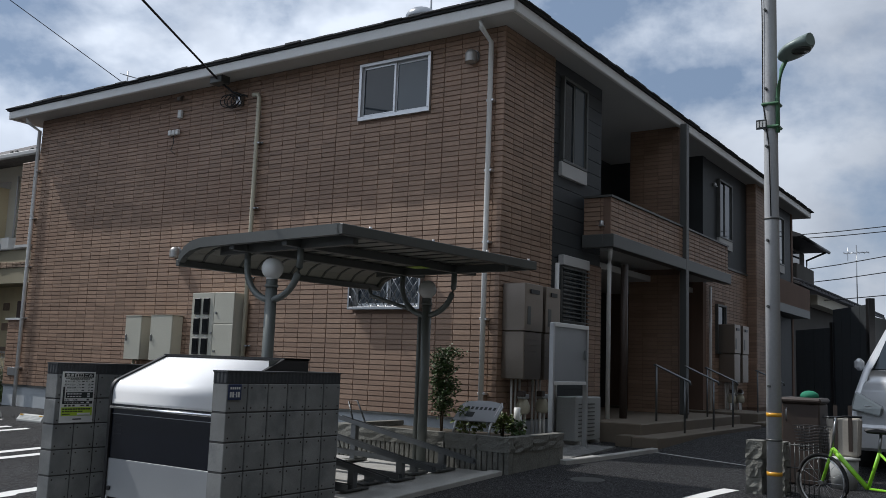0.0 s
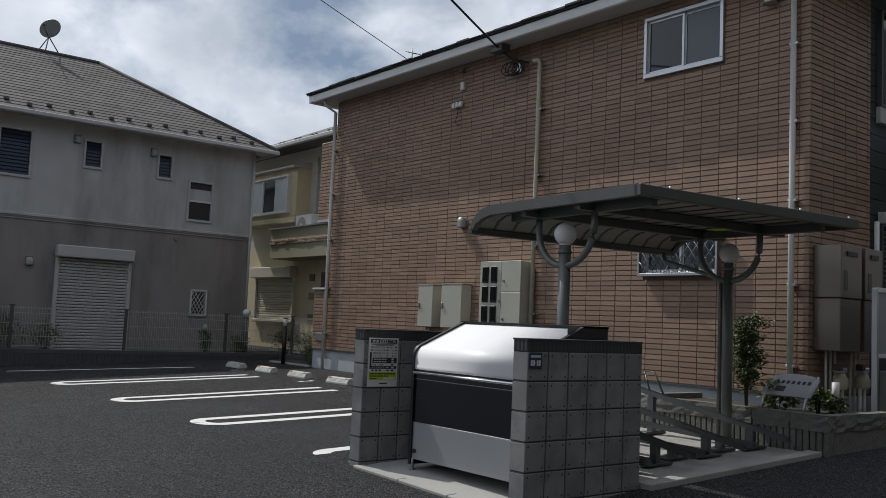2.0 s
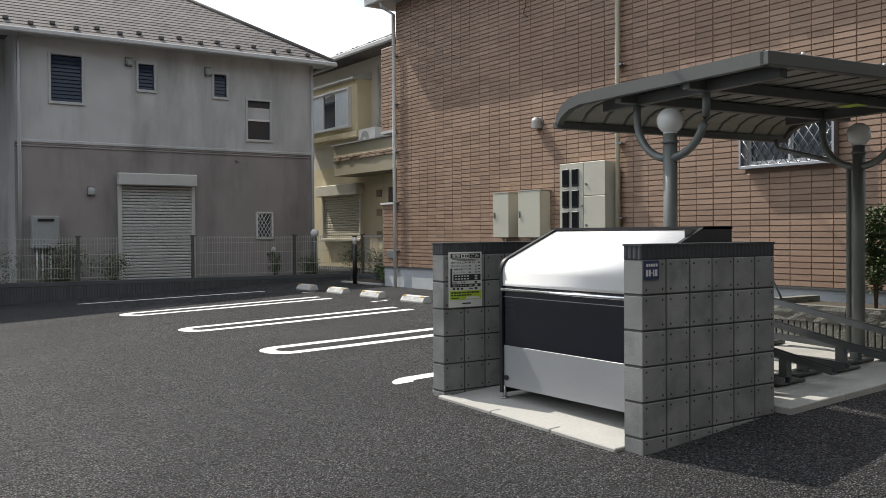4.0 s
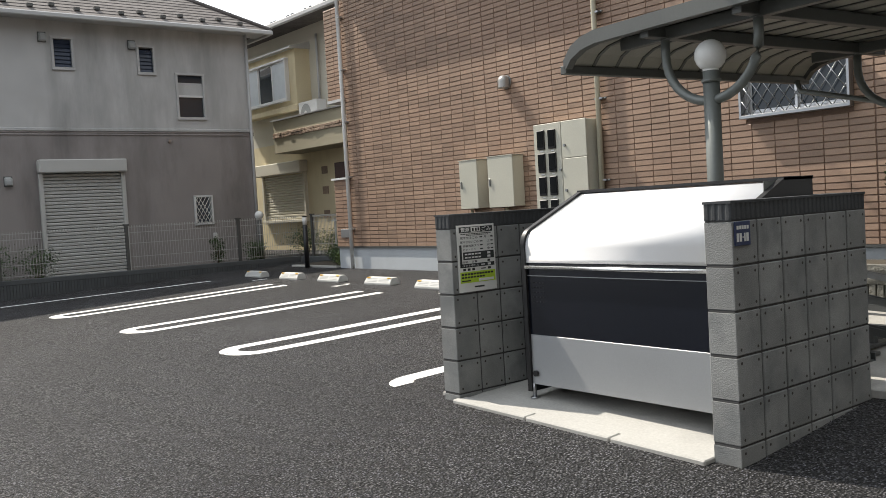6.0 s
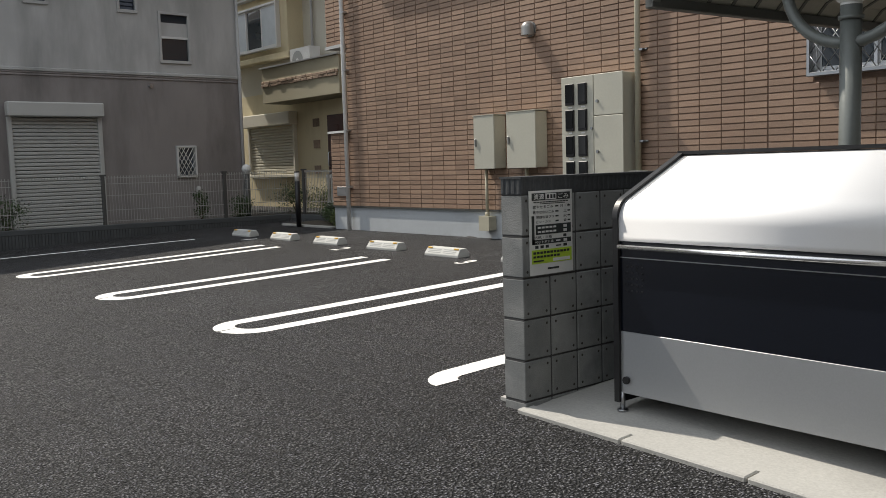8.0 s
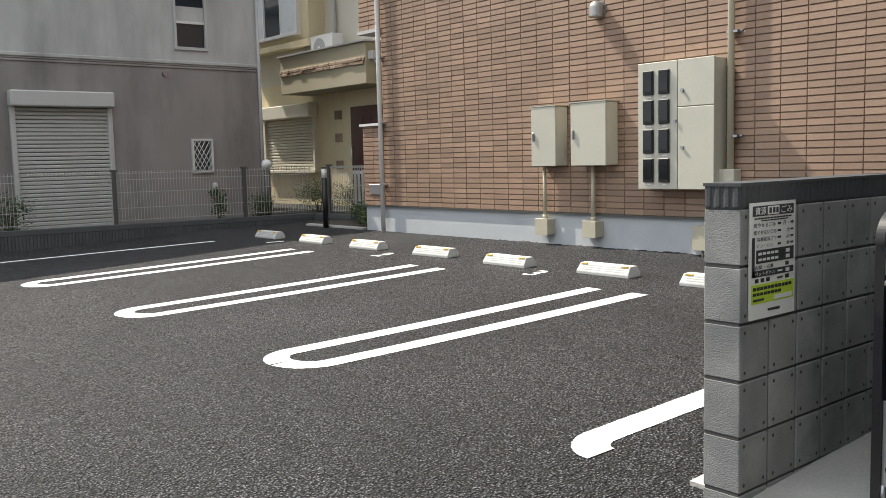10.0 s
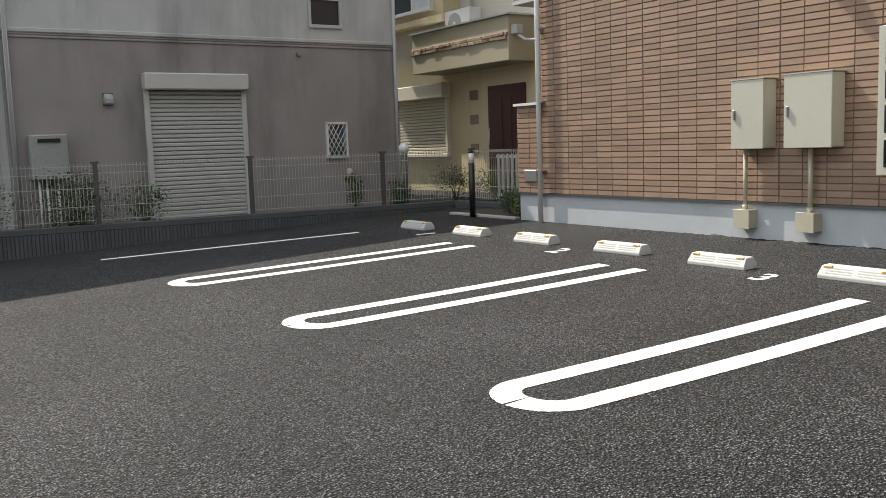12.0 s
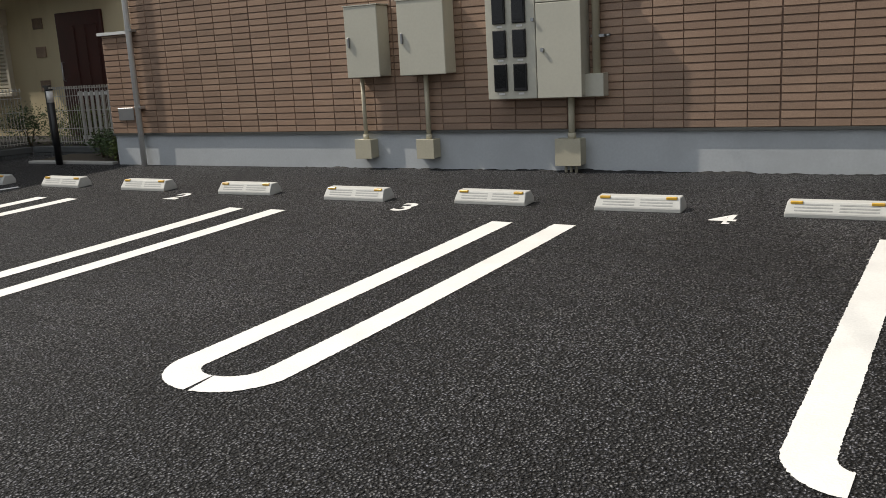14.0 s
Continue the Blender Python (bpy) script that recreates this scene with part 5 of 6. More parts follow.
# ---------------- entrance side: services and street things ----------------
def water_heater(y0, y1):
    t = thing("water_heater", "tall stainless wall-hung water heater", "water heater", "water heaters by the entrance")
    part("upper_case", box(XR, -4.93, y0, y1, 1.62, 2.20), HEATER, t, bevel=0.008)
    part("lower_case", box(XR, -4.94, y0 + 0.004, y1 - 0.004, 1.04, 1.612), HEATER, t, bevel=0.008)
    for k in range(7):
        part("rib", box(-4.942, -4.934, y0 + 0.02, y1 - 0.02, 1.10 + 0.07 * k, 1.112 + 0.07 * k), HEATER, t)
    part("flue", box(-4.932, -4.915, y0 + 0.12, y1 - 0.12, 2.08, 2.13), BLACKFRAME, t)
    part("label_plate", box(-4.931, -4.926, y0 + 0.06, y0 + 0.14, 1.70, 1.92), BRONZE, t)
    for k in range(3):
        part("pipe", tube([(-5.15, y0 + 0.1 + 0.1 * k, 0.35), (-5.15, y0 + 0.1 + 0.1 * k, 1.04)], 0.014, sides=8), WHITE, t)
    return t


def gas_meter(y):
    t = thing("gas_meter", "cream gas meter on pipes below the heater", "gas meter", "gas meters by the entrance")
    part("case", lathe([(0.06, 0.0), (0.085, 0.03), (0.085, 0.10), (0.065, 0.15), (0.04, 0.19)], (-5.05, y, 0.62), sides=12), BEIGEPIPE, t)
    part("valve", box(-5.1, -5.0, y - 0.07, y + 0.07, 0.80, 0.86), ALU, t, bevel=0.01)
    part("valve_handle", box(-5.06, -4.98, y - 0.14, y - 0.06, 0.83, 0.90), BROWNBOX, t, bevel=0.008)
    part("pipe", tube([(-5.05, y - 0.05, 0.2), (-5.05, y - 0.05, 0.66)], 0.018, sides=8), WHITE, t)
    part("pipe", tube([(-5.05, y + 0.05, 0.2), (-5.05, y + 0.05, 0.66)], 0.018, sides=8), WHITE, t)
    return t


water_heater(9.78, 10.24)
water_heater(10.32, 10.72)
gas_meter(10.0)
gas_meter(10.5)
for y in (18.5, 19.1):
    water_heater(y, y + 0.42)
    gas_meter(y + 0.2)


def ac_unit(x, y0, y1, z0, facing):
    t = thing("air_conditioner", "outdoor air conditioner unit with a fan grille", "air conditioner", "outdoor units")
    if facing == "x":
        part("case", box(x - 0.28, x, y0, y1, z0, z0 + 0.56), GROOVE, t, bevel=0.012)
        yc = y0 + (y1 - y0) * 0.42
        for k in range(9):
            part("louvre", box(x, x + 0.008, yc - 0.24, yc + 0.24, z0 + 0.06 + 0.05 * k, z0 + 0.075 + 0.05 * k), FENCEPOST, t)
        for y in (y0 + 0.12, y1 - 0.12):
            part("foot", box(x - 0.3, x + 0.03, y - 0.04, y + 0.04, z0 - 0.09, z0), CONC, t)
    else:
        part("case", box(y0, y1, x, x + 0.28, z0, z0 + 0.56), WHITE, t, bevel=0.012)
        c = y0 + (y1 - y0) * 0.4
        part("fan_grille", tube([(c, x - 0.006, z0 + 0.28), (c, x, z0 + 0.28)], 0.22, sides=24), GROOVE, t)
        part("fan_hub", tube([(c, x - 0.012, z0 + 0.28), (c, x, z0 + 0.28)], 0.06, sides=12), WHITE, t)
        for a in (y0 + 0.1, y1 - 0.1):
            part("foot", box(a - 0.03, a + 0.03, x - 0.02, x + 0.3, z0 - 0.05, z0), FENCEPOST, t)
    return t


ac_unit(-4.75, 10.85, 11.62, gz(11) + 0.06, "x")
gravel = solid("gravel_bed", on_ground(box(XR, -4.28, 9.45, 11.05, -0.1, 0.02)), GRAVEL, "grey gravel strip along the wall", "gravel", kind="structure")
for k in range(3):
    p = part("kerb", box(-0.055, 0.045, 0.0, 0.585, -0.2, 0.05), CONC, porch, bevel=0.008)
    p.matrix_basis = Matrix.Translation((-4.17 + 0.134 * k, 9.34 + 0.576 * k, gz(9.34 + 0.576 * k))) @ Euler((radians(2.4), 0, radians(-13.1))).to_matrix().to_4x4()

nb = thing("notice_board", "white-framed notice board with a blank grey panel on two posts", "notice board")
for y in (9.86, 10.80):
    part("post", box(-4.63, -4.57, y - 0.02, y + 0.02, gz(y), 1.72), ALU, nb, bevel=0.004)
part("panel", box(-4.61, -4.59, 9.885, 10.775, 1.02, 1.68), BINPANEL, nb)
part("top_rail", box(-4.63, -4.56, 9.86, 10.80, 1.68, 1.73), WHITE, nb, bevel=0.004)
part("bottom_rail", box(-4.625, -4.575, 9.885, 10.775, 0.99, 1.03), WHITE, nb, bevel=0.004)
part("lock", box(-4.575, -4.56, 10.70, 10.74, 1.30, 1.42), STEEL, nb)

# manhole cover on the drive
mh = thing("manhole_cover", "round iron manhole cover set in the asphalt", "manhole cover", kind="structure")
part("cover", on_ground(tube([(-3.48, 8.47, -0.02), (-3.48, 8.47, 0.007)], 0.14, sides=28), 0), FENCEPOST, mh)
part("ring", on_ground(tube([(-3.48, 8.47, -0.02), (-3.48, 8.47, 0.004)], 0.165, sides=28), 0), BRONZE, mh)

sl = thing("street_lamp", "concrete pole with a green-armed street lamp and orange bands", "street lamp")
PX, PY = -1.60, 7.95
part("pole", tube([(PX, PY, gz(PY) - 0.1), (PX, PY, 2.5), (PX, PY, 6.5), (PX, PY, 9.5)], [0.060, 0.058, 0.055, 0.052], sides=18), POLE, sl)
for z in (0.40, 0.87):
    part("band", tube([(PX, PY, z - 0.016), (PX, PY, z + 0.016)], 0.0612, sides=18), ORANGE, sl, "orange band")
part("strap", tube([(PX, PY, 0.66), (PX, PY, 0.675)], 0.064, sides=18), BRONZE, sl)
part("strap", tube([(PX, PY, 2.48), (PX, PY, 2.495)], 0.062, sides=18), BRONZE, sl)
for z in (1.1, 1.75, 2.3, 3.1, 3.6, 4.3):
    part("step_bolt", tube([(PX - 0.02, PY - 0.05, z), (PX - 0.02, PY - 0.085, z)], 0.012, sides=6), BRONZE, sl)
part("cable", tube([(PX - 0.06, PY - 0.04, 4.8), (PX - 0.05, PY - 0.05, 4.2), (PX - 0.055, PY - 0.04, 3.5), (PX + 0.0, PY - 0.068, 3.1), (PX + 0.01, PY - 0.068, 2.5)], 0.005, sides=6), WIRE, sl)
arm = part("arm", tube([(PX + 0.065, PY - 0.03, 3.22), (PX + 0.065, PY - 0.03, 3.52), (PX + 0.075, PY - 0.04, 3.60), (PX + 0.11, PY - 0.07, 3.75), (PX + 0.165, PY - 0.11, 3.83)], 0.018), GREENPAINT, sl, "green lamp arm")
for z in (3.27, 3.47):
    part("clamp", box(PX - 0.065, PX + 0.085, PY - 0.07, PY + 0.065, z - 0.013, z + 0.013), GREENPAINT, sl, bevel=0.01)
bm = bmesh.new()
n = 8
rings = []
for i in range(n + 1):
    t = i / n
    w = 0.125 * math.sin(math.pi * (0.12 + 0.80 * t)) ** 0.6
    c = Vector((PX + 0.13 + 0.25 * t, PY - 0.10 - 0.15 * t, 3.83 + 0.06 * t))
    rings.append([bm.verts.new(c + Vector((0.49 * w * math.cos(a), 0.87 * w * math.cos(a), (0.075 if math.sin(a) > 0 else 0.03) * math.sin(a)))) for a in [2 * math.pi * k / 12 for k in range(12)]])
for a, b in zip(rings, rings[1:]):
    for k in range(12):
        bm.faces.new((a[k], a[(k + 1) % 12], b[(k + 1) % 12], b[k])).smooth = True
bm.faces.new(rings[0]), bm.faces.new(rings[-1][::-1])
hd = part("lamp_head", bm, LAMPHEAD, sl, "green-grey lamp hood")
part("lens", ball((PX + 0.29, PY - 0.19, 3.85), 0.085, flat=0.4), LENS, hd)
part("sign_plate", box(PX - 0.10, PX - 0.015, PY - 0.085, PY - 0.07, 3.25, 3.33), INK, sl)
for k in range(3):
    part("print", box(PX - 0.092 + 0.026 * k, PX - 0.074 + 0.026 * k, PY - 0.089, PY - 0.084, 3.265, 3.315), PAPER, sl)

gp = thing("gate_pillar", "low split-stone gate pillar beside the pole", "pillar")
for k in range(3):
    split_block(-2.04, -1.90, 8.72, 8.92, 0.11 + 0.165 * k, 0.27 + 0.165 * k, gp)
    split_block(-1.83, -1.71, 8.74, 8.92, 0.11 + 0.165 * k, 0.27 + 0.165 * k, gp)
for k in range(7):
    part("bar", tube([(-1.68 + 0.04 * k, 8.83, 0.11), (-1.68 + 0.04 * k, 8.83, 0.60)], 0.005, sides=6), BRONZE, gp)
for z in (0.16, 0.38, 0.58):
    part("rail", tube([(-1.71, 8.83, z), (-1.43, 8.83, z)], 0.006, sides=6), BRONZE, gp)
mb = thing("brown_storage_box", "tall brown metal box with a green net on its lid", "box")
part("body", box(-1.93, -1.58, 9.6, 10.0, gz(9.8), 0.93), BROWNBOX, mb, bevel=0.012)
part("lid", box(-1.95, -1.56, 9.57, 10.02, 0.93, 0.985), BROWNBOX, mb, bevel=0.02)
part("handle", tube([(-1.88, 9.59, 0.76), (-1.88, 9.56, 0.78), (-1.88, 9.56, 0.86), (-1.88, 9.59, 0.88)], 0.008, sides=6), STEEL, mb)
part("net", ball((-1.72, 9.85, 1.0), 0.09, flat=0.6), GREENNET, mb, "bundled green net")

# bicycle
bk = thing("bicycle", "lime green bicycle with a black front basket", "bicycle")


def wheel(x, y, z, r):
    w = part("wheel", tube([(x + r * math.cos(a), y + 0.35 * r * math.sin(a) * 0 + 0.0, z + r * math.sin(a)) for a in [2 * math.pi * k / 28 for k in range(29)]], 0.018, sides=8, ends=False), RUBBER, bk, "black tyre")
    part("rim", tube([(x + (r - 0.03) * math.cos(a), y, z + (r - 0.03) * math.sin(a)) for a in [2 * math.pi * k / 28 for k in range(29)]], 0.009, sides=6, ends=False), ALU, w)
    bm = bmesh.new()
    for k in range(14):
        a = 2 * math.pi * k / 14
        tube([(x, y, z), (x + (r - 0.03) * math.cos(a), y, z + (r - 0.03) * math.sin(a))], 0.002, bm, 4)
    part("spokes", bm, STEEL, w)
    part("hub", tube([(x, y - 0.04, z), (x, y + 0.04, z)], 0.022), STEEL, w)


gy = gz(8.3)
wheel(-1.22, 8.30, gy + 0.28, 0.27)
wheel(-0.25, 8.30, gy + 0.28, 0.27)
F = {"h": (-1.10, 8.3, gy + 0.62), "b": (-0.74, 8.3, gy + 0.28), "s": (-0.62, 8.3, gy + 0.62), "f": (-1.22, 8.3, gy + 0.28), "r": (-0.25, 8.3, gy + 0.28)}
for a, b, r in (("h", "b", 0.024), ("b", "s", 0.018), ("s", "r", 0.012), ("b", "r", 0.012), ("f", "h", 0.016)):
    part("frame_tube", tube([F[a], F[b]], r), LIME, bk, "lime green frame")
part("stem", tube([F["h"], (-1.06, 8.3, gy + 0.92)], 0.014), STEEL, bk)
part("handlebar", tube([(-0.95, 8.03, gy + 0.93), (-1.07, 8.12, gy + 0.93), (-1.08, 8.3, gy + 0.92), (-1.07, 8.48, gy + 0.93), (-0.95, 8.57, gy + 0.93)], 0.011), BLACKFRAME, bk)
part("saddle", prism([(-0.72, gy + 0.80), (-0.48, gy + 0.80), (-0.46, gy + 0.86), (-0.60, gy + 0.85), (-0.74, gy + 0.84)], "y", 8.22, 8.38), BLACKFRAME, bk, bevel=0.02)
part("seat_post", tube([F["s"], (-0.60, 8.3, gy + 0.80)], 0.013), STEEL, bk)
bm = bmesh.new()
for k in range(9):
    z = gy + 0.58 + 0.03 * k
    s = 0.095 + 0.035 * k / 8
    tube([(-1.32 - s, 8.3 - s, z), (-1.32 + s, 8.3 - s, z), (-1.32 + s, 8.3 + s, z), (-1.32 - s, 8.3 + s, z), (-1.32 - s, 8.3 - s, z)], 0.004, bm, 4)
for k in range(8):
    a = 2 * math.pi * k / 8
    tube([(-1.32 + 0.11 * math.cos(a), 8.3 + 0.11 * math.sin(a), gy + 0.58), (-1.32 + 0.14 * math.cos(a), 8.3 + 0.14 * math.sin(a), gy + 0.82)], 0.004, bm, 4)
part("basket", bm, BLACKFRAME, bk, "black wire basket")
bk.matrix_basis = Matrix.Translation((-1.29, 8.2, gz(8.2))) @ Matrix.Rotation(radians(-22), 4, "Z") @ Matrix.Scale(0.82, 4) @ Matrix.Translation((1.22, -8.3, -gy))
bag = thing("tote_bag", "pale canvas bag with brown straps hung by the bicycle", "bag")
part("body", prism([(-1.50, gz(9.7) + 0.30), (-1.24, gz(9.7) + 0.30), (-1.22, gz(9.7) + 0.66), (-1.53, gz(9.7) + 0.66)], "y", 9.62, 9.75), CANVAS, bag, bevel=0.02)
for x in (-1.44, -1.31):
    part("strap", box(x - 0.018, x + 0.018, 9.61, 9.615, gz(9.7) + 0.35, gz(9.7) + 0.78), BROWNBOX, bag)
pot = thing("plastic_tub", "grey lidded plastic tub on the paving", "tub")
part("body", lathe([(0.11, 0.0), (0.135, 0.27)], (-1.38, 9.66, gz(9.66)), sides=20), GROOVE, pot)
part("lid", lathe([(0.145, 0.0), (0.145, 0.02), (0.08, 0.028)], (-1.38, 9.66, gz(9.66) + 0.27), sides=20), STOP, pot)

# parked van
van = thing("van", "silver minivan parked facing the road", "van")
vx0, vx1, vf = -1.52, 0.18, 10.75
gy = gz(vf)
side = [(vf, gy + 0.25), (vf - 0.02, gy + 0.55), (vf + 0.09, gy + 0.74), (vf + 0.34, gy + 0.90), (vf + 0.80, gy + 1.04), (vf + 1.38, gy + 1.66), (vf + 2.2, gy + 1.78), (vf + 4.2, gy + 1.74), (vf + 4.45, gy + 1.1), (vf + 4.45, gy + 0.3)]
bm = prism(side, "x", vx0, vx1)
for v in bm.verts:
    if v.co.z > gy + 1.1:
        v.co.x += 0.22 if v.co.x < (vx0 + vx1) / 2 else -0.22
bmesh.ops.bevel(bm, geom=bm.edges[:], offset=0.085, segments=4, affect="EDGES", clamp_overlap=True)
for f in bm.faces:
    f.smooth = True
part("body", bm, CARPAINT, van)
bm = bmesh.new()
ws = [(vx0 + 0.13, vf + 0.85, gy + 1.10), (vx1 - 0.13, vf + 0.85, gy + 1.10), (vx1 - 0.28, vf + 1.35, gy + 1.635), (vx0 + 0.28, vf + 1.35, gy + 1.635)]
vs = [bm.verts.new(Vector(p) + d) for d in (Vector((0, -0.012, 0.012)), Vector((0, 0.01, -0.01))) for p in ws]
for f in ((0, 1, 2, 3), (7, 6, 5, 4), (0, 4, 5, 1), (1, 5, 6, 2), (2, 6, 7, 3), (3, 7, 4, 0)):
    bm.faces.new([vs[i] for i in f])
part("windscreen", bm, GLASS, van, "dark windscreen")
for x in (vx0 + 0.02, vx1 - 0.34):
    bm = prism([(x, gy + 0.66), (x + 0.30, gy + 0.60), (x + 0.32, gy + 0.70), (x + 0.03, gy + 0.86)], "y", vf - 0.02, vf + 0.14)
    for v in bm.verts:
        v.co.y += 0.62 * max(0.0, v.co.z - gy - 0.66)
    lamp = part("headlight", bm, LAMPGLASS, van, "clear slanting headlight", bevel=0.02)
    part("reflector", lathe([(0.0, 0.0), (0.045, 0.0), (0.05, 0.012)], (x + 0.17, vf + 0.05, gy + 0.70), sides=16), ALU, lamp)
part("grille", box(vx0 + 0.4, vx1 - 0.4, vf - 0.035, vf + 0.02, gy + 0.58, gy + 0.74), BLACKFRAME, van, bevel=0.01)
part("bumper", box(vx0 + 0.03, vx1 - 0.03, vf - 0.08, vf + 0.05, gy + 0.25, gy + 0.52), CARPAINT, van, bevel=0.03)
part("number_plate", box(-0.84, -0.50, vf - 0.095, vf - 0.08, gy + 0.33, gy + 0.48), PAPER, van)
for x in (vx0 - 0.10, vx1 + 0.02):
    part("mirror", box(x, x + 0.10, vf + 1.0, vf + 1.12, gy + 1.09, gy + 1.23), CARPAINT, van, bevel=0.035)
for x in (vx0 - 0.01, vx1 - 0.19):
    for y in (vf + 0.75, vf + 3.6):
        w = part("wheel", tube([(x, y, gy + 0.31), (x + 0.2, y, gy + 0.31)], 0.31, sides=24), RUBBER, van, "black tyre")
        part("rim", tube([(x - 0.005, y, gy + 0.31), (x + 0.205, y, gy + 0.31)], 0.19, sides=18), ALU, w)

# added plain walls, never in view, that close the place and cut its skylight
sky_walls = thing("street_frontage", "unseen plain walls added to hold back sky light", "house", kind="structure")
part("wall", box(3.3, 3.6, -14.0, 32.0, -0.6, 11.5), FARWALL, sky_walls)
part("wall", box(-16.0, 3.3, -14.3, -14.0, -0.8, 6.5), GREYWALL, sky_walls)
part("wall_base", box(3.25, 3.3, -14.0, 32.0, -0.6, 0.4), CONC, sky_walls)

# far end of the drive
fh = thing("neighbour_house", "dark tiled neighbouring house behind the flats", "house", kind="structure")
part("wall", box(-12.0, -5.9, 26.6, 41.0, 0.3, 3.7), FARWALL, fh)
part("upper_wall", box(-12.0, -5.9, 26.6, 29.4, 3.7, 5.0), FARWALL, fh)
part("upper_roof", prism([(-5.3, 5.08), (-5.3, 5.16), (-9.0, 6.6), (-12.6, 5.16), (-12.6, 5.08)], "y", 26.2, 29.9), FARROOF, fh, bevel=0.01)
part("eave_gutter", tube([(-5.27, 26.2, 5.08), (-5.27, 29.9, 5.08)], 0.05, sides=8), BLACKFRAME, fh)
part("down_pipe", tube([(-5.3, 29.6, 5.05), (-5.85, 29.5, 4.8), (-5.85, 29.5, 4.2)], 0.035, sides=6), BLACKFRAME, fh)
part("balcony", box(-5.9, -5.5, 26.6, 28.8, 3.9, 4.4), FARWALL, fh, bevel=0.02)
part("window", box(-5.9, -5.87, 27.0, 28.6, 4.35, 4.9), GLASS, fh)
part("lower_roof", prism([(-5.3, 3.72), (-5.3, 3.80), (-8.6, 5.0), (-8.6, 4.9)], "y", 26.2, 41.5), FARROOF, fh, bevel=0.01)
part("verge", box(-5.86, -5.45, 29.0, 34.0, 3.40, 3.70), CREAM, fh, "pale verge board under the eave")
for k in range(30):
    part("eave_tile", tube([(-5.28, 26.4 + 0.5 * k, 3.81), (-5.9, 26.4 + 0.5 * k, 4.04)], 0.06, sides=8), FARROOF, fh)
bf_ = thing("board_fence", "dark screen fence across the end of the drive", "fence", kind="structure")
for x0, y0, x1, y1, z in ((-3.2, 16.0, -2.43, 15.0, 2.0), (-2.43, 15.0, -1.75, 13.9, 2.27), (-1.75, 13.9, -1.3, 17.5, 2.1)):
    dx, dy = x1 - x0, y1 - y0
    ln = math.hypot(dx, dy)
    m = Matrix.Translation((x0, y0, 0)) @ Matrix.Rotation(math.atan2(dy, dx), 4, "Z")
    for k in range(4):
        part("board", box(ln * k / 4 + 0.004, ln * (k + 1) / 4 - 0.004, -0.012, 0.012, 0.3, z - 0.04), DARKWALL, bf_).matrix_basis = m
    part("post", box(ln - 0.05, ln + 0.05, -0.045, 0.045, 0.2, z + 0.04), BLACKFRAME, bf_, bevel=0.006).matrix_basis = m
ta = thing("tv_aerial", "tall roof television aerial", "aerial")
part("mast", tube([(-5.6, 36.8, 3.85), (-5.6, 36.8, 6.25)], 0.02, sides=6), STEEL, ta)
part("boom", tube([(-6.05, 36.8, 5.93), (-5.15, 36.8, 5.96)], 0.014, sides=5), STEEL, ta)
part("boom", tube([(-5.9, 36.8, 5.65), (-5.9, 36.8, 6.15)], 0.011, sides=5), STEEL, ta)
for k in range(6):
    part("element", tube([(-6.0 + 0.16 * k, 36.5, 5.95), (-6.0 + 0.16 * k, 37.1, 5.95)], 0.010, sides=4), STEEL, ta)
for z0, z1 in ((4.2, 5.6), (3.85, 5.0), (5.5, 5.9), (5.6, 6.1), (3.4, 4.1)):
    t = thing("power_line", "thin overhead line in the distance", "cable", "distant lines")
    part("span", tube([(-9.0, 30, z0), (-5.0, 30, z0 + (z1 - z0) * 0.4 - 0.05), (0.5, 30, z1)], 0.014, sides=4), WIRE, t)

# ---------------- grey house ----------------
HX = -20.0
gh = thing("grey_house", "two-storey grey rendered house with a dark slate hip roof", "house", kind="structure")
upper = [(8.60, 9.19, 3.28, 4.20), (7.83, 8.17, 4.17, 4.72), (6.20, 6.58, 4.19, 4.78), (4.49, 5.13, 3.82, 4.80)]
lower_holes = [(8.81, 9.19, 1.08, 1.66), (5.80, 7.33, 0.15, 2.20)]
wall_with_holes("upper_wall", "x", HX, 0.2, 3.87, 10.25, 3.06, 5.2, upper, GREYWALL, gh)
wall_with_holes("lower_wall", "x", HX + 0.012, 0.2, 3.87, 10.25, -0.2, 3.0, lower_holes, GREYWALL2, gh)
part("wall", box(-26.6, HX - 0.2, 10.05, 10.25, -0.2, 5.2), GREYWALL, gh)
part("wall", box(-26.6, HX - 0.2, 3.87, 4.05, -0.2, 5.2), GREYWALL, gh)
part("wall", box(HX - 1.4, HX - 1.2, -3.0, 3.87, -0.2, 5.2), GREYWALL, gh)
# dark-coloured sheet in place of the unlit interior behind the windows
part("dark_inner_backdrop", box(HX - 1.3, HX - 1.2, 4.05, 10.05, -0.2, 5.2), DARKWALL, gh)
part("band", box(HX - 0.1, HX + 0.035, 3.85, 10.27, 3.0, 3.065), GREYWALL, gh, "moulded string course", bevel=0.012)
for z, d in ((2.925, 0.030), (2.968, 0.022)):
    part("band", box(HX - 0.1, HX + d, 3.85, 10.27, z, z + 0.026), GREYWALL2, gh, bevel=0.006)
part("corner_pipe", tube([(HX + 0.06, 10.20, 5.1), (HX + 0.06, 10.20, 0.0)], 0.03), SOFFIT, gh)
part("corner_pipe", tube([(HX + 0.3, 3.92, 5.06), (HX + 0.08, 3.92, 4.9), (HX + 0.06, 3.92, 0.0)], 0.035), SOFFIT, gh, "pale rainwater pipe")


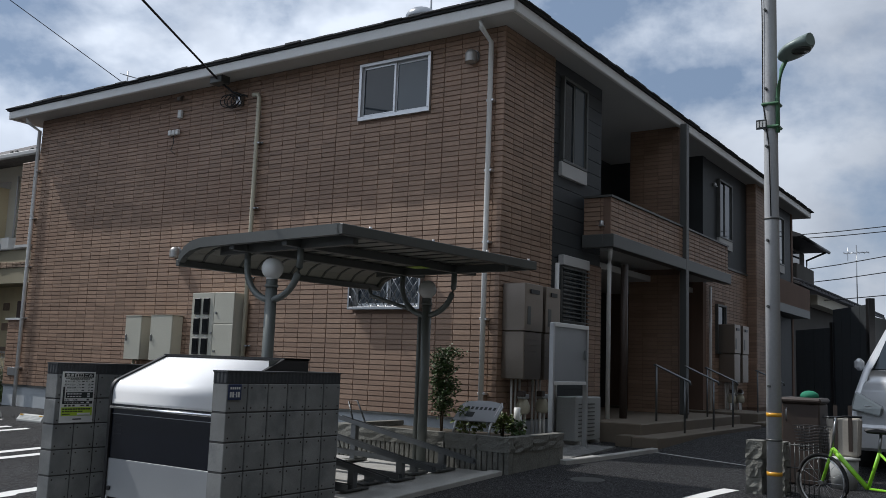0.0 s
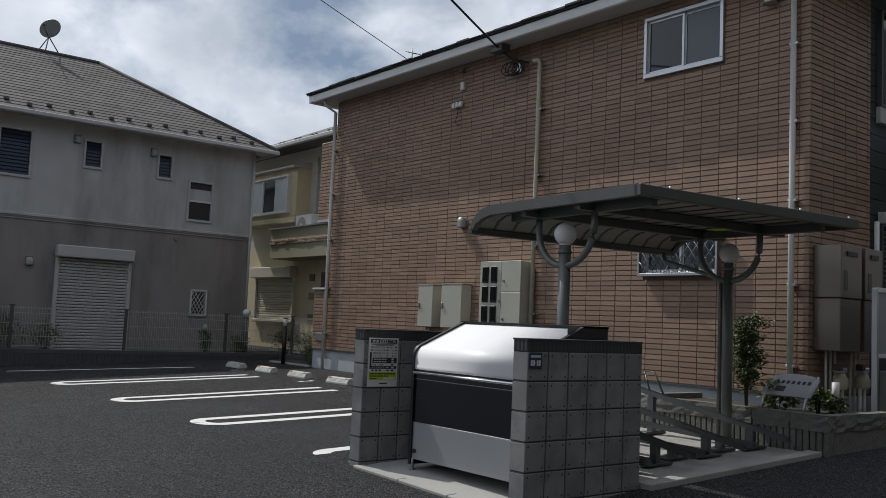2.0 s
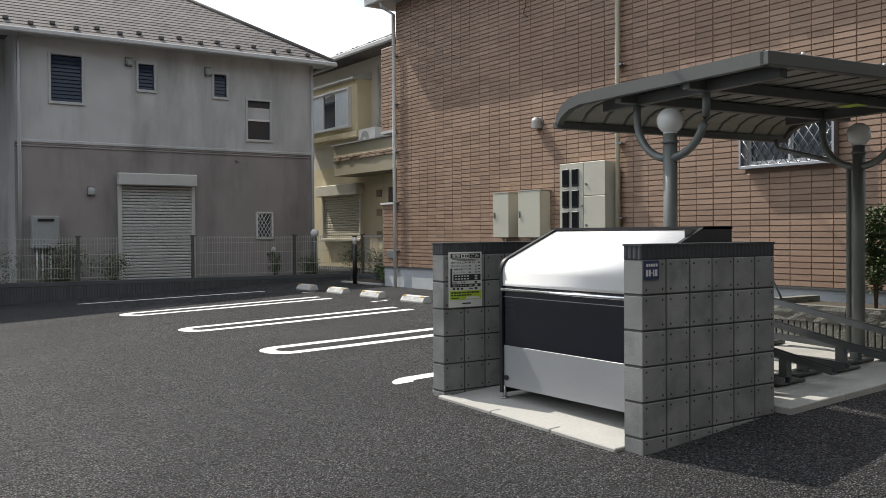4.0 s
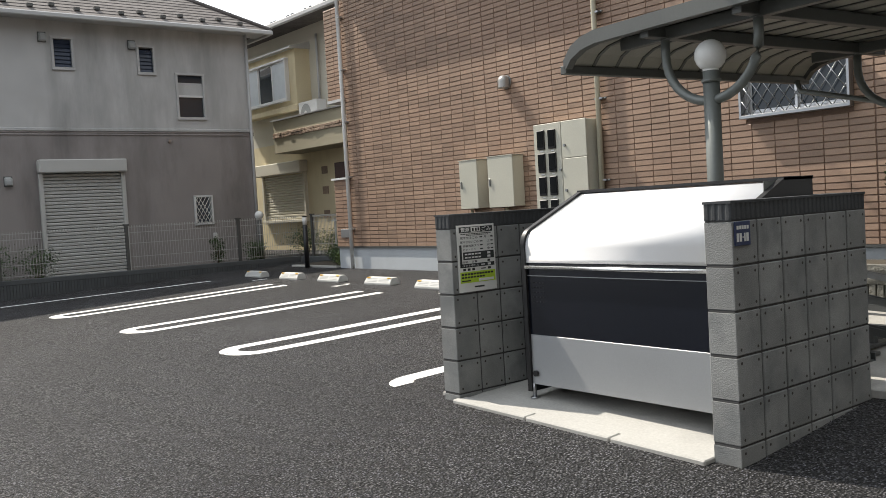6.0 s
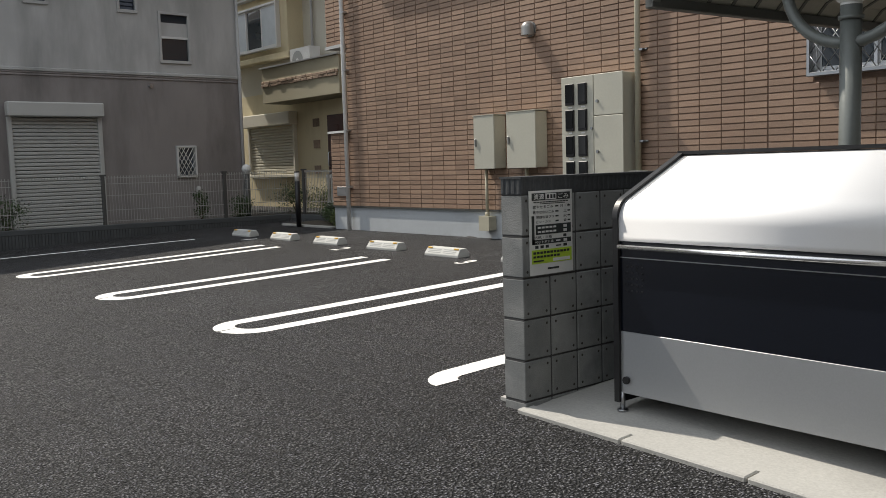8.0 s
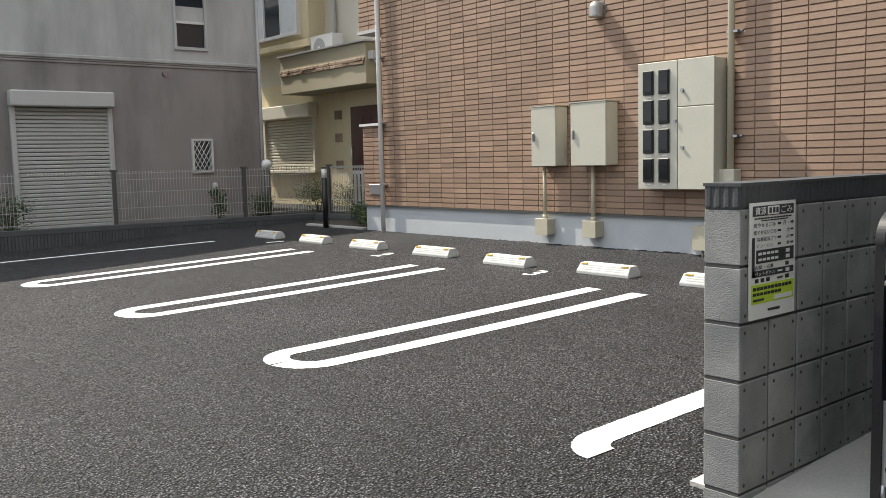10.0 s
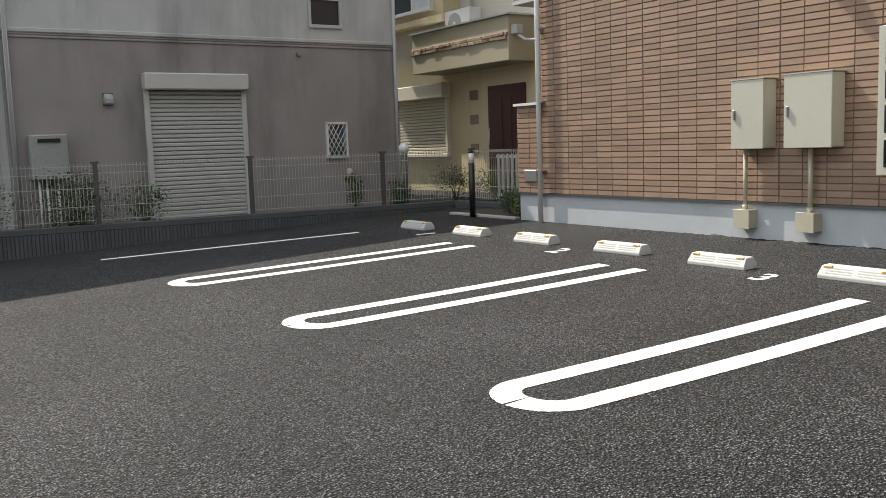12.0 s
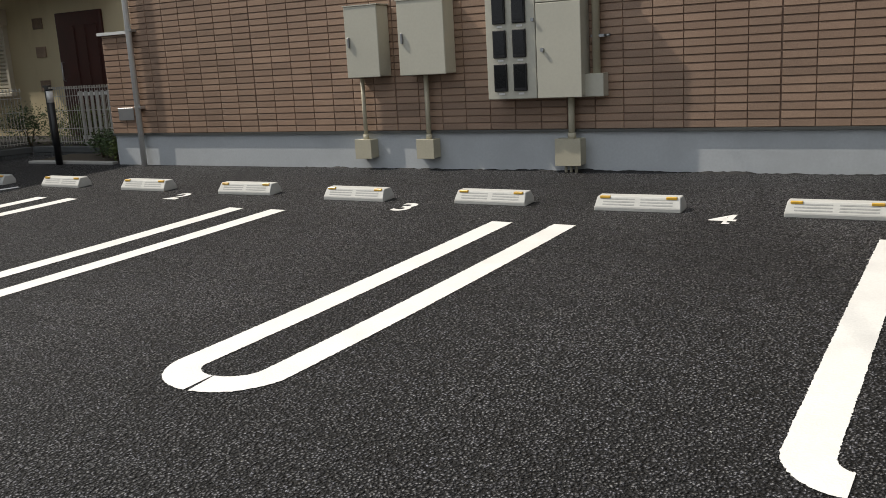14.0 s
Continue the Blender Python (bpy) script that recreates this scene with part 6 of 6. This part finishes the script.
def house_window(y0, y1, z0, z1, kind):
    w = part("window", bmesh.new(), WHITE, gh)
    f = 0.028
    for a in ((y0 - 0.02, y1 + 0.02, z0 - 0.03, z0 + f), (y0 - 0.02, y1 + 0.02, z1 - f, z1 + 0.02), (y0 - 0.02, y0 + f, z0 + f, z1 - f), (y1 - f, y1 + 0.02, z0 + f, z1 - f)):
        part("frame", box(HX - 0.12, HX + 0.035, *a), SOFFIT, w, bevel=0.005)
    if kind == "louvre":
        k = z0 + f
        while k < z1 - f - 0.05:
            bm = prism([(HX - 0.040, k + 0.077), (HX - 0.034, k + 0.077), (HX - 0.010, k), (HX - 0.018, k)], "y", y0 + f, y1 - f)
            part("slat", bm, LOUVRE, w)
            k += 0.075
        part("backing", box(HX - 0.11, HX - 0.10, y0 + f, y1 - f, z0 + f, z1 - f), BLACK, w)
    elif kind == "hung":
        m = (z0 + z1) / 2
        part("pane", box(HX - 0.03, HX - 0.02, y0 + f, y1 - f, z0 + f, m), GLASS, w)
        part("pane", box(HX - 0.02, HX - 0.01, y0 + f, y1 - f, m, z1 - f), GLASS, w)
        part("meeting_rail", box(HX - 0.04, HX + 0.01, y0 + f, y1 - f, m - 0.02, m + 0.02), WHITE, w)
        part("blind", box(HX - 0.012, HX - 0.008, y0 + f, y1 - f, m + 0.02, z1 - 0.18), GREYWALL, w)
    else:
        part("pane", box(HX - 0.05, HX - 0.04, y0 + f, y1 - f, z0 + f, z1 - f), SKYTINTGLASS, w)
        bm = bmesh.new()
        for s in (1, -1):
            k = -0.6
            while k < 0.5:
                a = [(y0 + k + s * 0.0, z0), (y0 + k + s * 0.34, z1)]
                p = [(max(y0 + 0.02, min(y1 - 0.02, q[0])), q[1]) for q in a]
                d = a[1][0] - a[0][0]
                t0 = [max(0, min(1, (lim - a[0][0]) / d)) for lim in (y0 + 0.02, y1 - 0.02)]
                lo, hi = min(t0), max(t0)
                if hi - lo > 0.03:
                    tube([(HX + 0.05 + 0.006 * s, a[0][0] + d * t, z0 + (z1 - z0) * t) for t in (lo, hi)], 0.007, bm, 5)
                k += 0.085
        part("grille", bm, WHITE, w, "white crossed security bars")
        for a in ((y0 - 0.01, y1 + 0.01, z0 - 0.01, z0 + 0.015), (y0 - 0.01, y1 + 0.01, z1 - 0.015, z1 + 0.01), (y0 - 0.01, y0 + 0.02, z0, z1), (y1 - 0.02, y1 + 0.01, z0, z1)):
            part("grille_frame", box(HX + 0.036, HX + 0.065, *a), WHITE, w)
    return w


for a, k in zip(upper, ("hung", "louvre", "louvre", "louvre")):
    house_window(*a, k)
house_window(8.81, 9.19, 1.08, 1.66, "grille")

rs = part("roller_shutter", bmesh.new(), SHUTTER, gh)
part("shutter_box", box(HX - 0.1, HX + 0.20, 5.76, 7.40, 2.20, 2.455), SHUTTER, rs, "weathered metal shutter box", bevel=0.02)
for y in (5.77, 7.31):
    part("guide", box(HX - 0.05, HX + 0.07, y, y + 0.08, 0.12, 2.20), SHUTTER, rs, bevel=0.008)
k = 0.15
while k < 2.18:
    part("slat", prism([(HX - 0.01, k), (HX + 0.03, k + 0.012), (HX + 0.032, k + 0.045), (HX + 0.006, k + 0.062), (HX - 0.01, k + 0.062)], "y", 5.85, 7.31), SHUTTER, rs)
    k += 0.066


def hooded_light(y, z, name="wall_light", label="small hooded wall vent on the render"):
    t = thing(name, label, "vent", "hoods on the grey house")
    part("hood", prism([(HX, z + 0.09), (HX + 0.07, z + 0.08), (HX + 0.12, z + 0.03), (HX + 0.12, z - 0.08), (HX, z - 0.08)], "y", y - 0.065, y + 0.065), GROOVE, t, bevel=0.022)
    part("backplate", box(HX + 0.0, HX + 0.018, y - 0.075, y + 0.075, z - 0.09, z + 0.10), BRONZE, t)


# prism along y takes (x, z)
hooded_light(6.03, 4.76)
hooded_light(7.72, 4.72)
hooded_light(5.25, 2.06)
kn = thing("pipe_outlet", "small round pipe outlet on the render", "outlet")
part("cap", tube([(HX, 8.36, 2.81), (HX + 0.06, 8.36, 2.81)], 0.035, sides=12), STEEL, kn)
gb = thing("gas_boiler", "pale outdoor boiler on the house wall", "boiler")
part("case", box(HX + 0.01, HX + 0.24, 4.10, 4.60, 0.92, 1.56), GROOVE, gb, bevel=0.015)
part("flue", box(HX + 0.24, HX + 0.26, 4.20, 4.50, 1.45, 1.50), BLACKFRAME, gb)
part("label_plate", box(HX + 0.238, HX + 0.246, 4.45, 4.55, 1.28, 1.38), GROOVE, gb)
for y in (4.2, 4.3, 4.45):
    part("pipe", tube([(HX + 0.12, y, 0.0), (HX + 0.12, y, 0.92)], 0.018, sides=8), WHITE, gb)
eb = thing("meter_housing", "small pale meter housing low on the house wall", "meter")
part("case", lathe([(0.05, 0.0), (0.05, 0.12), (0.03, 0.16)], (HX + 0.06, 9.2, 0.72), sides=12), SHUTTER, eb)

# slate hip roof
e0, ez, rx, rz, ry = HX + 0.42, 5.14, -23.3, 7.38, 7.35
part("soffit", box(HX - 0.2, e0 - 0.05, -3.0, 10.6, ez - 0.05, ez - 0.03), SOFFIT, gh)
part("gutter", box(e0 - 0.04, e0 + 0.06, -3.0, 10.66, ez - 0.09, ez + 0.01), SOFFIT, gh, "pale half-round gutter", bevel=0.02)
part("gutter", box(-26.8, e0 - 0.04, 10.58, 10.67, ez - 0.09, ez + 0.01), SOFFIT, gh, bevel=0.02)
rows = 24
for i in range(rows):
    a, b = i / rows, (i + 1.25) / rows
    ca = lambda t: (e0 + (rx - e0) * t, ez + (rz - ez) * t, 10.62 + (ry - 10.62) * t)
    (xa, za, ya), (xb, zb, yb) = ca(a), ca(min(b, 1.0))
    bm = bmesh.new()
    v = [bm.verts.new(p) for p in ((xa, -4.0, za + 0.018), (xa, ya, za + 0.018), (xb, yb, zb + 0.002), (xb, -4.0, zb + 0.002), (xa, -4.0, za), (xa, ya, za))]
    for f in ((0, 1, 2, 3), (0, 4, 5, 1)):
        bm.faces.new([v[k] for k in f])
    part("slate_course", bm, SLATE, gh)
bm = bmesh.new()
v = [bm.verts.new(p) for p in ((e0, 10.62, ez), (rx - 3.3, 10.62, ez), (rx, ry, rz))]
bm.faces.new(v)
part("roof_slope", bm, SLATE, gh)
bm = bmesh.new()
v = [bm.verts.new(p) for p in ((rx, ry, rz), (rx - 3.3, 10.62, ez), (rx - 3.3, -4, ez), (rx, -4, rz))]
bm.faces.new(v)
part("roof_slope", bm, SLATE, gh)
part("hip_cap", tube([(e0, 10.62, ez + 0.03), (rx, ry, rz + 0.03)], 0.045, sides=8), SLATE, gh)
part("ridge_cap", tube([(rx, ry, rz + 0.03), (rx, -4, rz + 0.03)], 0.045, sides=8), SLATE, gh)
for k in range(26):
    t = 0.085 if k % 2 else 0.05
    y = 10.0 - 0.42 * k
    x, z = e0 + (rx - e0) * t, ez + (rz - ez) * t
    part("snow_guard", box(x - 0.03, x + 0.05, y - 0.05, y + 0.05, z + 0.01, z + 0.07), FENCEPOST, gh)
sd = thing("satellite_dish", "grey satellite dish on a tripod on the ridge", "dish")
bm = lathe([(0.25, 0.0), (0.265, 0.004), (0.20, 0.05), (0.11, 0.075), (0.01, 0.085)], (0, 0, 0), sides=24)
bmesh.ops.transform(bm, matrix=Matrix.Translation((rx + 0.05, 6.1, rz + 0.62)) @ Vector((-0.75, 0.62, -0.22)).to_track_quat("Z", "Y").to_matrix().to_4x4(), verts=bm.verts[:])
part("bowl", bm, BRONZE, sd)
part("feed_arm", tube([(rx + 0.03, 6.08, rz + 0.40), (rx + 0.27, 5.90, rz + 0.58)], 0.012, sides=6), BRONZE, sd)
part("receiver", tube([(rx + 0.24, 5.92, rz + 0.60), (rx + 0.30, 5.88, rz + 0.63)], 0.03, sides=8), BRONZE, sd)
for dx, dy in ((-0.2, -0.2), (0.2, -0.1), (0.0, 0.28)):
    part("leg", tube([(rx, 6.1, rz + 0.42), (rx + dx, 6.1 + dy, rz + 0.02)], 0.014, sides=6), BRONZE, sd)

# ---------------- boundary fence ----------------
fc = thing("mesh_fence", "grey wire mesh fence on a low ribbed block wall", "fence", kind="structure")


def fence_run(p, q, lead):
    p, q = Vector(p), Vector(q)
    d = (q - p)
    length = d.length
    d.normalize()
    s = Vector((-d.y, d.x))
    rot = Matrix(((d.x, s.x, 0, 0), (d.y, s.y, 0, 0), (0, 0, 1, 0), (0, 0, 0, 1)))
    place = Matrix.Translation((p.x, p.y, 0)) @ rot
    part("base_wall", box(0, length, -0.055, 0.055, -0.3, 0.215), MORTAR, fc).matrix_basis = place
    part("base_cap", box(0, length, -0.066, 0.066, 0.215, 0.30), KERBBLOCK, fc, bevel=0.006).matrix_basis = place
    rib = mesh("rib", box(0.004, 0.046, -0.064, 0.064, -0.25, 0.213), KERBBLOCK, 0.004)
    k = 0.0
    while k < length - 0.05:
        o = new("rib", rib)
        o.parent = fc
        o.matrix_basis = place @ Matrix.Translation((k, 0, 0))
        k += 0.05
    k = lead
    while k < length - 0.1:
        e = min(k + 2.17, length)
        bm = bmesh.new()
        u = k
        while u < e:
            box(u - 0.0026, u + 0.0026, -0.0026, 0.0026, 0.33, 1.12, bm)
            u += 0.05
        for z in (0.36, 0.55, 0.80, 1.0, 1.10):
            box(k, e, -0.004, 0.004, z - 0.004, z + 0.004, bm)
        u = k
        while u < e:
            box(u - 0.003, u + 0.003, -0.014, 0.014, 1.10, 1.135, bm)
            u += 0.05
        part("mesh_panel", bm, FENCE, fc, "pale wire mesh panel").matrix_basis = place
        w = part("fence_post", box(k - 0.028, k + 0.028, -0.03, 0.03, 0.25, 1.14), FENCEPOST, fc, "dark fence post", bevel=0.004)
        w.matrix_basis = place
        c = part("post_cap", box(k - 0.05, k + 0.05, -0.035, 0.035, 1.13, 1.16), FENCEPOST, fc)
        c.matrix_basis = place
        k += 2.17


fence_run((-19.35, -1.0), (-18.47, 10.35), 1.43)
fence_run((-18.40, 10.42), (-15.98, 10.5), 0.4)

bo = thing("bollard_light", "black bollard light with a white top", "bollard")
part("body", tube([(-16.88, 9.62, gz(9.62)), (-16.88, 9.62, 0.95)], 0.045, sides=14), BLACKFRAME, bo)
part("top", tube([(-16.88, 9.62, 0.95), (-16.88, 9.62, 1.10)], 0.043, sides=14), WHITE, bo, "white lens top")
part("cap", tube([(-16.88, 9.62, 1.10), (-16.88, 9.62, 1.12)], 0.046, sides=14), BLACKFRAME, bo)
part("kerb", sloped_box(-17.6, -15.95, 9.68, 9.78, 0.03, 0.2), CONC, fc, bevel=0.006)
part("bed", sloped_box(-17.6, -15.95, 9.79, 10.42, 0.02, 0.2), SOIL, fc)
for i, (x, y, r, h, n_, m) in enumerate([(-16.25, 10.0, 0.22, 0.34, 520, LEAF), (-15.98, 9.85, 0.14, 0.3, 260, LEAF2), (-16.6, 10.1, 0.16, 0.28, 300, LEAF), (-19.25, 4.55, 0.42, 1.05, 900, LEAF), (-19.3, 5.5, 0.3, 0.75, 420, LEAF), (-19.3, 3.2, 0.5, 0.9, 700, LEAF), (-19.2, 8.9, 0.14, 0.6, 240, LEAF), (-19.0, 9.6, 0.22, 0.45, 320, LEAF), (-18.3, 11.2, 0.4, 0.5, 620, LEAF2), (-17.4, 11.3, 0.4, 0.45, 520, LEAF2), (-19.6, 11.2, 0.4, 0.5, 420, LEAF)]):
    shrub(x, y, gz(y) + 0.03, r, h, n_ * (4 if i > 2 else 2), 0.038, m, 40 + i, label="low leafy shrub behind the fence" if i > 2 else "low leafy shrub in the bed by the bollard", stems=3)
gl = thing("garden_light", "white globe garden light on a dark pillar", "light")
part("pillar", tube([(-19.2, 9.87, 0.1), (-19.2, 9.87, 1.10)], 0.06, sides=12), FENCEPOST, gl)
part("globe", ball((-19.2, 9.87, 1.19), 0.095), GLOBE, gl)

# ---------------- yellow house ----------------
yh = thing("yellow_house", "two-storey yellow and cream rendered house with a balcony", "house", kind="structure")
YW = 12.4
wall_with_holes("upper_wall", "y", YW, 0.2, -26.5, -16.0, 3.0, 5.7, [], CREAM, yh)
part("lower_wall", box(-26.5, -16.0, YW, YW + 0.2, 0.0, 3.0), YELLOW, yh)
part("bay_wall", box(-24.5, -21.02, YW - 0.40, YW, 3.72, 5.12), YELLOW, yh)
part("side_wall", box(-26.5, -26.3, YW + 0.2, 19, 0.0, 5.7), YELLOW, yh)
w = window("window", -23.6, -21.36, 3.95, 4.93, YW - 0.47, yh, [CURTAIN, GLASS, CURTAIN], WHITE)
part("hood", prism([(YW - 0.56, 5.12), (YW - 0.56, 5.16), (YW, 5.30), (YW, 5.12)], "x", -24.6, -20.96), SHUTTER, yh, "pale sloping hood over the bay")
part("sill_band", box(-24.55, -20.98, YW - 0.46, YW - 0.30, 3.66, 3.80), YELLOW, yh, bevel=0.02)
part("rain_pipe", tube([(-20.55, YW - 0.06, 5.4), (-20.55, YW - 0.06, 3.4)], 0.03), SOFFIT, yh)
part("balcony", box(-21.75, -18.58, 11.7, YW, 2.66, 3.44), OLIVE, yh, "olive rendered balcony", bevel=0.01)
part("balcony_cap", box(-21.8, -18.53, 11.65, YW, 3.44, 3.47), ALU, yh)
for row in range(2):
    k = -21.74
    while k < -18.64:
        wd = min(random.uniform(0.09, 0.24), -18.59 - k)
        z = 3.025 + 0.066 * row + random.uniform(-0.006, 0.006)
        part("stone", box(k, k + wd, 11.668 + random.uniform(-0.01, 0.01), 11.70, z, z + 0.06), STONE, yh, bevel=0.008)
        k += wd + 0.006
part("rain_hopper", box(-18.58, -18.42, 11.75, 11.9, 3.10, 3.26), SOFFIT, yh, bevel=0.01)
part("rain_pipe", tube([(-18.5, 11.82, 3.1), (-18.3, 11.85, 2.98), (-17.2, 11.9, 2.86)], 0.028), SOFFIT, yh)
rs2 = part("roller_shutter", bmesh.new(), CREAM, yh)
part("shutter_box", box(-23.78, -21.42, YW - 0.24, YW, 2.20, 2.50), CREAM, rs2, bevel=0.02)
part("sill", box(-23.75, -21.45, YW - 0.12, YW, 0.98, 1.05), CREAM, rs2, bevel=0.008)
for x in (-23.72, -21.55):
    part("guide", box(x, x + 0.07, YW - 0.09, YW, 1.05, 2.20), CREAM, rs2)
k = 1.06
while k < 2.16:
    part("slat", prism([(YW, k), (YW - 0.04, k + 0.012), (YW - 0.042, k + 0.045), (YW - 0.015, k + 0.062), (YW, k + 0.062)], "x", -23.65, -21.55), CREAM, rs2)
    k += 0.066
d = part("front_door", box(-20.10, -18.98, YW - 0.06, YW, 0.28, 2.32), DOORWOOD, yh, "dark red front door", bevel=0.012)
part("pull_handle", tube([(-20.0, YW - 0.07, 1.2), (-20.0, YW - 0.12, 1.22), (-20.0, YW - 0.12, 1.5), (-20.0, YW - 0.07, 1.52)], 0.014, sides=6), ALU, d)
for i in range(3):
    part("door_panel", box(-19.85 + 0.28 * i, -19.65 + 0.28 * i, YW - 0.072, YW - 0.06, 0.5, 2.1), DOORWOOD, d, bevel=0.005)
for z in (1.05, 1.62, 2.1):
    part("name_panel", box(-20.75, -20.5, YW - 0.02, YW, z, z + 0.18), STONE, yh)
ac_unit(11.98, -20.95, -20.12, 3.25, "y")
pb = thing("white_picket_gate", "white slatted garden gate before the yellow house", "gate", kind="structure")
for k in range(16):
    part("slat", box(-18.0 + 0.12 * k, -17.95 + 0.12 * k, 10.95, 10.97, 0.25, 1.05), FENCE, pb)
for z in (0.35, 0.98):
    part("rail", box(-18.05, -16.1, 10.97, 10.99, z, z + 0.05), WHITE, pb)
bm = bmesh.new()
v = [bm.verts.new(p) for p in ((-25.0, 11.55, 5.68), (-15.0, 11.55, 5.68), (-15.0, 19.5, 5.68), (-25.0, 19.5, 5.68), (-21.3, 15.4, 7.45), (-18.0, 15.4, 7.45))]
for f in ((0, 1, 5, 4), (1, 2, 5), (2, 3, 4, 5), (3, 0, 4), (3, 2, 1, 0)):
    bm.faces.new([v[i] for i in f])
part("roof", bm, SLATE, yh, "grey slate hip roof")
part("gutter", box(-25.05, -15.0, 11.48, 11.58, 5.58, 5.69), SOFFIT, yh, bevel=0.02)
part("gutter", box(-25.08, -24.98, 11.58, 19.5, 5.58, 5.69), SOFFIT, yh)
for k in range(16):
    part("snow_guard", box(-24.0 + 0.42 * k, -23.92 + 0.42 * k, 11.75 + 0.12 * (k % 2), 11.80 + 0.12 * (k % 2), 5.75 + 0.05 * (k % 2), 5.83 + 0.05 * (k % 2)), FENCEPOST, yh)

# ---------------- brick-pattern siding, piece by piece ----------------
TW, TROW = 0.262, 0.0676


def tile_geometry(w, h):
    """One siding tile in its own (u, depth, w) space: a long face with a sloping upper edge and small arrises."""
    g, d = 0.0027, 0.011
    a, b, c, e = 0.0018, w - 0.0018, g, h - g
    v = [(a, 0, c), (b, 0, c), (b, 0, e), (a, 0, e), (a + 0.004, -d, c + 0.003), (b - 0.004, -d, c + 0.003), (b - 0.004, -d * 0.72, e - 0.009), (a + 0.004, -d * 0.72, e - 0.009)]
    f = [(4, 5, 6, 7), (0, 1, 5, 4), (1, 2, 6, 5), (2, 3, 7, 6), (3, 0, 4, 7)]
    return v, f


def clad(parent, origin, turn, length, z0, z1, holes, near=None):
    """Covers a wall from origin along a direction with tiles; tiles inside the stretch near = (u0, u1, z0, z1) are single objects."""
    verts, faces = [], []
    shared = {}
    u = 0.0
    cols = []
    while u < length - 0.01:
        cols.append((u, min(TW - (0.007 if len(cols) % 7 == 6 else 0), length - u)))
        u += TW
    z = z0
    basis = pose(*origin, 0, 0, turn)
    while z < z1 - 0.02:
        h = min(TROW, z1 - z)
        for u, w in cols:
            spans = [(u, u + w)]
            for a, b, c, d in holes:
                if z + h > c + 0.001 and z < d - 0.001:
                    nxt = []
                    for s, e in spans:
                        if e <= a or s >= b:
                            nxt.append((s, e))
                        else:
                            if s < a:
                                nxt.append((s, a))
                            if e > b:
                                nxt.append((b, e))
                    spans = nxt
            for s, e in spans:
                if e - s < 0.015:
                    continue
                if near and near[0] <= s and e <= near[1] and near[2] <= z and z + h <= near[3]:
                    key = (round(e - s, 3), round(h, 3))
                    if key not in shared:
                        shared[key] = raw("tile", *tile_geometry(e - s, h), TILE)
                    o = new("tile", shared[key])
                    o.parent = parent
                    o.matrix_basis = basis @ Matrix.Translation((s, 0, z))
                    continue
                tv, tf = tile_geometry(e - s, h)
                i = len(verts)
                verts += [tuple(basis @ Vector((s + p[0], p[1], z + p[2]))) for p in tv]
                faces += [tuple(i + q for q in f) for f in tf]
        z += TROW
    o = new("tile_field", raw("tile_field", verts, faces, TILE))
    o.parent = parent
    o["kind"] = "stuff"


front_holes = [(WIN[0] - XL - 0.02, WIN[1] - XL + 0.02, WIN[2] - 0.03, WIN[3] + 0.02), (LAT[0] - XL - 0.02, LAT[1] - XL + 0.02, LAT[2] - 0.03, LAT[3] + 0.02)]
clad(flats, (XL, YF + 0.012, 0), 0, XR - XL, 0.539, EAVE, front_holes, near=(3.9, 9.2, 0.45, 1.50))
clad(flats, (XR - 0.012, YF, 0), 90, 1.39, 0.539, EAVE, [])
clad(flats, (XR - 0.012, 12.25, 0), 90, 0.47, 0.47, 2.72, [])
clad(flats, (BX - 0.012, 12.05, 0), 90, 5.65, 3.11, 3.65, [])
clad(flats, (XR, 12.062, 0), 0, BX - XR - 0.01, 3.11, 3.65, [])
clad(flats, (-5.85, 15.25, 0), 0, BX - 0.13 + 5.85, 0.5, EAVE, [(0, 3, 2.9, 3.1)])
clad(flats, (XR + 0.2, 20.6, 0), 90, 0.8, 0.5, EAVE, [])
clad(flats, (XR, 20.6, 0), 0, 0.2, 0.5, EAVE, [])
clad(flats, (XR - 0.012, 17.7, 0), 90, 2.9, 0.5, 3.38, [(0.58, 1.22, 1.58, 2.62)])
clad(flats, (-15.87, YF + 0.012, 0), 0, 0.527, 0.539, 1.72, [])
clad(flats, (-15.89, YF + 0.012, 0), 0, 0.547, 3.13, 4.72, [])
clad(flats, (-15.89, 13.5, 0), -90, 3.8, 3.13, 4.72, [])
